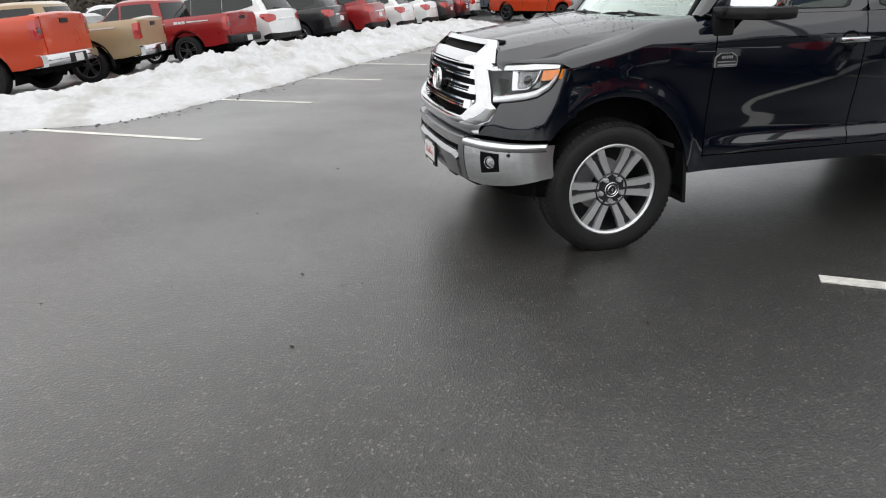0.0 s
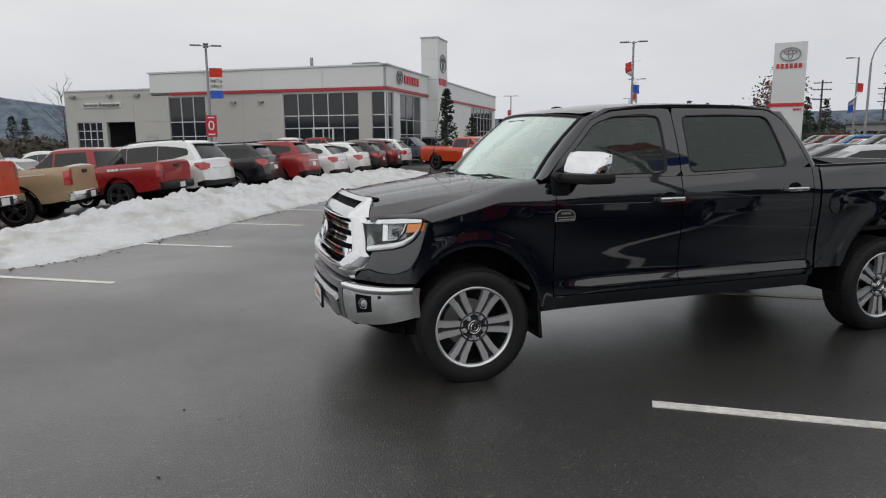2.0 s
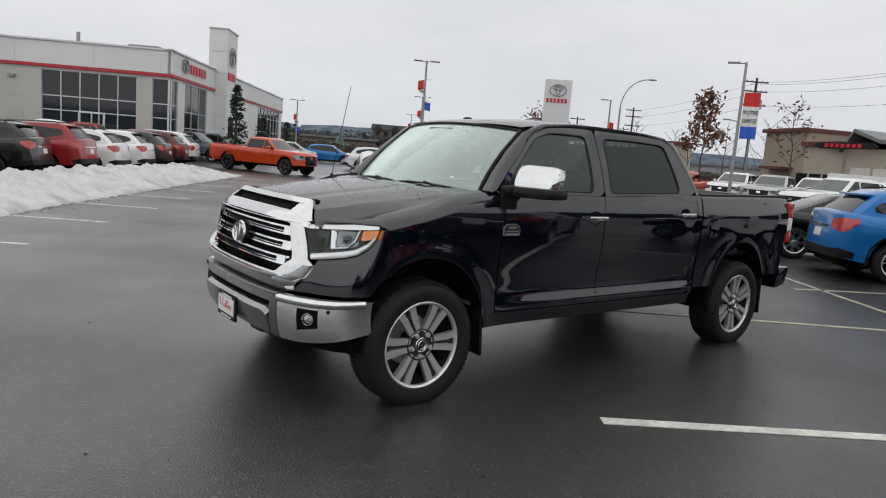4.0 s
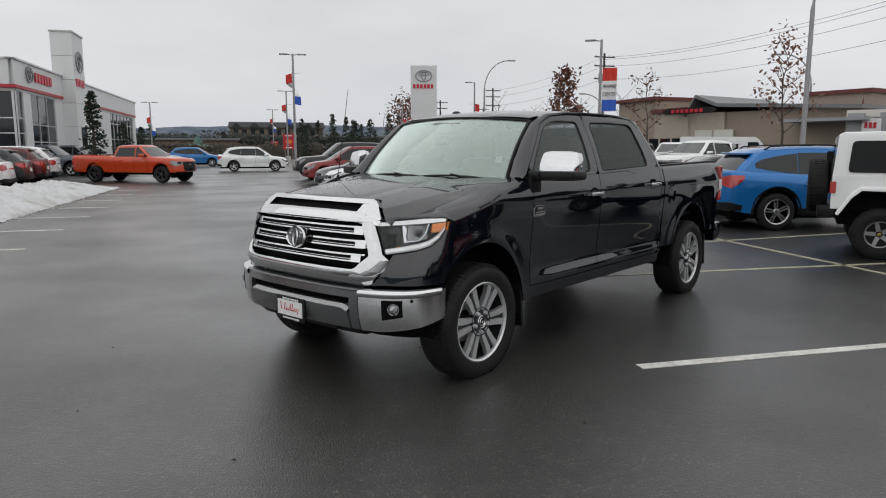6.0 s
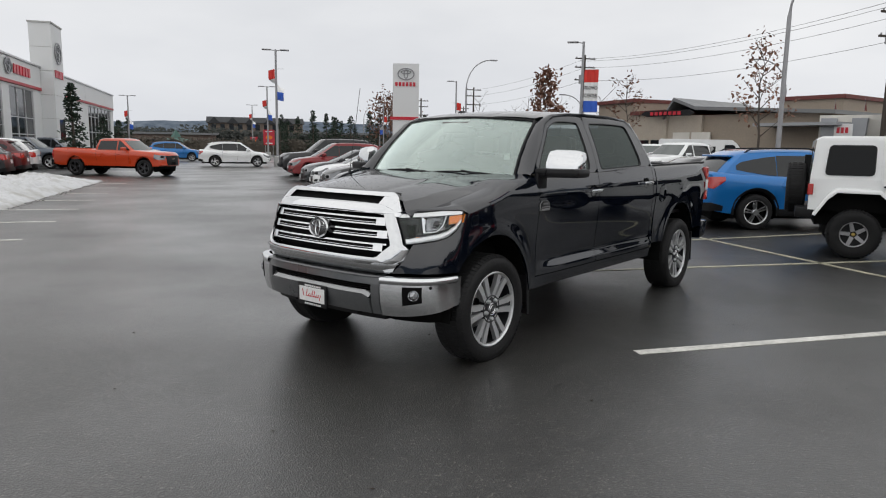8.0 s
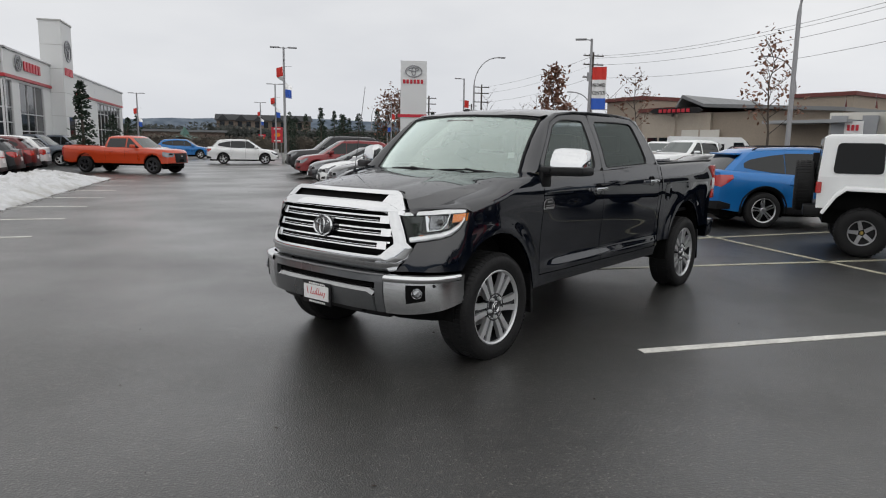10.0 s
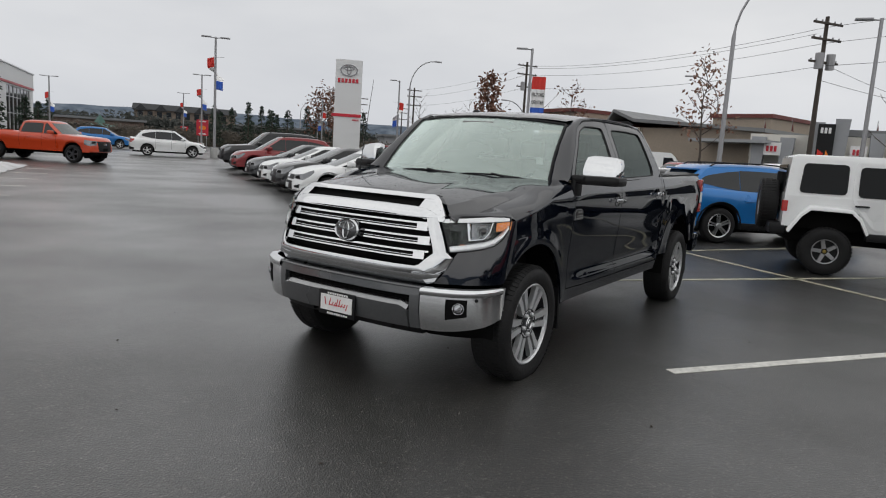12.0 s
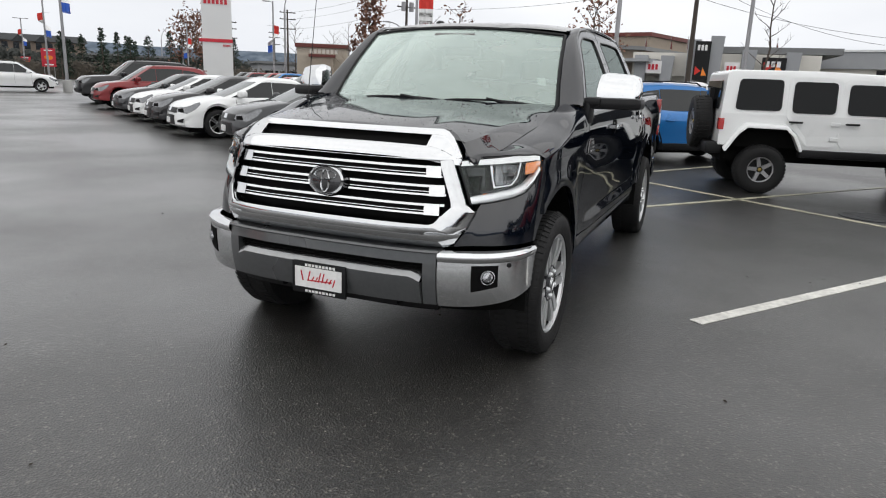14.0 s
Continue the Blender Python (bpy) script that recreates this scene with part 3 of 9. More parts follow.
# ---- parked vehicles ----
KINDS = {
    # front overhang, wheelbase, rear overhang, width, height, sill, tyre radius, belt, pillars (base front, top front, top rear, base rear), top line, bed
    "pickup": dict(fo=0.92, wb=3.24, ro=1.22, w=1.90, h=1.80, sill=0.46, r=0.385, belt=1.17, gh=(0.42, 1.12, 2.50, 2.64), arch=0.045,
                   top=[(-0.92, 1.00), (-0.7, 1.10), (0.1, 1.15), (0.6, 1.19), (0.9, 1.17), (2.6, 1.20), (2.75, 1.22), (4.46, 1.25)], bed=(2.78, 4.36), win=[(0.0, 1.40), (1.43, 2.42)]),
    "big_pickup": dict(fo=0.95, wb=3.70, ro=1.15, w=2.03, h=1.94, sill=0.48, r=0.40, belt=1.30, gh=(0.50, 1.22, 2.80, 2.94), arch=0.045,
                       top=[(-0.95, 1.10), (-0.75, 1.22), (0.1, 1.30), (0.6, 1.36), (0.9, 1.32), (2.9, 1.36), (4.85, 1.40)], bed=(3.05, 4.74), win=[(0.0, 1.60), (1.63, 2.70)]),
    "suv": dict(fo=0.90, wb=2.72, ro=1.00, w=1.86, h=1.69, sill=0.32, r=0.36, belt=1.06, gh=(0.10, 0.98, 3.12, 3.60), arch=0.075,
                top=[(-0.90, 0.80), (-0.72, 0.92), (-0.1, 1.00), (0.35, 1.05), (0.7, 1.04), (2.8, 1.10), (3.72, 1.14)], bed=None, win=[(0.0, 1.30), (1.32, 2.26), (2.30, 3.12)]),
    "big_suv": dict(fo=0.95, wb=3.00, ro=1.20, w=2.00, h=1.90, sill=0.40, r=0.40, belt=1.20, gh=(0.38, 1.16, 3.66, 4.05), arch=0.06,
                    top=[(-0.95, 0.98), (-0.75, 1.10), (0.1, 1.17), (0.6, 1.21), (0.9, 1.19), (4.2, 1.24)], bed=None, win=[(0.0, 1.48), (1.51, 2.52), (2.58, 3.6)]),
    "sedan": dict(fo=0.92, wb=2.72, ro=1.05, w=1.80, h=1.41, sill=0.22, r=0.325, belt=0.92, gh=(0.02, 0.98, 2.16, 3.08), arch=0.085,
                  top=[(-0.92, 0.70), (-0.75, 0.77), (-0.3, 0.85), (0.2, 0.92), (0.7, 0.93), (2.6, 0.97), (3.05, 1.00), (3.5, 1.02), (3.77, 0.97)], bed=None, win=[(0.0, 1.32), (1.34, 2.46)]),
}


def bend(k, x, y, z):
    """Rounds the nose and the tail of a body, in plan and in profile."""
    rear, w = k["wb"] + k["ro"], k["w"] / 2
    q = min(1.0, abs(y) / w)
    f = max(0.0, 1 - (x + k["fo"]) / 0.75) ** 1.4
    zt = smooth_table(k["top"], -k["fo"])
    up = max(0.0, (z - 0.55 * zt) / (0.5 * zt))
    x += f * (0.30 * q ** 3.2 + (0.05 if k["bed"] else 0.11) * up ** 1.6)
    g = max(0.0, 1 - (rear - x) / 0.6) ** 1.4
    x -= g * ((0.03 if k["bed"] else 0.13) * q ** 4 + (0.0 if k["bed"] else 0.06) * max(0.0, (z - 0.7) / 0.5))
    return Vector((x, y, z))


def car_body(k):
    """Section points of one side of the lower body at a station x, from the keel to the top's middle."""
    rear = k["wb"] + k["ro"]

    def section(x):
        top = smooth_table(k["top"], x)
        df, dr = x + k["fo"], rear - x
        tf, tr = max(0.0, 1 - df / 0.75), max(0.0, 1 - dr / 0.45)
        w = k["w"] / 2 * (1 - 0.10 * tf ** 2.2 - 0.05 * tr ** 2.5)
        zb = k["sill"] + 0.02 * tf + 0.06 * tr
        zs = zb
        big = k["r"] + (0.11 if k["bed"] else 0.075)
        for xw in (0.0, k["wb"]):
            if abs(x - xw) < big:
                zs = max(zs, k["r"] + math.sqrt(big * big - (x - xw) ** 2))
            w += 0.014 * math.exp(-((abs(x - xw) - 0.1) / 0.4) ** 2)
        end = max(0.0, 1 - df / 0.10) ** 2 + max(0.0, 1 - dr / 0.08) ** 2
        top -= 0.04 * end
        zb += 0.05 * end
        zs = max(zs, zb)
        mid = max(0.5 * (k["sill"] + top), zs + 0.05)
        inner = top + 0.030
        if k["bed"] and k["bed"][0] < x < k["bed"][1]:
            inner = top - 0.48
        low = max(k["sill"] + 0.16, zs + 0.02)
        return [(0, zb + (zs - zb) * 0.98), (0.80 * w, zs), (0.950 * w, zs + 0.005), (0.972 * w, low), (0.965 * w, max(low + 0.01, mid - 0.10)), (0.995 * w, max(mid, low + 0.02)),
                (w, max(top - 0.20, mid + 0.02)), (0.985 * w, max(top - 0.12, mid + 0.03)), (0.945 * w, max(top - 0.04, mid + 0.04)), (0.90 * w, top), (0.86 * w, inner if inner < top else top + 0.012), (0.45 * w, inner), (0, inner + (0.012 if inner > top else 0))]
    return section


def loft(bm, section, xs, k):
    """A closed skin through mirrored sections."""
    rings = []
    for x in xs:
        half = section(x)
        ring = [bm.verts.new(bend(k, x, -y, z)) for y, z in half]
        ring += [bm.verts.new(bend(k, x, y, z)) for y, z in half[-2:0:-1]]
        rings.append(ring)
    n = len(rings[0])
    for a, b in zip(rings, rings[1:]):
        for i in range(n):
            bm.faces.new((a[i], a[(i + 1) % n], b[(i + 1) % n], b[i]))
    # end faces as strips between the two sides, so that they round with the body
    for ring, flip in ((rings[0], False), (rings[-1], True)):
        h = len(section(0))
        left, right = ring[1:h], [ring[-i] for i in range(1, h)][:h - 1]
        for j in range(h - 2):
            cols = []
            for f in range(9):
                t = f / 8
                if f == 0:
                    cols.append((left[j], left[j + 1]))
                elif f == 8:
                    cols.append((right[j], right[j + 1]))
                else:
                    pr = []
                    for i in (j, j + 1):
                        y0, zz = left[i].co.y, left[i].co.z
                        pr.append(bm.verts.new(bend(k, -k["fo"] if not flip else k["wb"] + k["ro"], y0 * (1 - 2 * t), zz)))
                    cols.append(tuple(pr))
            for a, b in zip(cols, cols[1:]):
                q = [a[0], b[0], b[1], a[1]]
                q = list(dict.fromkeys(q))
                if len(q) > 2:
                    bm.faces.new(q[::-1] if flip else q)
    bmesh.ops.remove_doubles(bm, verts=bm.verts[:], dist=0.0005)


def stations(k):
    rear = k["wb"] + k["ro"]
    xs = {round(-k["fo"] + 0.02 * i, 3) for i in range(5)} | {round(rear - 0.02 * i, 3) for i in range(5)}
    xs |= {round(-k["fo"] + 0.10 * i, 3) for i in range(int((rear + k["fo"]) / 0.10))}
    for xw in (0.0, k["wb"]):
        big = k["r"] + (0.11 if k["bed"] else 0.075)
        xs |= {round(xw + big * math.sin(radians(a)), 3) for a in range(-88, 89, 11)} | {round(xw - big - 0.004, 3), round(xw + big + 0.004, 3)}
    if k["bed"]:
        xs |= {k["bed"][0] - 0.004, k["bed"][0] + 0.004, k["bed"][1] - 0.004, k["bed"][1] + 0.004}
    return sorted(x for x in xs if -k["fo"] <= x <= rear)


def skin(k, sec, front, a, z, side, off=0.006):
    """A point on the body's skin round a corner: a metres behind the nose (or before the tail); negative a runs inwards across the end face."""
    rear = k["wb"] + k["ro"]
    x = (-k["fo"] + max(a, 0.0)) if front else (rear - max(a, 0.0))
    pts = sec(x)
    y = lerp_table([(p[1], p[0]) for p in pts[2:10]], z)
    if a < 0:
        y = max(0.0, y + a)
    o = off * (1.0 if a > 0.02 else 0.5)
    p = bend(k, x, side * y, z)
    return Vector((p.x + (-off if front else off), p.y + side * o, p.z))


def wrap(bm, k, sec, front, side, cols, off=0.006, rows=4):
    """A patch over a body corner; cols: (a, low z, high z), its rim turned in."""
    grid = []
    for a, z0, z1 in cols:
        col = [skin(k, sec, front, a, z0 + (z1 - z0) * j / rows, side, off) for j in range(rows + 1)]
        grid.append([skin(k, sec, front, a, z0, side, -0.02)] + col + [skin(k, sec, front, a, z1, side, -0.02)])
    sheet_rows(bm, grid, (side > 0) == front)


def dense(cols, n=4):
    out = []
    for (a, b, c), (d, e, f) in zip(cols, cols[1:]):
        out += [(a + (d - a) * i / n, b + (e - b) * i / n, c + (f - c) * i / n) for i in range(n)]
    return out + [cols[-1]]


def cabin(k):
    """The greenhouse as functions of height t (0 belt, 1 roof edge): front x, rear x, half width, z."""
    a0, a1, d1, d0 = k["gh"]
    w, z0, z1 = k["w"] / 2, k["belt"] - 0.03, k["h"] - 0.06

    def at(t):
        return a0 + (a1 - a0) * t, d0 + (d1 - d0) * t ** 1.25, w * (0.905 - 0.19 * t ** 1.3), z0 + (z1 - z0) * t
    return at


def sag(k, x, t):
    """How far the arched roof line falls towards its ends."""
    a0, a1, d1, d0 = k["gh"]
    c, h = a1 + 0.42 * (d1 - a1), 0.5 * (d1 - a1) + 0.25
    return k["arch"] * t * t * ((x - c) / h) ** 2


def cabin_shell(bm, k):
    at = cabin(k)
    rings = []
    for t in [0, 0.2, 0.4, 0.6, 0.8, 0.92, 1.0, 1.06, 1.10]:
        xf, xr, hw, z = at(min(t, 1.0))
        if t > 1.0:
            q = (t - 1.0) / 0.10
            xf, xr, hw, z = xf + 0.22 * q, xr - 0.20 * q, hw * (1 - 0.22 * q), z + 0.06 * (1 - (1 - q) ** 2)
        half = [(xf, 0), (xf + 0.03, 0.5 * hw), (xf + 0.10, 0.88 * hw), (xf + 0.20, hw)]
        half += [(xf + 0.20 + (xr - xf - 0.36) * f, hw) for f in (0.15, 0.3, 0.45, 0.6, 0.75, 0.9)]
        half += [(xr - 0.16, hw), (xr - 0.05, 0.9 * hw), (xr, 0.5 * hw), (xr, 0)]
        tt = min(t, 1.0)
        ring = [bm.verts.new((x, -y, z - sag(k, x, tt))) for x, y in half] + [bm.verts.new((x, y, z - sag(k, x, tt))) for x, y in half[-2:0:-1]]
        rings.append(ring)
    n = len(rings[0])
    for a, b in zip(rings, rings[1:]):
        for i in range(n):
            bm.faces.new((a[i], a[(i + 1) % n], b[(i + 1) % n], b[i])[::-1])
    # the roof's crown
    h = n // 2
    last = rings[-1]
    for i in range(h):
        q = list(dict.fromkeys((last[i], last[(i + 1) % n], last[(n - i - 1) % n], last[(n - i) % n])))
        if len(q) > 2:
            bm.faces.new(q[::-1])


def pane(bm, rows):
    """A curved pane through rows of points."""
    grid = [[bm.verts.new(p) for p in r] for r in rows]
    for a, b in zip(grid, grid[1:]):
        for i in range(len(a) - 1):
            bm.faces.new((a[i], a[i + 1], b[i + 1], b[i]))


def car_glass(k, root, glass):
    at = cabin(k)
    ts = (0.08, 0.3, 0.5, 0.7, 0.94)
    bm = bmesh.new()
    rows = []
    for t in ts:
        xf, xr, hw, z = at(t)
        rows.append([(xf + (0.06 * abs(q) if abs(q) < 0.5 else 0.03 + (abs(q) - 0.5) / 0.38 * 0.07) - 0.008, q * hw, z - sag(k, xf, t) + 0.006) for q in (-0.86, -0.5, -0.2, 0.2, 0.5, 0.86)])
    pane(bm, rows)
    part("windshield", bm, M["windshield"], root, smooth=40)
    bm = bmesh.new()
    rows = []
    for t in (0.14, 0.4, 0.65, 0.9):
        xf, xr, hw, z = at(t)
        rows.append([(xr - (0.045 if abs(q) > 0.8 else 0.0) + 0.010, q * hw, z - sag(k, xr, t) + 0.004) for q in (-0.85, -0.5, 0.0, 0.5, 0.85)])
    pane(bm, rows)
    part("rear_window", bm, glass, root, smooth=40)
    for side in (-1, 1):
        for i, (x0, x1) in enumerate(k["win"]):
            bm = bmesh.new()
            rows = []
            for t in (0.10 + 0.03 * i, 0.3, 0.55, 0.75, 0.90 - 0.02 * i):
                xf, xr, hw, z = at(t)
                if i + 1 < len(k["win"]):
                    x1 = k["win"][i + 1][0] - (0.07 if k["bed"] else 0.015)
                lo = max(xf + 0.22, x0) if i == 0 else x0
                hi = min(x1, xr - 0.22)
                if hi - lo < 0.06:
                    hi = lo + 0.06
                row = []
                for f in (0, 0.33, 0.67, 1):
                    te = t + (0.55 - t) * (0.55 if i == 2 else 0.0) * f ** 1.5
                    hw, z = at(te)[2:]
                    row.append((lo + (hi - lo) * f, side * (hw + 0.007), z - sag(k, lo + (hi - lo) * f, te)))
                rows.append(row)
            pane(bm, rows)
            part("side_window", bm, glass, root, smooth=40)


WHEELS = {}


def wheel_meshes(r, spokes, rim_mat, width=0.24):
    key = (r, spokes, rim_mat.name)
    if key not in WHEELS:
        bm = bmesh.new()
        lathe(bm, [(r * 0.66, -0.09), (r * 0.68, -0.115), (r * 0.80, -width / 2 - 0.005), (r * 0.94, -width / 2 + 0.012), (r, -width / 2 + 0.05), (r, width / 2 - 0.05), (r * 0.92, width / 2), (r * 0.66, width / 2 - 0.03)], sides=40)
        tyre = mesh_of("wheel", bm, M["rubber"], 35)
        bm = bmesh.new()
        lathe(bm, [(r * 0.62, -0.10), (r * 0.60, -0.03), (0.02, -0.025)], sides=32)
        back = mesh_of("brake_well", bm, M["dark"], 35)
        bm = bmesh.new()
        lathe(bm, [(r * 0.70, -0.108), (r * 0.67, -0.120), (r * 0.63, -0.112), (r * 0.61, -0.095)], sides=32)
        wide = 0.9 * 3.1416 * r * 0.63 / spokes / 2
        for s in range(spokes):
            m = Matrix.Rotation(6.28318 * s / spokes, 4, "Y")
            for sg in (-1, 1):
                slab(bm, [m @ Vector(p) for p in ((0.04, -0.104, sg * 0.006), (r * 0.64, -0.108, sg * wide * 0.25), (r * 0.64, -0.108, sg * wide * 0.72), (0.05, -0.104, sg * 0.030))], m @ Vector((0, 0.035, 0)))
        lathe(bm, [(0.0, -0.114), (0.05, -0.112), (0.062, -0.098), (0.062, -0.03)], sides=16)
        rim = mesh_of("rim", bm, rim_mat, 35)
        WHEELS[key] = (tyre, rim, back)
    return WHEELS[key]


def add_wheels(root, r, wb, track, spokes, rim_mat, width=0.24):
    tyre, rim, back = wheel_meshes(r, spokes, rim_mat, width)
    for x in (0.0, wb):
        for side in (-1, 1):
            w = new("wheel", tyre)
            w.parent = root
            w.matrix_basis = pose(x, side * track, r, 0, 17 * x, 0 if side < 0 else 180)
            for nm, me in (("rim", rim), ("brake_well", back)):
                d = new(nm, me)
                d.parent = w


def sheet_rows(bm, rows, flip=False):
    vs = [[bm.verts.new(p) for p in r] for r in rows]
    for a, b in zip(vs, vs[1:]):
        for j in range(len(a) - 1):
            q = (a[j], a[j + 1], b[j + 1], b[j])
            bm.faces.new(q[::-1] if flip else q)


def end_patch(bm, k, sec, front, half, z0, z1, off=0.008, cut=0.0, n=10):
    """A patch across the middle of the nose or tail; cut slants its ends inwards at the bottom."""
    rear = k["wb"] + k["ro"]
    rows = []
    for j in range(5):
        z = z0 + (z1 - z0) * j / 4
        h = half - cut * (1 - j / 4)
        row = [bend(k, -k["fo"] if front else rear, -h + 2 * h * i / n, z) + Vector((-off if front else off, 0, 0)) for i in range(n + 1)]
        rows.append(row)
    d = Vector((0.03 if front else -0.03, 0, 0))
    rows = [[p + d for p in rows[0]]] + rows + [[p + d for p in rows[-1]]]
    rows = [[r[0] + d] + r + [r[-1] + d] for r in rows]
    sheet_rows(bm, rows, front)


def vehicle(kind, colour, m, label, category, spokes=5, rim="alloy", rails=False, chrome_bumper=False, low=None, group="", glass=None, clad=False, decal=None, spoiler=None):
    """A parked vehicle: body, glass, wheels, lamps, bumpers, mirrors, handles, plate."""
    k = dict(KINDS[kind])
    if low:
        k.update(low)
    root = thing({"pickup": "pickup_truck", "big_pickup": "pickup_truck", "suv": "suv", "big_suv": "suv", "sedan": "sedan"}[kind], label, category, m, group)
    rear, w = k["wb"] + k["ro"], k["w"] / 2
    sec = car_body(k)
    bm = bmesh.new()
    loft(bm, sec, stations(k), k)
    cabin_shell(bm, k)
    part("body", bm, colour, root, smooth=32)
    bm = bmesh.new()
    box(bm, -k["fo"] + 0.30, rear - 0.22, -w + 0.26, w - 0.26, k["sill"] - 0.10, k["belt"] - 0.25)
    part("underbody", bm, M["dark"], root)
    car_glass(k, root, glass or M["car_glass"])
    add_wheels(root, k["r"], k["wb"], w - 0.105, spokes, M[rim])
    zr = smooth_table(k["top"], rear)
    zf = smooth_table(k["top"], -k["fo"] + 0.05)
    for side in (-1, 1):
        bm = bmesh.new()
        if k["bed"]:
            wrap(bm, k, sec, False, side, dense([(-0.15, zr - 0.40, zr - 0.08), (-0.005, zr - 0.42, zr - 0.08), (0.02, zr - 0.42, zr - 0.08), (0.11, zr - 0.40, zr - 0.10)]), 0.010)
        elif kind == "sedan":
            wrap(bm, k, sec, False, side, dense([(-0.45, zr - 0.20, zr - 0.08), (-0.005, zr - 0.22, zr - 0.06), (0.02, zr - 0.22, zr - 0.06), (0.30, zr - 0.11, zr - 0.06)]))
        else:
            wrap(bm, k, sec, False, side, dense([(-0.34, zr - 0.26, zr - 0.14), (-0.16, zr - 0.30, zr - 0.10), (-0.005, zr - 0.32, zr - 0.08), (0.02, zr - 0.32, zr - 0.08), (0.30, zr - 0.15, zr - 0.08)]), 0.008)
        tail = part("tail_lamp", bm, M["lamp_red"], root, "red tail lamp", smooth=40)
        if k["bed"]:
            bm = bmesh.new()
            wrap(bm, k, sec, False, side, dense([(-0.13, zr - 0.31, zr - 0.22), (-0.03, zr - 0.31, zr - 0.22)]), 0.016)
            part("reverse_lamp", bm, M["lamp_clear"], tail, "clear reversing lamp", smooth=40)
        # dark liners in the wheel arches
        for xw in (0.0, k["wb"]):
            big = k["r"] + (0.098 if k["bed"] else 0.064)
            bm = bmesh.new()
            sheet_rows(bm, [[(xw + big * math.cos(radians(a)), side * w * q, k["r"] + big * math.sin(radians(a))) for a in range(-20, 201, 10)] for q in (0.45, 0.93)])
            part("wheel_well", bm, M["dark"], root)
        bm = bmesh.new()
        if k["bed"]:
            wrap(bm, k, sec, True, side, dense([(-0.30, zf - 0.22, zf - 0.05), (-0.005, zf - 0.25, zf - 0.03), (0.02, zf - 0.25, zf - 0.03), (0.26, zf - 0.20, zf + 0.01)]))
        else:
            wrap(bm, k, sec, True, side, dense([(-0.36, zf - 0.13, zf - 0.06), (-0.005, zf - 0.17, zf - 0.02), (0.02, zf - 0.17, zf - 0.02), (0.25, zf - 0.06, zf + 0.06), (0.42, zf + 0.04, zf + 0.09)]))
        lamp = part("head_lamp", bm, M["lamp_clear"], root, "clear head lamp", smooth=30)
        bm = bmesh.new()
        wrap(bm, k, sec, True, side, dense([(-0.22, zf - 0.14, zf - 0.08), (-0.06, zf - 0.15, zf - 0.06)]), 0.011)
        part("projector", bm, M["dark"], lamp)
        if not k["bed"]:
            bm = bmesh.new()
            wrap(bm, k, sec, True, side, dense([(-0.20, k["sill"] + 0.13, k["sill"] + 0.17), (-0.03, k["sill"] + 0.12, k["sill"] + 0.22)]), 0.008)
            part("fog_recess", bm, M["black_trim"], root)
        # mirror
        bm = bmesh.new()
        a0 = k["gh"][0]
        mx = a0 + 0.42
        box(bm, mx, mx + 0.16, side * (w * 0.97), side * (w * 0.97 + 0.20), k["belt"] + 0.02, k["belt"] + 0.17, bevel=0.045)
        for v in bm.verts:
            v.co.x += 0.25 * (abs(v.co.y) - w * 0.97)
        box(bm, mx + 0.04, mx + 0.10, side * (w * 0.86), side * (w * 0.99), k["belt"] + 0.01, k["belt"] + 0.05)
        part("wing_mirror", bm, M["chrome"] if chrome_bumper and k["bed"] else colour, root, smooth=60)
        # handles and door seams
        for x0, x1 in k["win"][:2]:
            hx = min(x1, k["gh"][3] - 0.4) - 0.14
            pts = sec(hx)
            hz = k["belt"] - 0.15
            yy = lerp_table([(p[1], p[0]) for p in pts[2:10]], hz)
            bm = bmesh.new()
            box(bm, hx - 0.10, hx + 0.10, side * (yy - 0.01), side * (yy + 0.028), hz - 0.016, hz + 0.016, bevel=0.01)
            part("door_handle", bm, M["chrome"] if chrome_bumper else colour, root, smooth=40)
        for sx in [k["win"][0][1] + 0.02, max(k["gh"][0] + 0.35, k["r"] + 0.10), k["win"][1][1] + 0.03]:
            if abs(sx - k["wb"]) < k["r"] + 0.085 or abs(sx) < k["r"] + 0.085:
                continue
            bm = bmesh.new()
            line = [(side * (y + 0.002), z) for y, z in sec(sx)[3:9]]
            for (ya, za), (yb, zb2) in zip(line, line[1:]):
                slab(bm, [(sx - 0.004, ya, za), (sx + 0.004, ya, za), (sx + 0.004, yb, zb2), (sx - 0.004, yb, zb2)], (0, -0.012 * side, 0))
            part("door_seam", bm, M["dark"], root)
        if rails:
            xf, xr, hw, z = cabin(k)(1.0)
            bm = bmesh.new()
            xs = [xf + 0.25, xf + 0.36] + [xf + 0.36 + (xr - xf - 0.7) * f for f in (0.25, 0.5, 0.75, 1)] + [xr - 0.22]
            tube(bm, [(x, side * (hw - 0.06), z - sag(k, x, 1) + (0.025 if i in (0, len(xs) - 1) else 0.085)) for i, x in enumerate(xs)], 0.016, 6)
            part("roof_rail", bm, M["black_trim"], root)
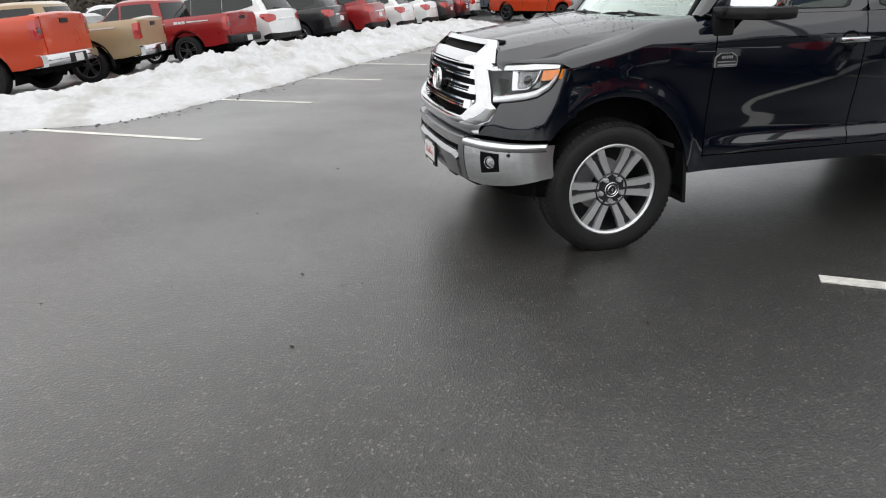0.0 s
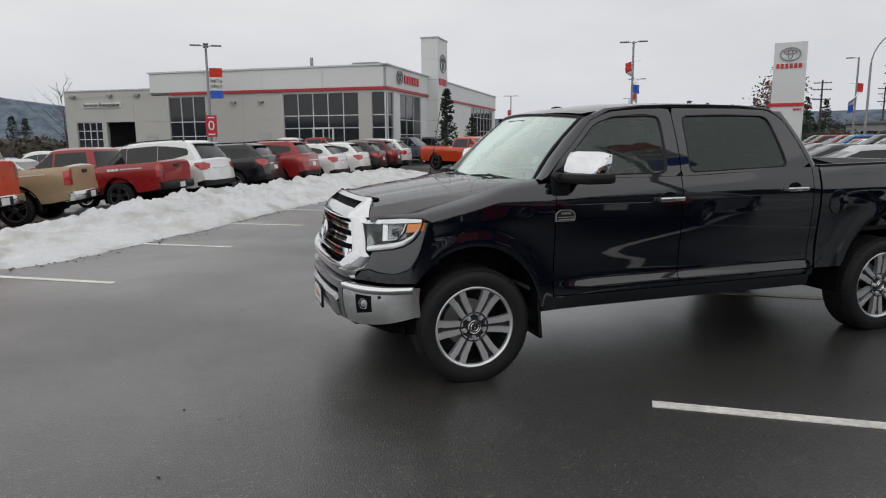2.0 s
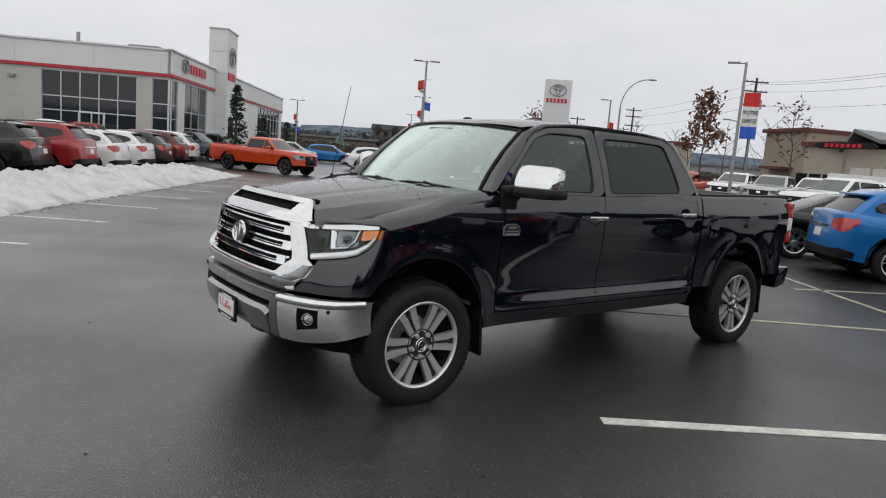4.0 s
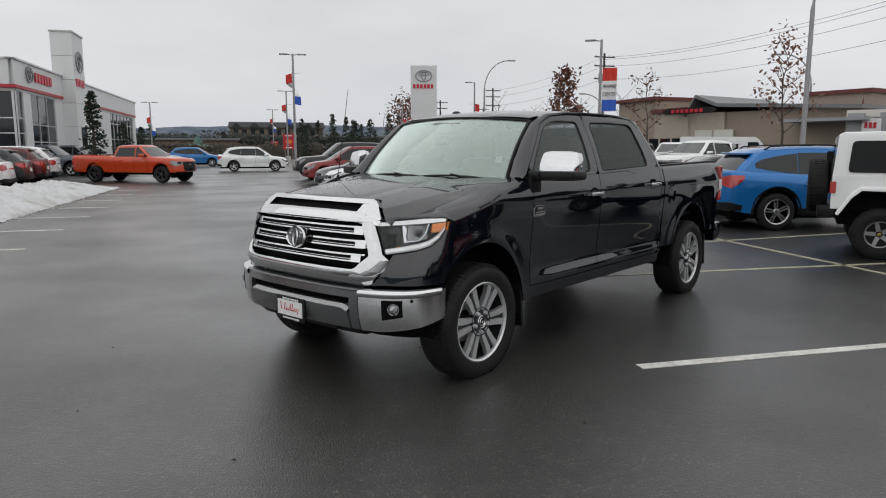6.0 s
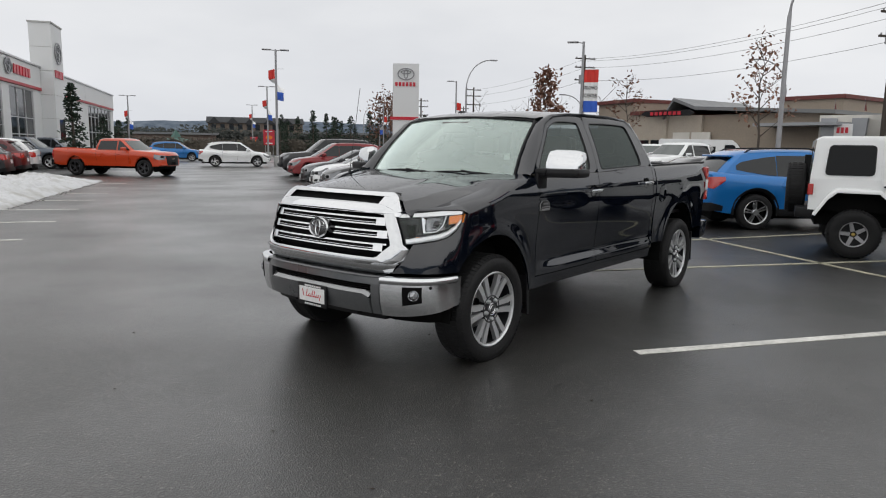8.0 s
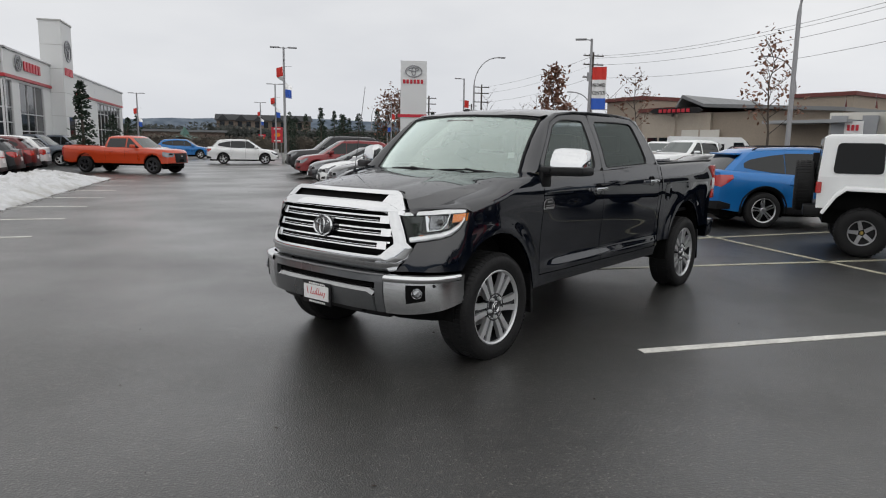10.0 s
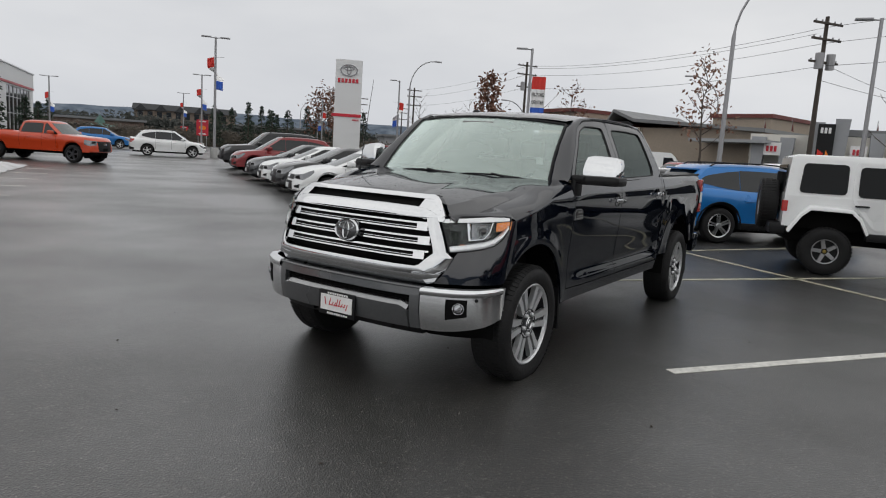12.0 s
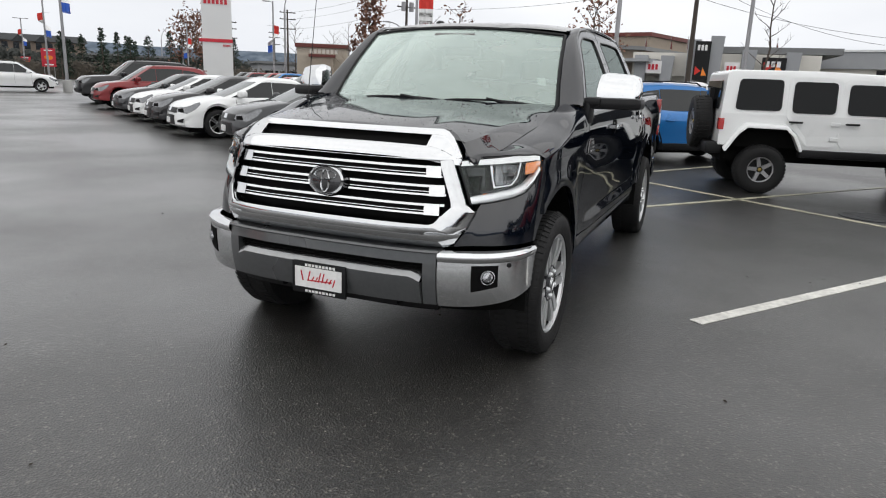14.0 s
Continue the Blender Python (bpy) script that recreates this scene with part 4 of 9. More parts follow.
        if clad:
            for xw in (0.0, k["wb"]):
                big = k["r"] + (0.107 if k["bed"] else 0.072)
                rows = []
                for a in range(-8, 189, 7):
                    c, sn = math.cos(radians(a)), math.sin(radians(a))
                    row = []
                    for rr, out in ((big - 0.01, -0.03), (big, 0.010), (big + 0.055, 0.012), (big + 0.065, -0.01)):
                        x, z = xw + rr * c, k["r"] + rr * sn
                        pts = sec(x)
                        yy = lerp_table([(p[1], p[0]) for p in pts[2:10]], z)
                        row.append(bend(k, x, side * (max(yy, w * 0.94) + out), z))
                    rows.append(row)
                bm = bmesh.new()
                sheet_rows(bm, rows, side > 0)
                part("wheel_arch_trim", bm, M["black_trim"], root, smooth=50)
            bm = bmesh.new()
            box(bm, k["r"] + 0.12, k["wb"] - k["r"] - 0.12, side * (w * 0.90), side * (w * 1.0), k["sill"] - 0.03, k["sill"] + 0.11, bevel=0.012)
            part("sill_trim", bm, M["black_trim"], root, smooth=40)
        if decal:
            zd = k["belt"] - 0.06
            for i, (x0, x1) in enumerate(((0.0, 0.10), (0.12, 0.21), (0.23, 0.32), (0.36, 0.98))):
                xa, xb = k["bed"][0] + 0.22 + x0, k["bed"][0] + 0.22 + x1
                zz0, zz1 = (zd - 0.035, zd + 0.03) if i < 3 else (zd - 0.012, zd + 0.016)
                ya = max(lerp_table([(p[1], p[0]) for p in sec(xx)[2:10]], z) for xx in (xa, xb) for z in (zz0, zz1)) + 0.003
                bm = bmesh.new()
                slab(bm, [(xa, side * ya, zz0), (xb, side * ya, zz0), (xb, side * ya, zz1), (xa, side * ya, zz1)], (0, -0.006 * side, 0))
                part("decal_bar", bm, M[decal if i < 3 else "plate"], root)
    # bumpers, grille, plate
    bm = bmesh.new()
    if k["bed"]:
        zb = k["sill"] + 0.02
        rows = []
        for i in range(17):
            y = -w * 0.95 + 1.9 * w * i / 16
            q = abs(y) / w
            xe = rear + 0.13 - 0.10 * q ** 4
            rows.append([(xe - 0.22, y, zb), (xe - 0.02, y, zb + 0.01), (xe, y, zb + 0.05), (xe, y, zb + 0.17), (xe - 0.02, y, zb + 0.21), (xe - 0.22, y, zb + 0.22)])
        sheet_rows(bm, [[(p[0] - 0.1, p[1], p[2]) for p in rows[0]]] + rows + [[(p[0] - 0.1, p[1], p[2]) for p in rows[-1]]])
        bump = part("rear_bumper", bm, M["chrome"] if chrome_bumper else M["black_trim"], root, smooth=40)
        bm = bmesh.new()
        box(bm, rear + 0.0, rear + 0.14, -0.32, 0.32, zb + 0.02, zb + 0.19, bevel=0.02)
        part("bumper_step", bm, M["black_trim"], bump, smooth=40)
    else:
        for side in (-1, 1):
            wrap(bm, k, sec, False, side, dense([(-w * 0.97, k["sill"] + 0.05, k["sill"] + 0.20), (-0.3, k["sill"] + 0.05, k["sill"] + 0.20), (-0.005, k["sill"] + 0.05, k["sill"] + 0.22), (0.02, k["sill"] + 0.05, k["sill"] + 0.22), (0.30, k["sill"] + 0.06, k["sill"] + 0.16)]), 0.010)
        part("rear_bumper", bm, M["black_trim"], root, smooth=40)
    bm = bmesh.new()
    if k["bed"]:
        end_patch(bm, k, sec, True, w * 0.52, zf - 0.36, zf - 0.06, cut=0.06)
    else:
        end_patch(bm, k, sec, True, w * 0.54, zf - 0.17, zf - 0.05)
    grille = part("grille", bm, M["black_trim"], root, smooth=40)
    bm = bmesh.new()
    end_patch(bm, k, sec, True, 0.10, zf - 0.135 if not k["bed"] else zf - 0.22, zf - 0.05 if not k["bed"] else zf - 0.12, off=0.016)
    part("emblem", bm, M["chrome"], grille, smooth=40)
    bm = bmesh.new()
    end_patch(bm, k, sec, True, w * (0.46 if kind == "sedan" else 0.50), k["sill"] + 0.07, (zf - 0.22 if kind == "sedan" else k["sill"] + 0.24), off=0.004, cut=-0.05 if kind == "sedan" else 0.05)
    lower = part("lower_grille", bm, M["black_trim"], root, smooth=40)
    bm = bmesh.new()
    end_patch(bm, k, sec, True, 0.15, k["sill"] + 0.10, k["sill"] + 0.22, off=0.022)
    part("plate_holder", bm, M["plate"] if kind == "sedan" else M["dark"], lower)
    bm = bmesh.new()
    if k["bed"]:
        box(bm, rear + 0.136, rear + 0.146, -0.15, 0.15, k["sill"] + 0.05, k["sill"] + 0.19)
    else:
        end_patch(bm, k, sec, False, 0.16, zr - 0.46, zr - 0.31, off=0.010)
    part("number_plate", bm, M["plate"], root)
    if k["bed"]:
        bm = bmesh.new()
        end_patch(bm, k, sec, False, w * 0.78, k["sill"] + 0.26, zr - 0.03, off=0.014)
        part("tailgate", bm, colour, root, smooth=40)
        bm = bmesh.new()
        end_patch(bm, k, sec, False, 0.15, zr - 0.17, zr - 0.09, off=0.026)
        part("tailgate_handle", bm, M["black_trim"], root, smooth=40)
    else:
        bm = bmesh.new()
        end_patch(bm, k, sec, False, w * 0.50, zr - 0.27, zr - 0.235, off=0.014)
        part("garnish", bm, M["chrome"], root, "chrome strip over the plate", smooth=40)
        if kind != "sedan":
            xf, xr, hw, z = cabin(k)(0.97)
            z -= sag(k, xr, 0.97)
            bm = bmesh.new()
            box(bm, xr - 0.22, xr + 0.12, -hw * 0.90, hw * 0.90, z - 0.03, z + 0.012, bevel=0.012)
            part("roof_spoiler", bm, M[spoiler] if spoiler else colour, root, smooth=40)
            bm = bmesh.new()
            xa = cabin(k)(0.2)[1] + 0.015
            tube(bm, [(xa, 0.0, cabin(k)(0.18)[3]), (xa + 0.005, -0.40, cabin(k)(0.22)[3])], 0.010, 6)
            part("rear_wiper", bm, M["black_trim"], root)
    return root


P = {}
for nm, c, mt in (("orange", (0.50, 0.050, 0.012), 0), ("tan", (0.36, 0.27, 0.16), 0), ("red", (0.28, 0.014, 0.016), 0), ("white", (0.76, 0.77, 0.77), 0), ("black", (0.008, 0.008, 0.010), 0),
                  ("blue", (0.008, 0.15, 0.44), 0.2), ("dark_blue", (0.02, 0.03, 0.05), 0.3), ("grey", (0.030, 0.032, 0.036), 0.2), ("dark_red", (0.10, 0.008, 0.010), 0.1), ("silver", (0.42, 0.43, 0.44), 0.7), ("slate", (0.12, 0.14, 0.17), 0.4), ("wine", (0.20, 0.015, 0.018), 0.2)):
    P[nm] = paint(nm + "_paint", c, mt)


def park(kind, u, v, turn, colour, label, **kw):
    """Stands a vehicle with its front axle at a place of the lot; turn 0 faces it away from the aisle side, 180 the other way."""
    wb, a = KINDS[kind]["wb"], radians(turn)
    zf, zr = ground_z(u, v), ground_z(u + wb * math.sin(a), v + wb * math.cos(a))
    p = lot(u, v, zf)
    cat = {"pickup": "pickup truck", "big_pickup": "pickup truck", "suv": "suv", "big_suv": "suv", "sedan": "car"}[kind]
    return vehicle(kind, P[colour], pose(p.x, p.y, p.z, 0, -math.degrees(math.atan((zr - zf) / wb)), -34 + turn), label, cat, **kw)


# row behind the snow, tails to the aisle: kind, rear near-side wheel's place, skew
ROW_L = [("big_pickup", 4.14, -11.08, 21, "orange", "bright orange pickup truck with chrome rear bumper", dict(chrome_bumper=True, rim="dark_alloy", decal="plate")),
         ("pickup", 6.9, -11.55, 24, "tan", "tan pickup truck parked behind the snowbank", dict(chrome_bumper=True, rim="dark_alloy", clad=True, decal="red_band")),
         ("pickup", 10.4, -11.75, 10, "red", "red pickup truck parked behind the snowbank", dict(rim="dark_alloy", decal="plate")),
         ("big_suv", 12.75, -11.85, 4, "white", "large white suv with red tail lamps", dict(rails=True)),
         ("big_suv", 15.6, -11.5, 9, "black", "black suv parked behind the snowbank", dict(rails=True, low=dict(h=1.76))),
         ("big_suv", 18.0, -11.2, 7, "red", "red boxy suv with roof rails", dict(rails=True, rim="dark_alloy", low=dict(h=1.82))),
         ("suv", 20.8, -11.0, 5, "white", "white suv with dark rear glass", dict(rails=True)),
         ("suv", 23.5, -11.0, 5, "white", "white suv with black roof spoiler", dict(spoiler="black_trim")),
         ("suv", 25.7, -11.0, 5, "grey", "charcoal suv in the parked row", dict()),
         ("suv", 27.9, -11.0, 4, "dark_red", "dark red suv in the parked row", dict()),
         ("suv", 29.7, -11.0, 4, "white", "white suv at the row's end", dict())]
for kind, wu, wv, skew, col, lab, kw in ROW_L:
    kd, a = KINDS[kind], radians(skew)
    back, right = Vector((math.sin(a), math.cos(a))), Vector((math.cos(a), -math.sin(a)))
    q = Vector((wu, wv)) + right * (kd["w"] / 2 - 0.1) - back * kd["wb"]
    park(kind, q.x, q.y, skew, col, lab, group="cars behind the snowbank", **kw)

park("pickup", 29.6, -4.95, 152.7, "orange", "orange crew cab pickup truck parked across the aisle", rim="dark_alloy", low=dict(wb=3.57, h=1.75, bed=(2.78, 4.69)))
park("suv", 45.0, 0.1, 180, "white", "white suv standing across the far aisle", rails=True, low=dict(fo=0.95, wb=2.79, ro=1.12, h=1.72))

# row facing the aisle
ROW_C = [("sedan", 10.9, 2.75, "grey", "dark grey sedan facing the aisle"), ("sedan", 13.6, 2.2, "white", "white sedan with black lower grille"),
         ("sedan", 16.3, 2.15, "black", "black sedan facing the aisle"), ("sedan", 18.8, 2.1, "white", "white hatchback sedan facing the aisle"),
         ("sedan", 21.5, 2.0, "grey", "grey sedan facing the aisle"), ("suv", 25.6, 1.75, "wine", "wine red suv facing the aisle"), ("big_suv", 30.6, 1.7, "black", "black boxy suv facing the aisle")]
for kind, u, v, col, lab in ROW_C:
    park(kind, u, v, 0, col, lab, group="cars facing the aisle", rails=kind != "sedan")

blue_suv = vehicle("suv", P["blue"], pose(12.94, -1.47, 0, 0, 0, 131), "bright blue suv with black wheel arches", "suv", rails=True, clad=True, low=dict(h=1.62, belt=1.03))

# out-of-view row behind the walker, added to darken what the black paint mirrors
for i, (kind, col, lab) in enumerate((("suv", "black", "black suv in the row behind"), ("pickup", "red", "red pickup truck in the row behind"), ("big_suv", "grey", "dark grey suv in the row behind"), ("suv", "white", "white suv in the row behind"),
                                      ("big_pickup", "black", "black pickup truck in the row behind"), ("suv", "dark_red", "dark red suv in the row behind"), ("big_suv", "slate", "slate grey suv in the row behind"), ("pickup", "grey", "grey pickup truck in the row behind"))):
    park(kind, -1.9 - 2.6 * i, 9.2, 180, col, lab, group="row behind the walker")

# ---- the black pickup in the middle of the lot ----
M["hero_paint"] = mat("hero_paint", (0.0030, 0.0042, 0.0080), rough=0.4, coat=1.0, vary=0.05, grain=300.0, blot=2.0, spec=0.0, coat_ior=1.74)
M["hero_paint"].node_tree.nodes["Principled BSDF"].inputs["Coat Tint"].default_value = (0.84, 0.93, 1.0, 1)


def wet_bright_paint():
    """The same black paint under a film of fine rain drops, its coat raised to brighten hood and roof."""
    # coat IOR above the doors' paint: a brighter copy for upward faces
    m = mat("wet_bright_hero_paint", (0.0030, 0.0042, 0.0080), rough=0.4, coat=1.0, vary=0.05, grain=300.0, blot=2.0, spec=0.0, coat_ior=2.0)
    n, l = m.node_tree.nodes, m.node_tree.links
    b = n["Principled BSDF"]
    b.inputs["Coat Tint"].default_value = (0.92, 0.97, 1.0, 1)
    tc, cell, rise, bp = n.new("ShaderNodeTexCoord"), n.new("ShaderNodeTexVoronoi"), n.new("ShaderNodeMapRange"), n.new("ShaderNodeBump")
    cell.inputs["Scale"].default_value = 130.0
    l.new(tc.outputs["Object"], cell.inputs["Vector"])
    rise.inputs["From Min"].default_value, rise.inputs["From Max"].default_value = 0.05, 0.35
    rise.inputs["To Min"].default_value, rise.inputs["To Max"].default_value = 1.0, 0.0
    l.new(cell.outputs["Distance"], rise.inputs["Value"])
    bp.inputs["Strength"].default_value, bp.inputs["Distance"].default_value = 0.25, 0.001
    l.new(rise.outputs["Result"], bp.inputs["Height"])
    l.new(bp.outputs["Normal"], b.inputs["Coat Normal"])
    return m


M["wet_bright_hero_paint"] = wet_bright_paint()


def clear_glass(name, tint, see, gloss=0.02, haze_top=0.03, lift=0.9, ior=1.45):
    """Thin glass: part of the light goes straight through, tinted, part is mirrored by Fresnel; a diffuse haze paints
    in more sheen.
    """
    m = bpy.data.materials.new(name)
    m.use_nodes = True
    n, l = m.node_tree.nodes, m.node_tree.links
    n.remove(n["Principled BSDF"])
    out = n["Material Output"]
    tr, gl, df = n.new("ShaderNodeBsdfTransparent"), n.new("ShaderNodeBsdfGlossy"), n.new("ShaderNodeBsdfDiffuse")
    tr.inputs["Color"].default_value = (*[c * see for c in tint], 1)
    gl.inputs["Roughness"].default_value = gloss
    gl.inputs["Color"].default_value = (0.86, 0.97, 0.93, 1)
    fr = n.new("ShaderNodeFresnel")
    fr.inputs["IOR"].default_value = ior
    film = n.new("ShaderNodeTexNoise")
    film.inputs["Scale"].default_value, film.inputs["Detail"].default_value = 3.0, 4.0
    gain = n.new("ShaderNodeMath")
    gain.operation, gain.use_clamp = "MULTIPLY_ADD", True
    gain.inputs[1].default_value, gain.inputs[2].default_value = lift, 0.02
    l.new(fr.outputs[0], gain.inputs[0])
    mx = n.new("ShaderNodeMixShader")
    l.new(gain.outputs[0], mx.inputs[0])
    l.new(tr.outputs[0], mx.inputs[1])
    l.new(gl.outputs[0], mx.inputs[2])
    haze = n.new("ShaderNodeMixShader")
    hr = n.new("ShaderNodeMapRange")
    hr.inputs["To Min"].default_value, hr.inputs["To Max"].default_value = haze_top * 0.5, haze_top
    l.new(film.outputs["Fac"], hr.inputs["Value"])
    l.new(hr.outputs["Result"], haze.inputs[0])
    df.inputs["Color"].default_value = (0.56, 0.67, 0.62, 1)
    l.new(mx.outputs[0], haze.inputs[1])
    l.new(df.outputs[0], haze.inputs[2])
    l.new(haze.outputs[0], out.inputs["Surface"])
    return m


# windscreen haze and lift set high, painting in the sheen of mirrored sky
M["windscreen"] = clear_glass("windscreen_glass", (0.84, 0.94, 0.89), 0.88, haze_top=0.40, lift=3.8, ior=1.6)
M["tint_glass"] = clear_glass("tinted_glass", (0.80, 0.90, 0.90), 0.30)
M["dark_glass"] = clear_glass("privacy_glass", (0.8, 0.9, 1.0), 0.08, haze_top=0.015, lift=0.55)
M["seat"] = mat("seat_leather", (0.30, 0.25, 0.20), rough=0.55, vary=0.2)
M["dash"] = mat("dash_plastic", (0.16, 0.155, 0.15), rough=0.6)
M["grey_bumper"] = mat("grey_bumper", (0.085, 0.088, 0.092), rough=0.30, coat=0.7, metal=0.3)
M["sky_lit_grey"] = mat("sky_lit_grey", (0.30, 0.305, 0.31), rough=0.25, metal=0.6, coat=0.5)
M["satin_chrome"] = mat("satin_chrome", (0.60, 0.61, 0.62), rough=0.09, metal=1.0, vary=0.06)
M["spoke"] = mat("machined_spoke", (0.66, 0.67, 0.68), rough=0.34, metal=0.75, vary=0.08)
M["gunmetal"] = mat("gunmetal", (0.045, 0.046, 0.05), rough=0.35, metal=0.7)
M["paper"] = mat("white_paper", (0.75, 0.75, 0.74), rough=0.6)
M["lamp_dark"] = mat("lamp_housing", (0.012, 0.012, 0.014), rough=0.35, spec=0.3)
M["lamp_lens"] = mat("lamp_reflector", (0.70, 0.72, 0.75), rough=0.06, metal=1.0)
M["lamp_bowl"] = mat("lamp_bowl", (0.42, 0.43, 0.45), rough=0.14, metal=1.0, vary=0.4, grain=60, bump=1.5)
M["lamp_cover"] = clear_glass("lamp_cover", (1.0, 1.0, 1.0), 0.93, haze_top=0.002, lift=0.25, ior=1.4)
M["pipe"] = mat("light_pipe", (0.80, 0.82, 0.84), rough=0.15, metal=0.4, coat=1.0)
M["badge_metal"] = mat("badge_metal", (0.55, 0.55, 0.56), rough=0.3, metal=0.6)
M["emblem_black"] = mat("emblem_black", (0.012, 0.012, 0.014), rough=0.25, coat=1.0)
M["plate_red"] = mat("plate_red", (0.5, 0.01, 0.02), rough=0.4)

hero = thing("pickup_truck", "glossy black crew cab pickup truck with chrome grille", "pickup truck", pose(0, 0.03, -0.018))
HP = M["hero_paint"]
Z_SIDE = [(0.46, 0.930), (0.52, 0.953), (0.57, 0.964), (0.600, 0.967), (0.622, 0.962), (0.645, 0.949), (0.68, 0.942), (0.76, 0.9495), (0.88, 0.9595), (1.02, 0.9685), (1.13, 0.973), (1.22, 0.9725), (1.30, 0.963), (1.36, 0.946), (1.42, 0.930)]
Z_PLAIN = [(0.46, 0.940), (0.60, 0.950), (0.76, 0.951), (0.88, 0.956), (1.02, 0.967), (1.13, 0.977), (1.22, 0.977), (1.30, 0.963), (1.36, 0.946), (1.42, 0.930)]
BELT = [(-0.6, 1.36), (0.5, 1.375), (1.6, 1.372), (2.6, 1.405), (2.95, 1.415), (4.6, 1.44)]


def arch_z(x, xw, wide=0.49):
    d = (x - xw) / wide
    return 0.43 + (0.525 if xw < 1 else 0.565) * math.sqrt(max(0.0, 1 - d * d)) if abs(d) < 1 else 0.0


def side_y(x, z):
    # the bright shelf over the sill runs along the doors alone
    e = ease(0.50, 0.95, x) * (1 - ease(2.80, 3.00, x))
    y = smooth_table(Z_SIDE, z) * e + smooth_table(Z_PLAIN, z) * (1 - e)
    # the lower doors are slightly hollowed behind the front wheel
    if 0.45 < x < 2.95:
        e = min(1.0, (x - 0.45) / 0.5)
        y -= 0.006 * e * math.exp(-((z - 0.80) / 0.09) ** 2)
    for xw in (0.0, 3.70):
        d = math.hypot((x - xw) / 0.49, (z - 0.43) / (0.525 if xw < 1 else 0.565))
        if z > 0.40:
            y += (0.018 if xw < 1 else 0.013) * math.exp(-((d - 1.02) / (0.17 if xw < 1 else 0.20)) ** 2)
    if x < -0.05:
        t = (-0.05 - x) / 0.40
        y -= (0.0 + 0.085 * max(0.0, min(1.0, (z - 0.75) / 0.4))) * t ** 2
    if x > 4.2:
        y -= 0.02 * ((x - 4.2) / 0.4) ** 2
    return y


def panel(name, x0, x1, low, high, nx, nz, s, mat_, parent, extra=None, label="", yfun=side_y):
    """A pressed side panel between two heights, its edges folded in; extra: further rows (x -> points) above the top."""
    bm = bmesh.new()
    grid = []
    for i in range(nx + 1):
        x = x0 + (x1 - x0) * i / nx
        a, b = low(x), high(x)
        col = [Vector((x, yfun(x, a) - 0.025, a + 0.004))]
        col += [Vector((x, yfun(x, a + (b - a) * j / nz), a + (b - a) * j / nz)) for j in range(nz + 1)]
        col += [Vector(p) for p in extra(x)] if extra else [Vector((x, yfun(x, b) - 0.03, b))]
        grid.append(col)
    first, last = [p + Vector((0.0015, -0.022, 0)) for p in grid[0]], [p + Vector((-0.0015, -0.022, 0)) for p in grid[-1]]
    grid = [first] + grid + [last]
    vs = [[bm.verts.new((p.x, s * p.y, p.z)) for p in col] for col in grid]
    for a, b in zip(vs, vs[1:]):
        for j in range(len(a) - 1):
            q = (a[j], a[j + 1], b[j + 1], b[j])
            bm.faces.new(q if s > 0 else q[::-1])
    return part(name, bm, mat_, parent, label, smooth=35)


def sheet(bm, rows, flip=False):
    vs = [[bm.verts.new(p) for p in r] for r in rows]
    for a, b in zip(vs, vs[1:]):
        for j in range(len(a) - 1):
            q = (a[j], a[j + 1], b[j + 1], b[j])
            bm.faces.new(q[::-1] if flip else q)


HOOD_Y = [(-0.70, 0.66), (-0.5, 0.735), (-0.1, 0.80), (0.3, 0.825), (0.5, 0.82)]
HOOD_E = [(-0.70, 1.120), (-0.5, 1.148), (-0.2, 1.222), (0.05, 1.280), (0.25, 1.343), (0.36, 1.362), (0.5, 1.38)]
HOOD_C = [(-0.72, 1.245), (-0.5, 1.287), (-0.2, 1.330), (0.1, 1.365), (0.40, 1.385)]


def fender_top(x):
    yh, ze = smooth_table(HOOD_Y, x) + 0.006, smooth_table(HOOD_E, x)
    zs = ze - 0.07
    y0 = side_y(x, zs)
    return [(x, yh + (y0 - yh) * math.cos(a), zs + 0.07 * math.sin(a)) for a in (0.3, 0.6, 0.9, 1.2, 1.5708)] + [(x, yh, ze - 0.03)]


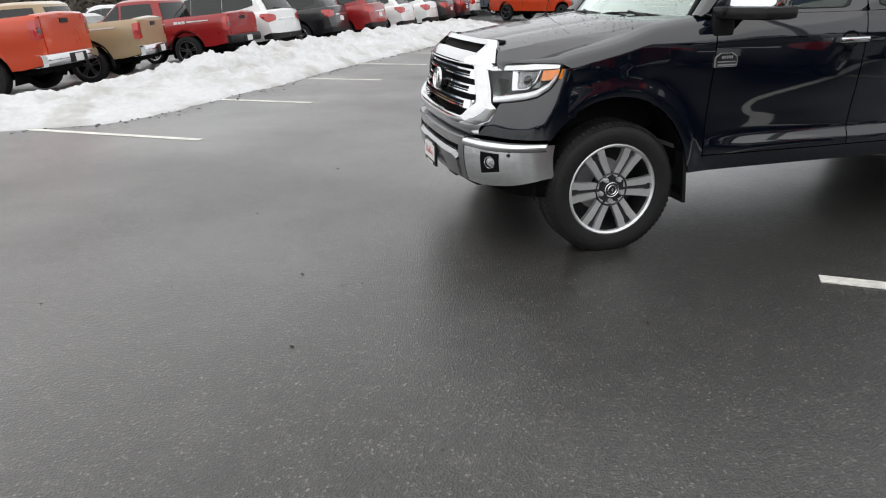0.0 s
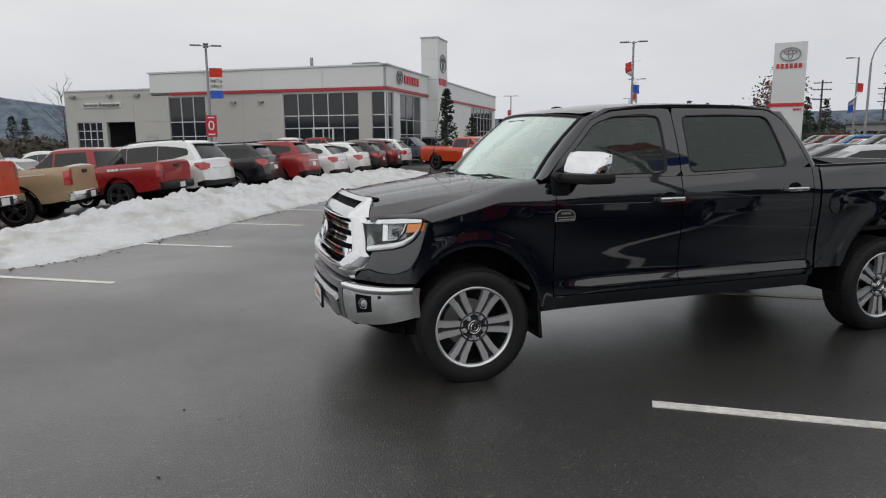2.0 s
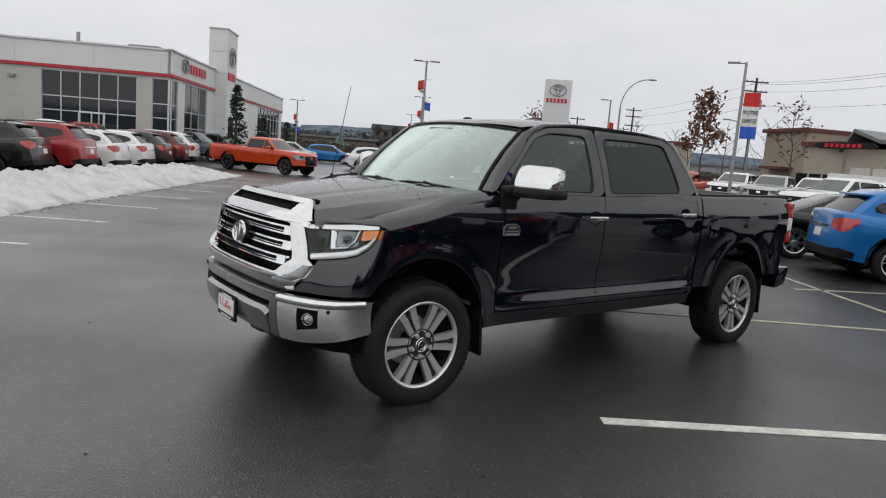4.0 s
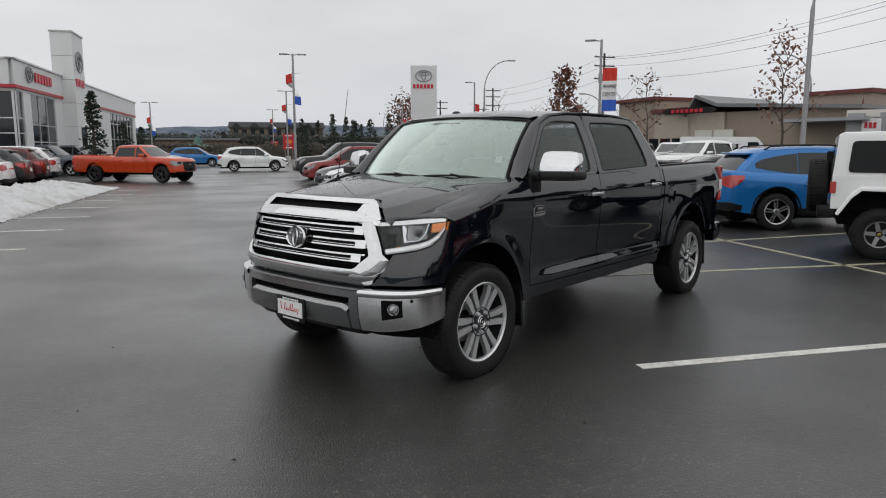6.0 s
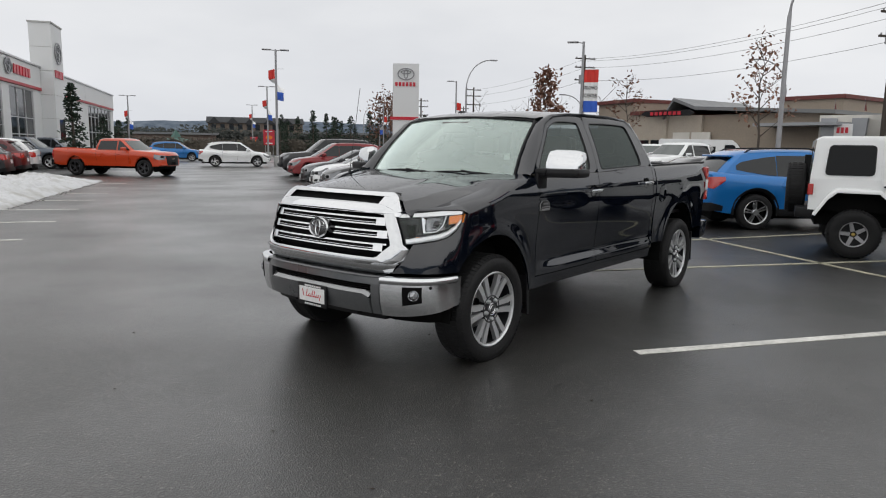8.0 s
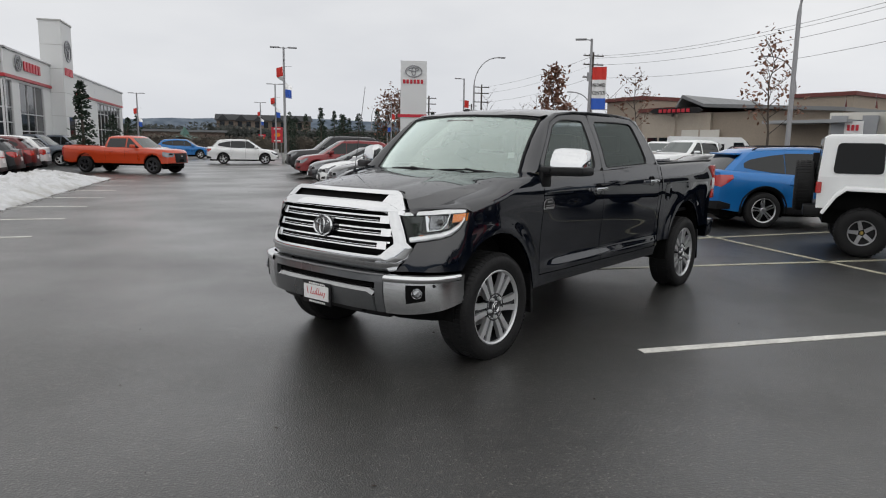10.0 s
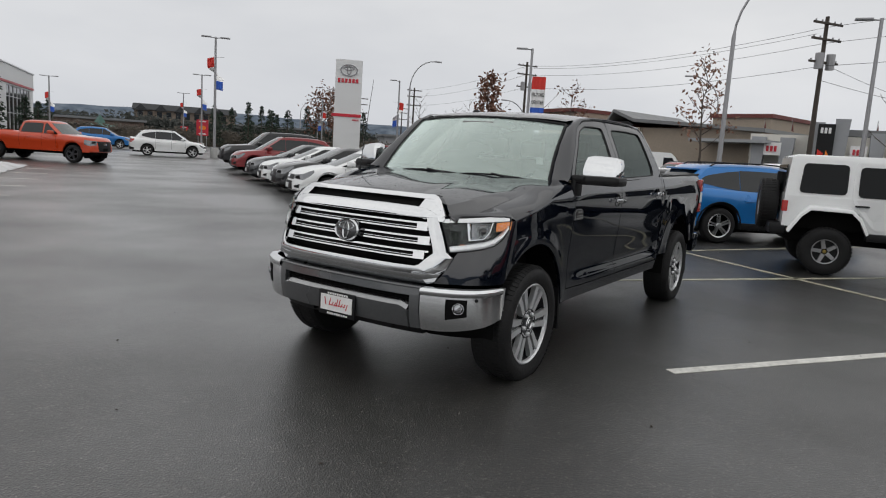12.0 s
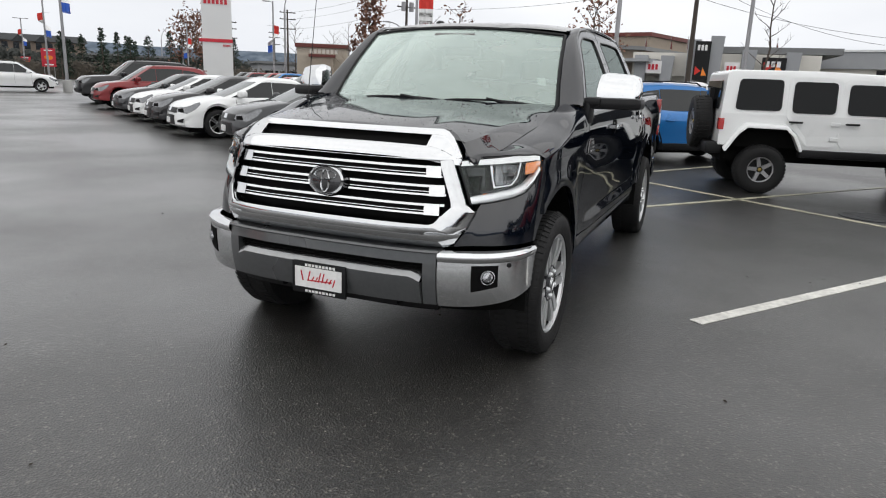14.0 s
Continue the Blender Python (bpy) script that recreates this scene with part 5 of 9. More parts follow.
for s in (-1, 1):
    panel("front_fender", -0.30, 0.588, lambda x: max(0.50 if x > 0 else 0.735, arch_z(x, 0.0)), lambda x: smooth_table(HOOD_E, x) - 0.07, 50, 16, s, HP, hero, fender_top)
    panel("front_door", 0.596, 1.626, lambda x: 0.565, lambda x: smooth_table(BELT, x), 30, 26, s, HP, hero)
    panel("rear_door", 1.634, 2.866, lambda x: max(0.565, 0.565 + max(0.0, x - 2.80) * 0.3), lambda x: smooth_table(BELT, x), 30, 26, s, HP, hero)
    panel("rocker", 0.50, 2.90, lambda x: 0.462, lambda x: 0.558, 30, 4, s, HP, hero)
    panel("cab_corner", 2.873, 2.935, lambda x: 0.55, lambda x: smooth_table(BELT, x), 3, 20, s, HP, hero)
    panel("bed_side", 2.955, 4.520, lambda x: max(0.60 if x < 3.7 else 0.66, arch_z(x, 3.70)), lambda x: smooth_table(BELT, x) - 0.03, 60, 18, s, HP, hero,
          lambda x: [(x, side_y(x, smooth_table(BELT, x)) - 0.012, smooth_table(BELT, x) - 0.008), (x, 0.90, smooth_table(BELT, x)), (x, 0.865, smooth_table(BELT, x) - 0.004), (x, 0.86, 0.90)])
    # wheel wells
    for xw in (0.0, 3.70):
        bm = bmesh.new()
        rows = []
        for yy in (0.945, 0.90, 0.55):
            rows.append([(xw + 0.487 * math.cos(radians(a)), s * yy, 0.43 + (0.522 if xw < 1 else 0.562) * math.sin(radians(a))) for a in range(-12, 193, 9)])
        rows.append([(xw + 0.02 * math.cos(radians(a)), s * 0.55, 0.45 + 0.02 * math.sin(radians(a))) for a in range(-12, 193, 9)])
        sheet(bm, rows, s > 0)
        part("wheel_well", bm, M["dark"], hero, "black plastic wheel well liner")
        bm = bmesh.new()
        xf = xw + (0.46 if xw == 0 else 0.45)
        slab(bm, [(xf, s * 0.66, 0.62), (xf, s * 0.955, 0.62), (xf + 0.03, s * 0.955, 0.27), (xf + 0.03, s * 0.68, 0.27)], (0.022, 0, 0))
        part("mud_flap", bm, M["black_trim"], hero, "black rubber mud flap")

NOSE = [(0.36, -0.815), (0.45, -0.850), (0.54, -0.871), (0.62, -0.877), (0.70, -0.868), (0.85, -0.848), (1.0, -0.806), (1.14, -0.765), (1.26, -0.63)]


PLAN_X = [(0, 0), (0.3, 0.008), (0.5, 0.03), (0.7, 0.085), (0.8, 0.13), (0.88, 0.18), (0.95, 0.24), (1.0, 0.285), (1.1, 0.385), (1.2, 0.485), (1.30, 0.585)]
PLAN_Y = [(0, 0), (0.3, 0.3), (0.5, 0.5), (0.7, 0.695), (0.8, 0.785), (0.88, 0.85), (0.95, 0.90), (1.0, 0.925), (1.1, 0.948), (1.2, 0.956), (1.30, 0.958)]


def nose(y, z, off=0.0):
    """The front's surface: off metres proud of it."""
    a = abs(y)
    k = 1 - 0.045 * max(0.0, min(1.0, (z - 0.8) / 0.3)) * (1 - max(0.0, min(1.0, (a - 0.95) / 0.2)))
    back = 0.075 * ease(0.58, 0.74, a) * (1 - ease(1.0, 1.2, a)) * ease(0.716, 0.724, z)
    return Vector((smooth_table(NOSE, z) + smooth_table(PLAN_X, a) + back - off, math.copysign(smooth_table(PLAN_Y, a) * k + off * max(0.0, min(1.0, (a - 0.8) / 0.3)), y), z))


def lip_low(y):
    return 1.135 - 0.03 * (y / 0.66) ** 4


def lip_top(y):
    return max(lip_low(y) + 0.012, 1.262 - 0.125 * max(0.0, (abs(y) - 0.53) / 0.145) ** 2.0)


def lip_edge(y):
    """Where the hood's front edge lies behind the chrome lip."""
    return nose(y, lip_top(y), -0.004).x


def hood_z(x, q):
    """The hood's height: a crowned top, an edge on either side, then a steep flank."""
    zc, ze = smooth_table(HOOD_C, x), smooth_table(HOOD_E, x)
    a, drop = abs(q), min(0.060, 0.7 * (zc - ze))
    if a < 0.92:
        return zc - drop * (a / 0.92) ** 2.2 - 0.004 * math.exp(-((a - 0.50) / 0.05) ** 2)
    return zc - drop - (zc - drop - ze) * ((a - 0.92) / 0.08) ** 0.85


# hood: a broad raised middle that rolls down to the fenders
bm = bmesh.new()
rows = []
for i in range(33):
    x = -0.615 + 0.995 * i / 32
    yh, ze, zc = smooth_table(HOOD_Y, x), smooth_table(HOOD_E, x), smooth_table(HOOD_C, x)
    row = []
    for j in range(-24, 25):
        q = j / 24
        y = q * yh
        z = hood_z(x, q)
        row.append((x + 0.10 * q * q * (1 if i > 16 else 0) * ((i - 16) / 16 if i > 16 else 0), y, z))
    rows.append([(row[0][0], row[0][1], row[0][2] - 0.03)] + row + [(row[-1][0], row[-1][1], row[-1][2] - 0.03)])
rows.append([(p[0] + 0.002, p[1], p[2] - 0.03) for p in rows[-1]])
front = []
for j in range(-24, 25):
    q = j / 24
    y = q * 0.675
    front.append((lip_edge(y), y, lip_top(y) - 0.004))
rows = [[(p[0] + 0.004, p[1], p[2] - 0.03) for p in [front[0]] + front + [front[-1]]], [front[0]] + front + [front[-1]]] + rows
sheet(bm, rows, True)
part("hood", bm, M["wet_bright_hero_paint"], hero, smooth=40)


def wind(t, q):
    """The windscreen's surface: t up, q across."""
    x = (0.285 + 0.22 * q * q) * (1 - t) + (0.80 + 0.13 * q * q) * t - 0.035 * math.sin(math.pi * t)
    hw = 0.785 * (1 - t) + 0.695 * t
    return Vector((x, q * hw, 1.362 + (0.475 - 0.035 * q * q) * t - 0.01 * q * q * (1 - t)))


bm = bmesh.new()
sheet(bm, [[wind(t / 12, q / 10) for q in range(-10, 11)] for t in range(13)], True)
glass_front = part("windscreen", bm, M["windscreen"], hero, "greenish laminated windscreen", smooth=60)
glass_front.visible_shadow = False
# black rim round the windscreen, and the mirror base behind it
bm = bmesh.new()
for edge in ([wind(t / 10, -1) for t in range(11)], [wind(t / 10, 1) for t in range(11)], [wind(1, q / 10) for q in range(-10, 11)], [wind(0.0, q / 10) for q in range(-10, 11)]):
    tube(bm, [p + Vector((-0.004, 0, 0.002)) for p in edge], 0.011, 6)
part("windscreen_seal", bm, M["black_trim"], hero, "black rubber windscreen seal")
bm = bmesh.new()
box(bm, 0.74, 0.80, -0.14, 0.16, 1.70, 1.80, bevel=0.015)
tube(bm, [(0.80, 0.0, 1.75), (0.88, 0.0, 1.70)], 0.012, 6)
box(bm, 0.87, 0.90, -0.13, 0.13, 1.66, 1.73, bevel=0.012)
part("inside_mirror", bm, M["dash"], hero, "black inside mirror and sensor pod")
bm = bmesh.new()
p = wind(0.30, -0.86)
slab(bm, [wind(0.28, -0.90) + Vector((0.02, 0, 0)), wind(0.28, -0.84) + Vector((0.02, 0, 0)), wind(0.38, -0.83) + Vector((0.02, 0, 0)), wind(0.38, -0.89) + Vector((0.02, 0, 0))], (0.003, 0, 0))
part("window_sticker", bm, M["paper"], hero, "small white paper sticker behind the windscreen")
# cowl and wipers
bm = bmesh.new()
sheet(bm, [[Vector((0.34 + 0.10 * (q / 10) ** 2, q / 10 * 0.79, 1.352 - 0.012 * (q / 10) ** 2)) for q in range(-10, 11)], [Vector((0.54 + 0.10 * (q / 10) ** 2, q / 10 * 0.79, 1.345)) for q in range(-10, 11)]], True)
part("cowl", bm, M["black_trim"], hero)
for y0, y1, t1 in ((0.42, -0.10, 0.045), (-0.12, -0.60, 0.06)):
    bm = bmesh.new()
    pts = [wind(0.012 + t1 * math.sin(3.14 * k / 8) * 0.4, (y0 + (y1 - y0) * k / 8) / 0.73) + Vector((-0.012, 0, 0.008)) for k in range(9)]
    tube(bm, pts, [0.004] + [0.007] * 7 + [0.004], 6)
    tube(bm, [wind(0, (y1 * 0.9 + y0 * 0.1) / 0.73) + Vector((-0.03, 0, 0.0)), pts[4] + Vector((-0.006, 0, 0.01))], [0.012, 0.008], 6)
    part("wiper", bm, M["black_trim"], hero, "black wiper blade and arm")

# roof
ROOF_C = [(0.78, 1.838), (1.0, 1.885), (1.4, 1.922), (1.9, 1.935), (2.4, 1.922), (2.65, 1.89), (2.74, 1.855)]
ROOF_W = [(0.78, 0.685), (1.1, 0.70), (1.8, 0.70), (2.5, 0.69), (2.74, 0.66)]


def roof_pt(x, q):
    y = q * smooth_table(ROOF_W, x)
    return Vector((x, y, smooth_table(ROOF_C, x) - 0.045 * abs(q) ** 3 - 0.004 * math.exp(-((abs(q) - 0.45) / 0.05) ** 2)))


bm = bmesh.new()
rows = []
for i in range(41):
    row = []
    for j in range(-16, 17):
        q = j / 16
        xa = 0.805 + 0.125 * q * q
        row.append(roof_pt(xa + (2.74 - xa) * i / 40, q))
    rows.append(row)
sheet(bm, rows, True)
part("roof", bm, M["wet_bright_hero_paint"], hero, smooth=40)


def cab_y(z):
    return smooth_table([(1.36, 0.945), (1.42, 0.928), (1.5, 0.902), (1.6, 0.862), (1.7, 0.815), (1.8, 0.765), (1.86, 0.738), (1.90, 0.70)], z)


def outline(pts, n, round_r=0.0):
    """n points evenly along a closed polygon, its corners cut round."""
    if round_r:
        out = []
        for i, p in enumerate(pts):
            a, b = Vector(pts[i - 1]), Vector(pts[(i + 1) % len(pts)])
            p = Vector(p)
            r = min(round_r, (a - p).length * 0.45, (b - p).length * 0.45)
            p0, p1 = p + (a - p).normalized() * r, p + (b - p).normalized() * r
            out += [tuple(p0 * (1 - t) ** 2 + p * 2 * t * (1 - t) + p1 * t * t) for t in (0, 0.25, 0.5, 0.75, 1)]
        pts = out
    pts = [Vector(p) for p in pts]
    lens = [(pts[(i + 1) % len(pts)] - p).length for i, p in enumerate(pts)]
    total, res, i, acc = sum(lens), [], 0, 0.0
    for k in range(n):
        d = total * k / n
        while acc + lens[i] < d:
            acc += lens[i]
            i += 1
        res.append(pts[i] + (pts[(i + 1) % len(pts)] - pts[i]) * ((d - acc) / lens[i]))
    return res


def ring_of(bm, loops, s):
    """Quads between successive loops of points (x, y, z), mirrored by s."""
    vs = [[bm.verts.new((p[0], s * p[1], p[2])) for p in lp] for lp in loops]
    n = len(vs[0])
    for a, b in zip(vs, vs[1:]):
        for i in range(n):
            q = (a[i], b[i], b[(i + 1) % n], a[(i + 1) % n])
            bm.faces.new(q if s < 0 else q[::-1])
    return vs


def match(inner, outer):
    """Re-times the outer loop so that its points face the inner one's."""
    c = sum(inner, Vector((0, 0))) / len(inner)
    n = len(outer)
    best = []
    fine = outline([tuple(p) for p in outer], n * 8)
    for p in inner:
        d = (p - c).normalized()
        best.append(max(fine, key=lambda o: (o - c).normalized().dot(d)))
    return best


DOORS = {
    "front": ([(0.545, 1.378), (0.648, 1.50), (0.965, 1.782), (1.14, 1.842), (1.40, 1.862), (1.656, 1.868), (1.628, 1.374)],
              [(0.635, 1.405), (0.735, 1.52), (0.99, 1.748), (1.15, 1.798), (1.535, 1.808), (1.500, 1.402)]),
    "rear": ([(1.636, 1.374), (1.664, 1.868), (2.30, 1.868), (2.575, 1.856), (2.70, 1.78), (2.862, 1.412)],
             [(1.722, 1.402), (1.756, 1.808), (2.49, 1.808), (2.545, 1.785), (2.625, 1.428)]),
}
for s in (-1, 1):
    for which, (outer, inner) in DOORS.items():
        win = outline(inner, 64, 0.05)
        rim = match(win, [Vector(p) for p in outline(outer, 64)])
        lip = [w + (r - w).normalized() * min(0.018, (r - w).length * 0.3) for w, r in zip(win, rim)]
        bm = bmesh.new()
        loops = [[(p.x, cab_y(p.y) - 0.02, p.y) for p in rim], [(p.x, cab_y(p.y), p.y) for p in rim]]
        for f in (0.33, 0.66):
            loops.append([(r.x + (l.x - r.x) * f, cab_y(r.y + (l.y - r.y) * f), r.y + (l.y - r.y) * f) for r, l in zip(rim, lip)])
        loops += [[(p.x, cab_y(p.y), p.y) for p in lip]]
        ring_of(bm, loops, s)
        part(which + "_door_frame", bm, HP, hero, smooth=50)
        bm = bmesh.new()
        ring_of(bm, [[(p.x, cab_y(p.y) + 0.001, p.y) for p in lip], [(p.x, cab_y(p.y) + 0.003, p.y) for p in [l * 0.5 + w * 0.5 for l, w in zip(lip, win)]], [(p.x, cab_y(p.y) - 0.012, p.y) for p in win]], s)
        part("window_seal", bm, M["black_trim"], hero, "black rubber window seal", smooth=50)
        bm = bmesh.new()
        c = sum(win, Vector((0, 0))) / len(win)
        vs = ring_of(bm, [[(p.x, cab_y(p.y) - 0.010, p.y) for p in win], [((c + (p - c) * 0.6).x, cab_y((c + (p - c) * 0.6).y) - 0.010, (c + (p - c) * 0.6).y) for p in win], [((c + (p - c) * 0.2).x, cab_y((c + (p - c) * 0.2).y) - 0.010, (c + (p - c) * 0.2).y) for p in win]], s)
        bm.faces.new(vs[-1] if s > 0 else vs[-1][::-1])
        pn = part(which + "_side_glass", bm, M["tint_glass"] if which == "front" else M["dark_glass"], hero, "lightly tinted side glass" if which == "front" else "dark privacy glass", smooth=60)
        pn.visible_shadow = False
    # pillars and roof rail: from the door frames to windscreen and roof
    bm = bmesh.new()
    path = [((0.49, 1.372), wind(0.0, 1.0)), ((0.545, 1.40), wind(0.10, 1.0)), ((0.648, 1.505), wind(0.32, 1.0)), ((0.802, 1.642), wind(0.62, 1.0)), ((0.965, 1.787), wind(0.93, 1.0))]
    path += [((1.14, 1.847), roof_pt(1.05, 1.0)), ((1.40, 1.867), roof_pt(1.36, 1.0)), ((1.66, 1.873), roof_pt(1.65, 1.0)), ((2.0, 1.873), roof_pt(2.0, 1.0)), ((2.3, 1.873), roof_pt(2.3, 1.0)), ((2.585, 1.861), roof_pt(2.56, 1.0)), ((2.71, 1.785), roof_pt(2.72, 1.0))]
    rows = []
    for (x, z), top in path:
        a = Vector((x, cab_y(z), z))
        b = Vector((top.x, top.y, top.z))
        bulge = Vector((-0.012 if x < 1.0 else 0, 0.022, 0.018))
        rows.append([(a.x, s * (a.y - 0.02), a.z)] + [((a.x + (b.x - a.x) * f + bulge.x * math.sin(3.14 * f)), s * (a.y + (b.y - a.y) * f + bulge.y * math.sin(3.14 * f)), a.z + (b.z - a.z) * f + bulge.z * math.sin(3.14 * f)) for f in (0, 0.25, 0.5, 0.75, 1)])
    sheet(bm, rows, s < 0)
    part("roof_rail", bm, HP, hero, smooth=50)
    # rear cab pillar
    bm = bmesh.new()
    rows = []
    for k in range(9):
        f = k / 8
        z = 1.405 + (1.85 - 1.405) * f
        xa = lerp_table([(1.405, 2.868), (1.78, 2.706), (1.86, 2.59)], z)
        xb = 2.945 - 0.205 * f ** 1.2
        rows.append([(xa + 0.003, s * (cab_y(z) - 0.02), z), (xa + 0.003, s * cab_y(z), z), ((xa + xb) / 2, s * (cab_y(z) - 0.002), z), (xb - 0.02, s * (cab_y(z) - 0.012), z), (xb, s * (cab_y(z) - 0.05), z), (xb, s * 0.5, z)])
    rows.append([(2.74, s * p[1] / cab_y(1.85) * 0.66, 1.853) for p in [(0, 0.70), (0, 0.70), (0, 0.68), (0, 0.66), (0, 0.62), (0, 0.5)]])
    sheet(bm, rows, s > 0)
    part("cab_pillar", bm, HP, hero, smooth=40)
    # door mirror: chrome cap, black shell, arm
    bm = bmesh.new()
    box(bm, 0.62, 0.76, s * 0.975, s * 1.245, 1.410, 1.575, bevel=0.055)
    for v in bm.verts:
        k = (v.co.z - 1.40) / 0.165
        v.co.x += 0.09 * (abs(v.co.y) - 1.02) / 0.25 + 0.05 * k
        v.co.y -= s * 0.16 * max(0.0, k - 0.3) * (abs(v.co.y) - 1.12)
        v.co.z -= 0.015 * (abs(v.co.y) - 1.02) / 0.25
    cap = part("wing_mirror", bm, M["chrome"], hero, "chrome capped door mirror", smooth=60)
    bm = bmesh.new()
    box(bm, 0.585, 0.80, s * 0.955, s * 1.255, 1.355, 1.425, bevel=0.028)
    for v in bm.verts:
        v.co.x += 0.09 * (abs(v.co.y) - 1.02) / 0.25
    box(bm, 0.56, 0.70, s * 0.93, s * 1.03, 1.372, 1.425, bevel=0.02)
    box(bm, 0.56, 0.70, s * 0.93, s * 0.975, 1.26, 1.42, bevel=0.02)
    part("mirror_shell", bm, M["black_trim"], cap, "black mirror housing and arm", smooth=50)
    bm = bmesh.new()
    box(bm, 0.835, 0.85, s * 1.04, s * 1.225, 1.40, 1.54)
    part("mirror_glass", bm, M["lamp_lens"], cap)
    # handles
    for hx, hz in ((1.515, 1.212), (2.68, 1.248)):
        yy = side_y(hx, hz)
        bm = bmesh.new()
        box(bm, hx - 0.105, hx + 0.105, s * (yy + 0.020), s * (yy + 0.044), hz - 0.017, hz + 0.017, bevel=0.010)
        box(bm, hx - 0.095, hx - 0.07, s * (yy - 0.01), s * (yy + 0.03), hz - 0.012, hz + 0.012)
        box(bm, hx + 0.07, hx + 0.10, s * (yy - 0.01), s * (yy + 0.03), hz - 0.015, hz + 0.015)
        handle = part("door_handle", bm, M["chrome"], hero, "chrome door handle", smooth=50)
        bm = bmesh.new()
        lathe(bm, [(0.0, 0.0015), (0.045, 0.0015), (0.052, -0.004)], sides=20, m=Matrix.Translation((hx, s * yy, hz)) @ Matrix.Diagonal((1.15, -s, 1.0, 1)))
        part("handle_cup", bm, M["dark"], handle)
    # door badge: black field with a bright rim and plain bars
    yb = side_y(0.69, 1.12) + 0.004
    shape = [(0.585, 1.090), (0.730, 1.090), (0.738, 1.118), (0.730, 1.150), (0.697, 1.170), (0.618, 1.170), (0.585, 1.146)]

    def plaque(bm, pts, f, off, deep):
        slab(bm, [(0.662 + (x - 0.662) * f, s * (yb + off), 1.130 + (z - 1.130) * f) for x, z in pts], (0, s * deep, 0))
    bm = bmesh.new()
    plaque(bm, shape, 1.0, 0.0, 0.006)
    badge = part("badge", bm, M["badge_metal"], hero, "small chrome and black door badge")
    bm = bmesh.new()
    plaque(bm, shape, 0.90, 0.0065, 0.002)
    part("badge_field", bm, M["black_trim"], badge)
    bm = bmesh.new()
    for k in range(5):
        x0 = 0.627 + 0.0155 * k
        plaque(bm, [(x0, 1.138), (x0 + 0.009, 1.138), (x0 + 0.009, 1.154), (x0, 1.154)], 1.0, 0.009, 0.002)
    for z0, z1 in ((1.098, 1.107), (1.117, 1.123)):
        plaque(bm, [(0.602, z0), (0.722, z0), (0.722, z1), (0.602, z1)], 1.0, 0.009, 0.002)
    part("badge_mark", bm, M["badge_metal"], badge)
    # tail lamp: red, clear, red, wrapped round the bed corner
    for z0, z1, mt, lb in ((1.235, 1.385, "lamp_red", "red tail lamp lens"), (1.105, 1.231, "plate", "white reversing lamp lens"), (0.985, 1.101, "lamp_red", "red tail lamp lens")):
        bm = bmesh.new()
        box(bm, 4.524, 4.612, s * 0.80, s * 0.968, z0, z1, bevel=0.012)
        part("tail_lamp", bm, M[mt], hero, lb, smooth=40)
# fuel flap on the driver's side
bm = bmesh.new()
lathe(bm, [(0.100, 0.010), (0.098, -0.0005), (0.094, -0.0012), (0.0, -0.0012)], sides=32, m=Matrix.Translation((3.13, -side_y(3.13, 1.13) - 0.001, 1.13)))
part("fuel_flap", bm, HP, hero, smooth=30)

# bed: walls, floor, rail caps, tailgate, rear bumper
bm = bmesh.new()
box(bm, 2.96, 4.55, -0.855, 0.855, 0.86, 0.90)
box(bm, 2.958, 2.985, -0.90, 0.90, 0.70, 1.40)
part("bed_floor", bm, M["black_trim"], hero, "black lined cargo bed")
for s in (-1, 1):
    bm = bmesh.new()
    box(bm, 2.97, 4.56, s * 0.84, s * 0.915, 1.395, 1.415)
    for v in bm.verts:
        v.co.z += (v.co.x - 2.95) * 0.0155 + 0.012
    part("bed_rail_cap", bm, M["black_trim"], hero)
bm = bmesh.new()
box(bm, 4.56, 4.61, -0.795, 0.795, 0.70, 1.43, bevel=0.012)
part("tailgate", bm, HP, hero, smooth=40)
bm = bmesh.new()
box(bm, 4.60, 4.66, -0.5, 0.5, 1.20, 1.27, bevel=0.02)
part("tailgate_trim", bm, M["black_trim"], hero)
bm = bmesh.new()
box(bm, 4.58, 4.80, -0.95, 0.95, 0.50, 0.72, bevel=0.035)
for v in bm.verts:
    v.co.x -= 0.12 * max(0, abs(v.co.y) - 0.7) / 0.25
    v.co.x += 0.06 * (v.co.z - 0.5) / 0.22
    if v.co.z < 0.6:
        v.co.z += 0.10 * max(0.0, v.co.x - 4.60) / 0.2
part("rear_bumper", bm, HP, hero, "glossy black step bumper", smooth=40)
bm = bmesh.new()
box(bm, 2.93, 2.95, -0.72, 0.72, 0.60, 1.42)
part("cab_back", bm, HP, hero)
bm = bmesh.new()
sheet(bm, [[(2.94 - 0.2 * k / 4, y * (1 - 0.1 * k / 4), 1.42 + 0.38 * k / 4) for y in (-0.72, 0, 0.72)] for k in range(5)])
rg = part("rear_glass", bm, M["dark_glass"], hero, "dark rear cab glass")
rg.visible_shadow = False
bm = bmesh.new()
box(bm, -0.55, 4.5, -0.52, 0.52, 0.42, 0.80)
box(bm, -0.62, 0.36, -0.72, 0.72, 0.72, 1.05)
box(bm, 0.46, 2.94, -0.88, 0.88, 0.47, 0.62)
box(bm, 2.96, 4.5, -0.50, 0.50, 0.60, 0.85)
part("chassis", bm, M["dark"], hero, "black chassis and underbody")
bm = bmesh.new()
tube(bm, [(0, -0.78, 0.40), (0, 0.78, 0.40)], 0.05, 10)
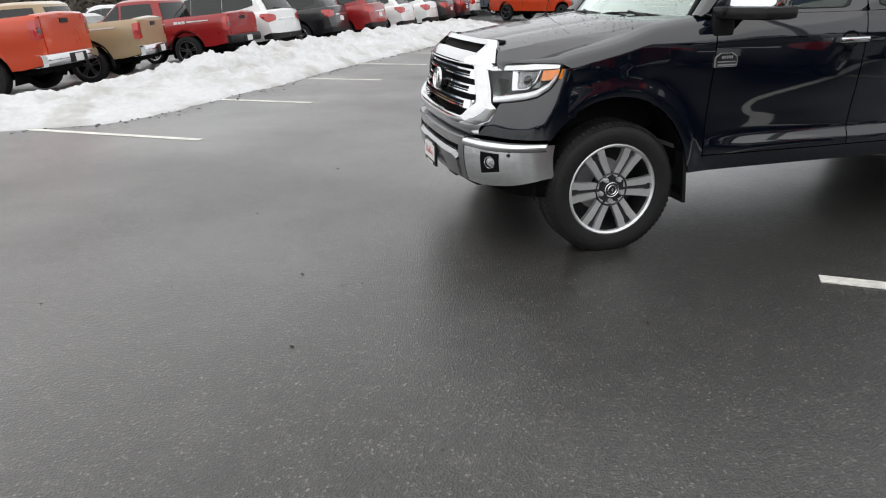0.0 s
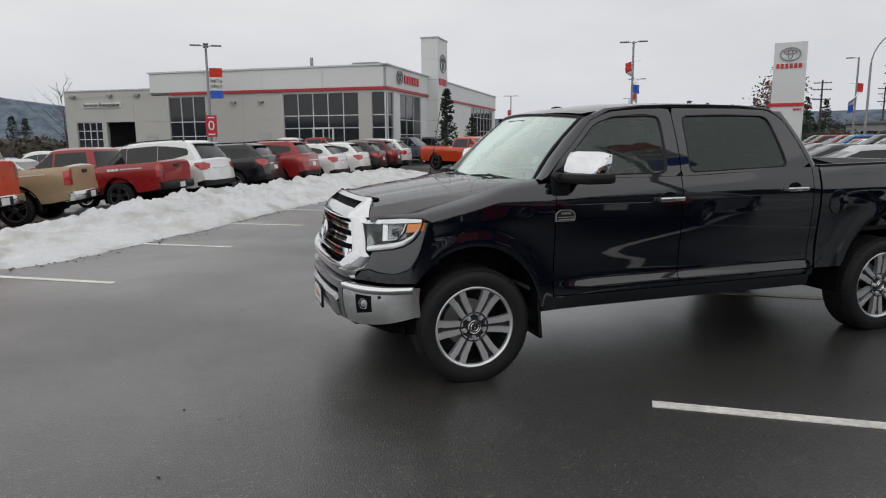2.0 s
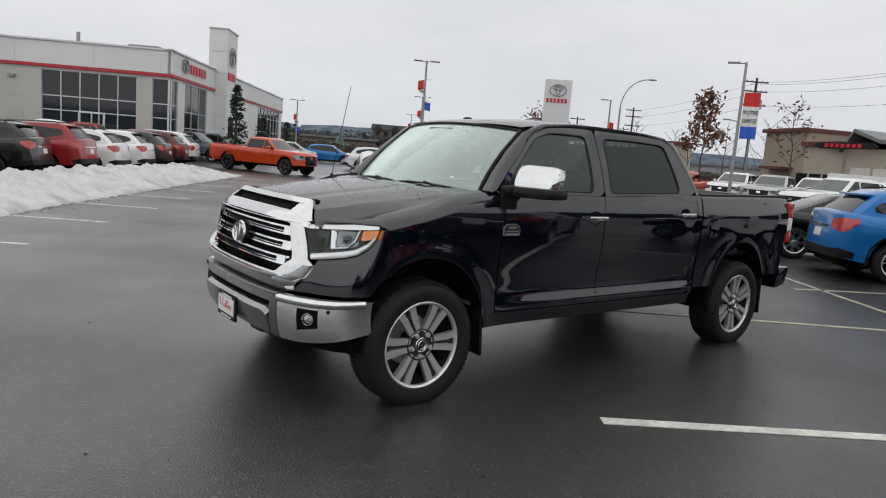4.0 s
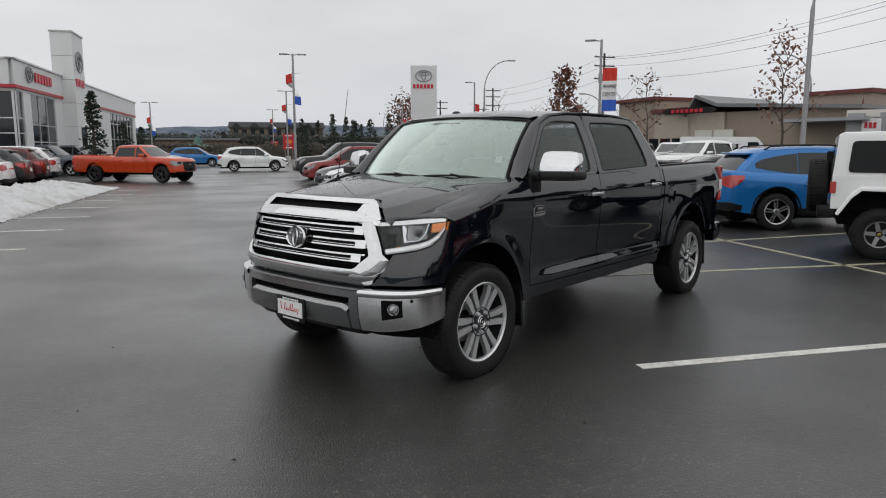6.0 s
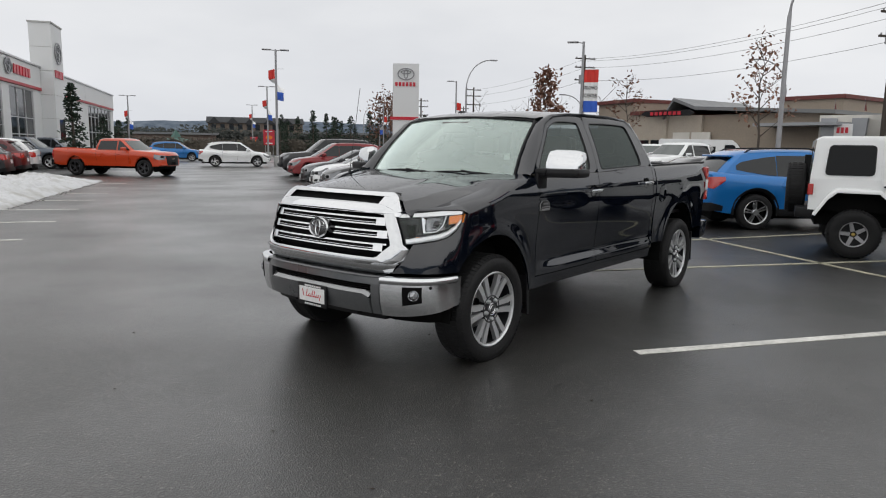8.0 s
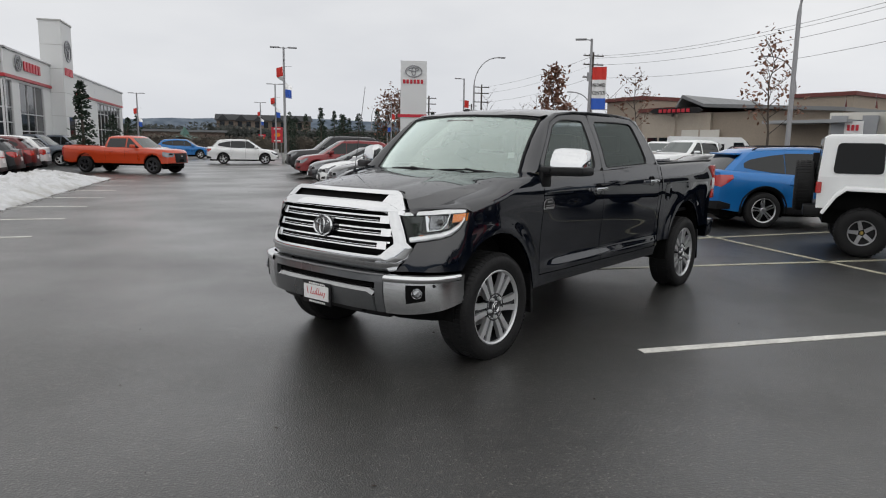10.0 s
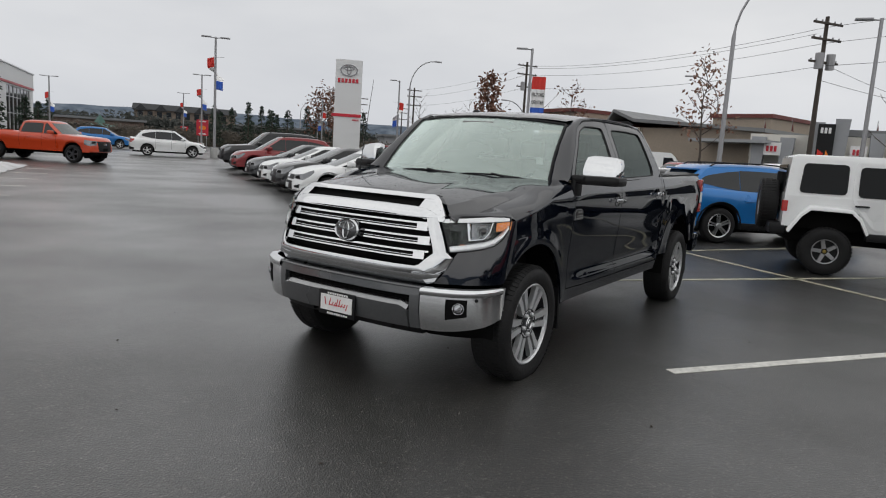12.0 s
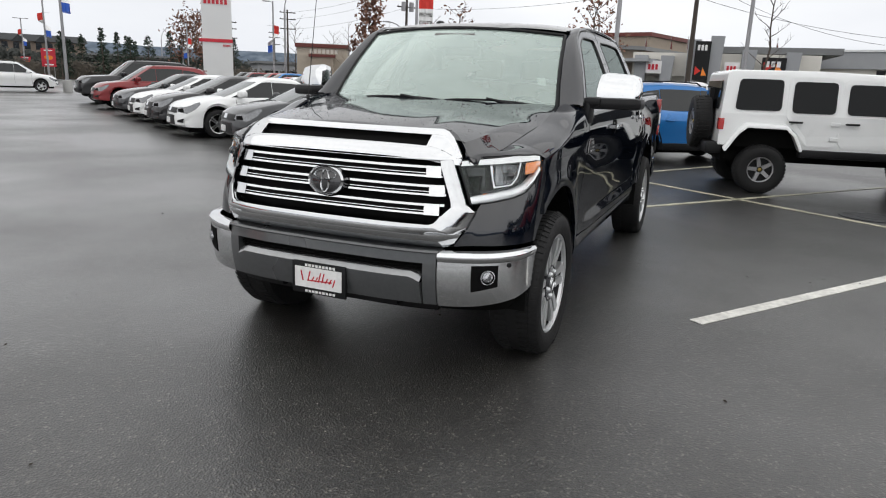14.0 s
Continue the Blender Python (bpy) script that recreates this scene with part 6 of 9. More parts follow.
tube(bm, [(3.7, -0.78, 0.40), (3.7, 0.78, 0.40)], 0.06, 10)
tube(bm, [(1.2, 0.45, 0.36), (4.3, 0.62, 0.38)], 0.035, 8)
part("axle", bm, M["dark"], hero)

# ---- front end ----
def loop_front(bm, loops):
    """Rings on the front between closed loops of (y, z, off)."""
    vs = [[bm.verts.new(nose(*p)) for p in lp] for lp in loops]
    n = len(vs[0])
    for a, b in zip(vs, vs[1:]):
        for i in range(n):
            bm.faces.new((a[i], a[(i + 1) % n], b[(i + 1) % n], b[i]))
    return vs


def front_grid(bm, y0, y1, low, high, ny, nz, off, depth=0.03):
    """A curved plate on the front between two heights, its rim turned back."""
    cols = []
    for i in range(ny + 1):
        y = y0 + (y1 - y0) * i / ny
        a, b = low(y), high(y)
        zs = [a + (b - a) * j / nz for j in range(nz + 1)]
        cols.append([nose(y, a, off - depth)] + [nose(y, z, off) for z in zs] + [nose(y, b, off - depth)])
    cols = [[p + Vector((depth, 0, 0)) for p in cols[0]]] + cols + [[p + Vector((depth, 0, 0)) for p in cols[-1]]]
    sheet(bm, cols, y0 > y1)


# chrome lip over the grille, with the intake slot
bm = bmesh.new()
front_grid(bm, -0.675, 0.675, lip_low, lambda y: lip_low(y) + (lip_top(y) - lip_low(y)) * 0.44, 40, 4, 0.012)
front_grid(bm, -0.675, 0.675, lambda y: lip_low(y) + (lip_top(y) - lip_low(y)) * 0.80, lip_top, 40, 3, 0.012, 0.018)
for s in (-1, 1):
    front_grid(bm, s * 0.50, s * 0.675, lambda y: lip_low(y) + (lip_top(y) - lip_low(y)) * 0.43, lambda y: lip_low(y) + (lip_top(y) - lip_low(y)) * 0.82, 8, 3, 0.012)
lip = part("grille_lip", bm, M["chrome"], hero, "chrome hood lip with a dark intake slot", smooth=45)
bm = bmesh.new()
front_grid(bm, -0.56, 0.56, lambda y: lip_low(y) + 0.03, lambda y: lip_top(y) - 0.005, 30, 2, -0.035)
part("intake_mesh", bm, M["dark"], lip)

FRAME_OUT = [(-0.645, 1.130), (-0.704, 0.925), (-0.748, 0.888), (-0.705, 0.806), (-0.670, 0.784), (0.670, 0.784), (0.705, 0.806), (0.748, 0.888), (0.704, 0.925), (0.645, 1.130)]
FRAME_IN = [(-0.592, 1.125), (-0.642, 0.945), (-0.642, 0.918), (-0.575, 0.848), (-0.55, 0.840), (0.55, 0.840), (0.575, 0.848), (0.642, 0.918), (0.642, 0.945), (0.592, 1.125)]


def spread(poly, per=8):
    out = []
    for i, p in enumerate(poly):
        q = poly[(i + 1) % len(poly)]
        out += [(p[0] + (q[0] - p[0]) * k / per, p[1] + (q[1] - p[1]) * k / per) for k in range(per)]
    return out


fo, fi = spread(FRAME_OUT, 10), spread(FRAME_IN, 10)
bm = bmesh.new()
blend = [[(a[0] + (b[0] - a[0]) * f, a[1] + (b[1] - a[1]) * f) for a, b in zip(fo, fi)] for f in (0, 0.08, 0.5, 0.92, 1.0)]
loop_front(bm, [[(y, z, o) for y, z in lp] for lp, o in zip([blend[0]] + blend + [blend[4]], (-0.05, 0.0, 0.022, 0.034, 0.026, 0.006, -0.07))])
grille = part("grille_frame", bm, M["satin_chrome"], hero, "broad chrome grille surround", smooth=50)
bm = bmesh.new()
front_grid(bm, -0.64, 0.64, lambda y: 0.80, lambda y: 1.15, 24, 6, -0.075, 0.01)
part("grille_mesh", bm, M["dark"], grille)


def grille_w(z):
    return lerp_table([(0.84, 0.540), (0.918, 0.622), (0.945, 0.632), (1.125, 0.590)], z) - 0.008


# three paired chrome bars with end blocks
for z0, z1 in ((1.046, 1.097), (0.962, 1.011), (0.876, 0.926)):
    bm = bmesh.new()
    for za, zb in ((z0, z0 + 0.009), (z0 + 0.017, z0 + 0.020), (z1 - 0.011, z1)):
        w = grille_w((za + zb) / 2)
        front_grid(bm, -w, w, lambda y: za, lambda y: zb, 30, 2, -0.006, 0.006)
    for s in (-1, 1):
        w = grille_w((z0 + z1) / 2)
        front_grid(bm, s * (w - 0.072), s * w, lambda y: z0 - 0.001, lambda y: z1 + 0.001, 6, 3, -0.003, 0.04)
    part("grille_bar", bm, M["chrome"], grille, smooth=40)
    bm = bmesh.new()
    w = grille_w((z0 + z1) / 2) - 0.08
    front_grid(bm, -w, w, lambda y: z0 + 0.021, lambda y: z1 - 0.012, 24, 2, -0.022, 0.03)
    part("grille_slat", bm, M["dark"], grille)
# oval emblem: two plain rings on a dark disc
bm = bmesh.new()
EM = Matrix.Translation((-0.832, 0.0, 0.996)) @ Matrix.Rotation(radians(-90), 4, "Z") @ Matrix.Rotation(radians(-8), 4, "X")


def oval(bm, rx, rz, cx, cz, t, d0, d1, n=40):
    inner = [(EM @ Vector((cx + (rx - t) * math.cos(6.2832 * k / n), d0, cz + (rz - t) * math.sin(6.2832 * k / n)))) for k in range(n)]
    outer = [(EM @ Vector((cx + rx * math.cos(6.2832 * k / n), d0, cz + rz * math.sin(6.2832 * k / n)))) for k in range(n)]
    crest = [(EM @ Vector((cx + (rx - t / 2) * math.cos(6.2832 * k / n), d1, cz + (rz - t / 2) * math.sin(6.2832 * k / n)))) for k in range(n)]
    vs = [[bm.verts.new(p) for p in lp] for lp in (outer, crest, inner)]
    for a, b in zip(vs, vs[1:]):
        for i in range(n):
            bm.faces.new((a[i], b[i], b[(i + 1) % n], a[(i + 1) % n]))


oval(bm, 0.101, 0.074, 0, 0, 0.015, 0.0, -0.012)
oval(bm, 0.066, 0.026, 0, 0.026, 0.009, -0.006, -0.013)
oval(bm, 0.027, 0.058, 0, -0.003, 0.009, -0.007, -0.014)
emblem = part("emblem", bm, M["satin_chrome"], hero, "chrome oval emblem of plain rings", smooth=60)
bm = bmesh.new()
lathe(bm, [(0.0, -0.006), (0.080, -0.004), (0.092, 0.004), (0.092, 0.05)], sides=36, m=EM @ Matrix.Diagonal((1.05, 1, 0.76, 1)))
part("emblem_disc", bm, M["emblem_black"], emblem, smooth=40)

# lower chrome-and-grey face between grille and bumper
bm = bmesh.new()
sheet(bm, [[nose((-1 + k / 16) * lerp_table([(0.722, 0.650), (0.752, 0.663), (0.79, 0.690)], z), z, o) for z, o in ((0.722, -0.040), (0.728, -0.022), (0.752, -0.002), (0.780, 0.016), (0.790, 0.018), (0.792, -0.03))] for k in range(33)])
part("fascia", bm, M["satin_chrome"], hero, smooth=40)

for s in (-1, 1):
    # painted corner between lamp and bumper
    bm = bmesh.new()
    front_grid(bm, s * 0.660, s * 1.275, lambda y: max(0.728, arch_z(-0.86 + smooth_table(PLAN_X, abs(y)), 0.0)), lambda y: lerp_table([(0.660, 0.736), (0.70, 0.800), (0.745, 0.890), (0.765, 0.926), (0.83, 0.934), (0.93, 0.951), (0.99, 0.970), (1.05, 1.010), (1.10, 1.064), (1.115, 1.115), (1.16, 1.125), (1.275, 1.125)], abs(y)), 40, 8, -0.006, 0.03)
    part("front_corner", bm, HP, hero, smooth=40)
    # body strip between the lamp's upper edge and the hood
    bm = bmesh.new()
    cols = []
    for k in range(17):
        a = 0.64 + 0.60 * k / 16
        zt = lerp_table([(0.64, 1.122), (0.75, 1.142), (0.93, 1.154), (1.05, 1.156), (1.11, 1.142), (1.24, 1.125)], a)
        p0 = nose(s * a, zt, 0.002)
        x = -0.615 + 0.325 * k / 16
        p1 = Vector((x, s * (smooth_table(HOOD_Y, x) + 0.005), smooth_table(HOOD_E, x)))
        ft = fender_top(-0.30)
        wing = [Vector((-0.30, s * side_y(-0.30, 1.13), 1.13))] + [Vector((-0.30, s * ft[i][1], ft[i][2])) for i in range(5)]
        b = ease(0.45, 1.0, k / 16)
        cols.append([(p0 + (p1 - p0) * f + Vector((0, 0, 0.016 * math.sin(3.14 * f)))).lerp(wp, b) for f, wp in zip((0, 0.2, 0.4, 0.6, 0.8, 1.0), wing)] + [p1 - Vector((0, 0, 0.03))])
    sheet(bm, cols, s < 0)
    part("lamp_brow", bm, HP, hero, smooth=50)
    # head lamp
    OUT = [(0.654, 1.124), (0.75, 1.138), (0.93, 1.151), (1.04, 1.155), (1.095, 1.148), (1.112, 1.115), (1.103, 1.066), (1.05, 1.008), (0.99, 0.968), (0.93, 0.949), (0.83, 0.932), (0.716, 0.918)]
    o = outline(OUT, 72)
    c = sum(o, Vector((0, 0))) / 72
    bm = bmesh.new()
    loop_front(bm, [[(s * (c + (q - c) * f).x, (c + (q - c) * f).y, off) for q in o] for f, off in ((1.0, -0.06), (1.0, 0.004), (0.97, 0.010), (0.945, 0.004), (0.93, -0.04))])
    lampob = part("head_lamp", bm, M["black_trim"], hero, "head lamp with chrome light pipe and amber corner", smooth=40)
    bm = bmesh.new()
    vs = loop_front(bm, [[(s * (c + (q - c) * f).x, (c + (q - c) * f).y, off) for q in o] for f, off in ((0.96, -0.040), (0.5, -0.050))])
    bm.faces.new(vs[-1])
    part("lamp_housing", bm, M["lamp_dark"], lampob)
    # amber corner with its ribs
    bm = bmesh.new()
    front_grid(bm, s * 0.985, s * 1.098, lambda y: 1.058 + 0.10 * (abs(y) - 0.985), lambda y: 1.112 + 0.09 * (abs(y) - 0.985), 8, 2, 0.004)
    for k in range(2):
        front_grid(bm, s * 0.995, s * 1.085, lambda y: 1.070 + 0.022 * k + 0.1 * (abs(y) - 0.985), lambda y: 1.078 + 0.022 * k + 0.1 * (abs(y) - 0.985), 4, 1, 0.007, 0.004)
    part("amber_lens", bm, M["lamp_amber"], lampob, "amber corner lens")
    # chrome brow along the top
    bm = bmesh.new()
    front_grid(bm, s * 0.672, s * 1.085, lambda y: lerp_table([(0.672, 1.098), (0.93, 1.116), (1.085, 1.126)], abs(y)), lambda y: lerp_table([(0.672, 1.120), (0.93, 1.146), (1.085, 1.145)], abs(y)), 16, 2, 0.004, 0.02)
    part("chrome_brow", bm, M["chrome"], lampob, smooth=40)
    # daytime lamp strip along the foot, turned up at the corner
    bm = bmesh.new()
    lo = [(0.726, 0.922), (0.83, 0.939), (0.925, 0.955), (0.985, 0.974), (1.044, 1.014), (1.092, 1.066)]
    cols = [[nose(s * y, z, 0.004) for y, z in lo], [nose(s * (y - 0.002), z + 0.015, 0.014) for y, z in lo], [nose(s * (y - 0.010), z + 0.033, 0.006) for y, z in lo], [nose(s * (y - 0.012), z + 0.035, -0.03) for y, z in lo]]
    sheet(bm, cols, s > 0)
    part("light_pipe", bm, M["pipe"], lampob, "white curved daytime lamp strip", smooth=60)
    # two chambers: a dark one, and one with a bright rim round the lamp
    bm = bmesh.new()
    rim = outline([(0.800, 1.104), (0.90, 1.112), (0.970, 1.116), (0.955, 1.050), (0.915, 1.006), (0.820, 0.995)], 48)
    rc = sum(rim, Vector((0, 0))) / 48
    loop_front(bm, [[(s * (rc + (q - rc) * f).x, (rc + (q - rc) * f).y, off) for q in rim] for f, off in ((1.0, -0.030), (0.98, -0.008), (0.90, -0.010), (0.84, -0.036))])
    part("light_guide", bm, M["lamp_lens"], lampob, smooth=40)
    bm = bmesh.new()
    front_grid(bm, s * 0.822, s * 0.950, lambda y: 1.004 + 0.25 * max(0.0, abs(y) - 0.90), lambda y: 1.100, 6, 4, -0.037, 0.01)
    for k in range(4):
        front_grid(bm, s * (0.848 + 0.004 * k), s * (0.928 - 0.003 * (3 - k)), lambda y: 1.018 + 0.021 * k, lambda y: 1.029 + 0.021 * k, 5, 1, -0.028, 0.012)
    part("reflector", bm, M["lamp_bowl"], lampob, smooth=40)
    bm = bmesh.new()
    lathe(bm, [(0.0, -0.030), (0.014, -0.026), (0.024, -0.012), (0.026, 0.01)], sides=20, m=Matrix.Translation(nose(s * 0.905, 1.055, -0.012)) @ Matrix.Rotation(radians(-90 - s * 35), 4, "Z"))
    part("projector_lens", bm, M["emblem_black"], lampob, smooth=40)
    bm = bmesh.new()
    front_grid(bm, s * 0.705, s * 0.770, lambda y: 1.000, lambda y: 1.085, 5, 3, -0.030, 0.01)
    front_grid(bm, s * 0.755, s * 0.900, lambda y: 0.966 + 0.15 * (abs(y) - 0.755), lambda y: 0.974 + 0.15 * (abs(y) - 0.755), 6, 1, -0.024, 0.01)
    part("turn_lamp", bm, M["gunmetal"], lampob)
    # amber lens mirrored in the dark chamber, painted as a small patch
    bm = bmesh.new()
    front_grid(bm, s * 0.765, s * 0.800, lambda y: 0.956, lambda y: 0.970, 4, 1, -0.022, 0.01)
    part("amber_reflection", bm, M["lamp_amber"], lampob, "painted reflection of the amber lens")
    bm = bmesh.new()
    vs = loop_front(bm, [[(s * (c + (q - c) * f).x, (c + (q - c) * f).y, off) for q in o] for f, off in ((0.95, 0.006), (0.80, 0.012), (0.45, 0.014))])
    bm.faces.new(vs[-1])
    cover = part("lens_cover", bm, M["lamp_cover"], lampob, "clear lamp cover", smooth=60)
    cover.visible_shadow = False
    # chrome bumper end
    bm = bmesh.new()
    front_grid(bm, s * 0.605, s * 1.165, lambda y: 0.440 + 0.07 * max(0, (abs(y) - 0.7) / 0.5) ** 1.5, lambda y: 0.700, 26, 8, 0.0, 0.04)
    end = part("bumper_end", bm, M["satin_chrome"], hero, "chrome bumper end with fog lamp", smooth=40)
    bm = bmesh.new()
    cols = []
    for k in range(21):
        y = s * (0.607 + 0.557 * k / 20)
        cols.append([nose(y, 0.662, 0.001), nose(y, 0.682, 0.020), nose(y, 0.702, 0.018), nose(y, 0.712, 0.0), nose(y, 0.712, -0.05)])
    sheet(bm, cols, s > 0)
    part("bumper_edge", bm, M["chrome"], end, smooth=60)
    bm = bmesh.new()
    front_grid(bm, s * 0.765, s * 0.893, lambda y: 0.520 + 0.19 * (abs(y) - 0.765), lambda y: 0.650, 6, 4, 0.003, 0.02)
    fog = part("fog_bezel", bm, M["dark"], end, "black fog lamp recess")
    bm = bmesh.new()
    fc = nose(s * 0.845, 0.596, 0.008)
    FM = Matrix.Translation(fc) @ Matrix.Rotation(radians(-90 - s * 37), 4, "Z")
    lathe(bm, [(0.0, -0.008), (0.018, -0.007), (0.026, -0.002), (0.029, 0.015)], sides=20, m=FM)
    lathe(bm, [(0.036, -0.006), (0.031, -0.006)], sides=20, m=FM)
    part("fog_lamp", bm, M["lamp_bowl"], end, smooth=40)
    bm = bmesh.new()
    lathe(bm, [(0.0, -0.004), (0.011, -0.003), (0.012, 0.01)], sides=14, m=Matrix.Translation(nose(s * 0.947, 0.646, 0.002)) @ Matrix.Rotation(radians(-90 - s * 50), 4, "Z"))
    part("parking_sensor", bm, M["black_trim"], end)
# grey middle of the bumper, with its slot and step
bm = bmesh.new()
front_grid(bm, -0.600, 0.600, lambda y: 0.652, lambda y: 0.700, 30, 3, 0.004, 0.05)
for s in (-1, 1):
    front_grid(bm, s * 0.538, s * 0.600, lambda y: 0.445, lambda y: 0.656, 4, 5, 0.004, 0.05)
mid = part("bumper_middle", bm, M["grey_bumper"], hero, "satin grey bumper middle with a wide slot", smooth=40)
bm = bmesh.new()
front_grid(bm, -0.540, 0.540, lambda y: 0.435, lambda y: 0.656, 30, 2, -0.04, 0.01)
for k in range(3):
    front_grid(bm, -0.530, 0.530, lambda y: 0.612 + 0.013 * k, lambda y: 0.616 + 0.013 * k, 24, 1, -0.025, 0.012)
part("bumper_slot", bm, M["dark"], mid)
# lower plate, its upper edge a broad bevel that falls at either end
bm = bmesh.new()
cols, bevel = [], []
for k in range(41):
    y = -0.530 + 1.060 * k / 40
    fall = 0.022 * max(0.0, (abs(y) - 0.485) / 0.045)
    cols.append([nose(y, 0.445, -0.03), nose(y, 0.448, 0.010), nose(y, 0.520, 0.016), nose(y, 0.580 - fall, 0.018)])
    bevel.append([nose(y, 0.580 - fall, 0.018), nose(y, 0.585 - fall, 0.019), nose(y, 0.607 - fall, -0.008), nose(y, 0.607 - fall, -0.05)])
sheet(bm, [[q + Vector((0.05, 0, 0)) for q in cols[0]]] + cols + [[q + Vector((0.05, 0, 0)) for q in cols[-1]]], False)
plate_low = part("bumper_plate", bm, M["grey_bumper"], mid, "grey plate with sky light painted on its bevelled edge", smooth=30)
# lighter copy of the bumper grey: the sky's light on the bevel is painted
bm = bmesh.new()
sheet(bm, bevel, False)
part("bevel_edge", bm, M["sky_lit_grey"], plate_low, smooth=20)
bm = bmesh.new()
cols = []
for k in range(31):
    y = -0.61 + 1.22 * k / 30
    cols.append([nose(y, 0.698, 0.004), nose(y, 0.705, 0.014), nose(y, 0.715, 0.010), nose(y, 0.717, -0.06)])
sheet(bm, cols, True)
part("bumper_top", bm, M["grey_bumper"], mid, smooth=60)
bm = bmesh.new()
front_grid(bm, -0.58, 0.58, lambda y: 0.395, lambda y: 0.45, 24, 2, -0.05, 0.04)
for y in (-0.33, 0.33):
    front_grid(bm, y - 0.07, y + 0.07, lambda q: 0.42, lambda q: 0.445, 4, 1, 0.0, 0.04)
part("air_dam", bm, M["black_trim"], hero, "black lower air dam")
for s in (-1, 1):
    bm = bmesh.new()
    sheet(bm, [[nose(s * a, z, -0.05) + Vector((dx, 0, 0)) for z, dx in ((0.53, 0.0), (0.46, 0.0), (0.41, 0.03), (0.37, 0.10))] for a in (0.56, 0.70, 0.82, 0.92, 1.0, 1.08, 1.14)], s < 0)
    part("splash_guard", bm, M["dark"], hero, "black splash guard under the bumper", smooth=50)
# dealer plate
bm = bmesh.new()
box(bm, -0.902, -0.885, -0.155, 0.155, 0.425, 0.588, bevel=0.004)
plate = part("plate_holder", bm, M["black_trim"], hero, "black frame with a white dealer plate", smooth=40)
bm = bmesh.new()
box(bm, -0.906, -0.900, -0.135, 0.135, 0.458, 0.562)
part("plate_face", bm, M["paper"], plate, "white dealer plate")
for k, (y0, h) in enumerate(((0.090, 0.052), (0.062, 0.052), (0.040, 0.026), (0.018, 0.026), (0.000, 0.050), (-0.020, 0.050), (-0.040, 0.026), (-0.062, 0.026), (-0.082, 0.040))):
    lean = -0.012 if k == 0 else 0.014
    zb = 0.478 if k == 8 else 0.492
    bm = bmesh.new()
    slab(bm, [(-0.9075, y0, zb), (-0.9075, y0 - 0.007, zb), (-0.9075, y0 - 0.007 - lean, zb + h), (-0.9075, y0 - lean, zb + h)], (0.001, 0, 0))
    part("script_bar", bm, M["plate_red"], plate)
bm = bmesh.new()
slab(bm, [(-0.9078, 0.055, 0.494), (-0.9078, -0.080, 0.498), (-0.9078, -0.080, 0.503), (-0.9078, 0.055, 0.499)], (0.001, 0, 0))
part("script_bar", bm, M["plate_red"], plate)
for k in range(9):
    for z0, z1 in ((0.434, 0.446), (0.567, 0.580)):
        bm = bmesh.new()
        box(bm, -0.9075, -0.906, 0.06 - 0.020 * k, 0.074 - 0.020 * k, z0, z1)
        part("letter_bar", bm, M["paper"], plate)

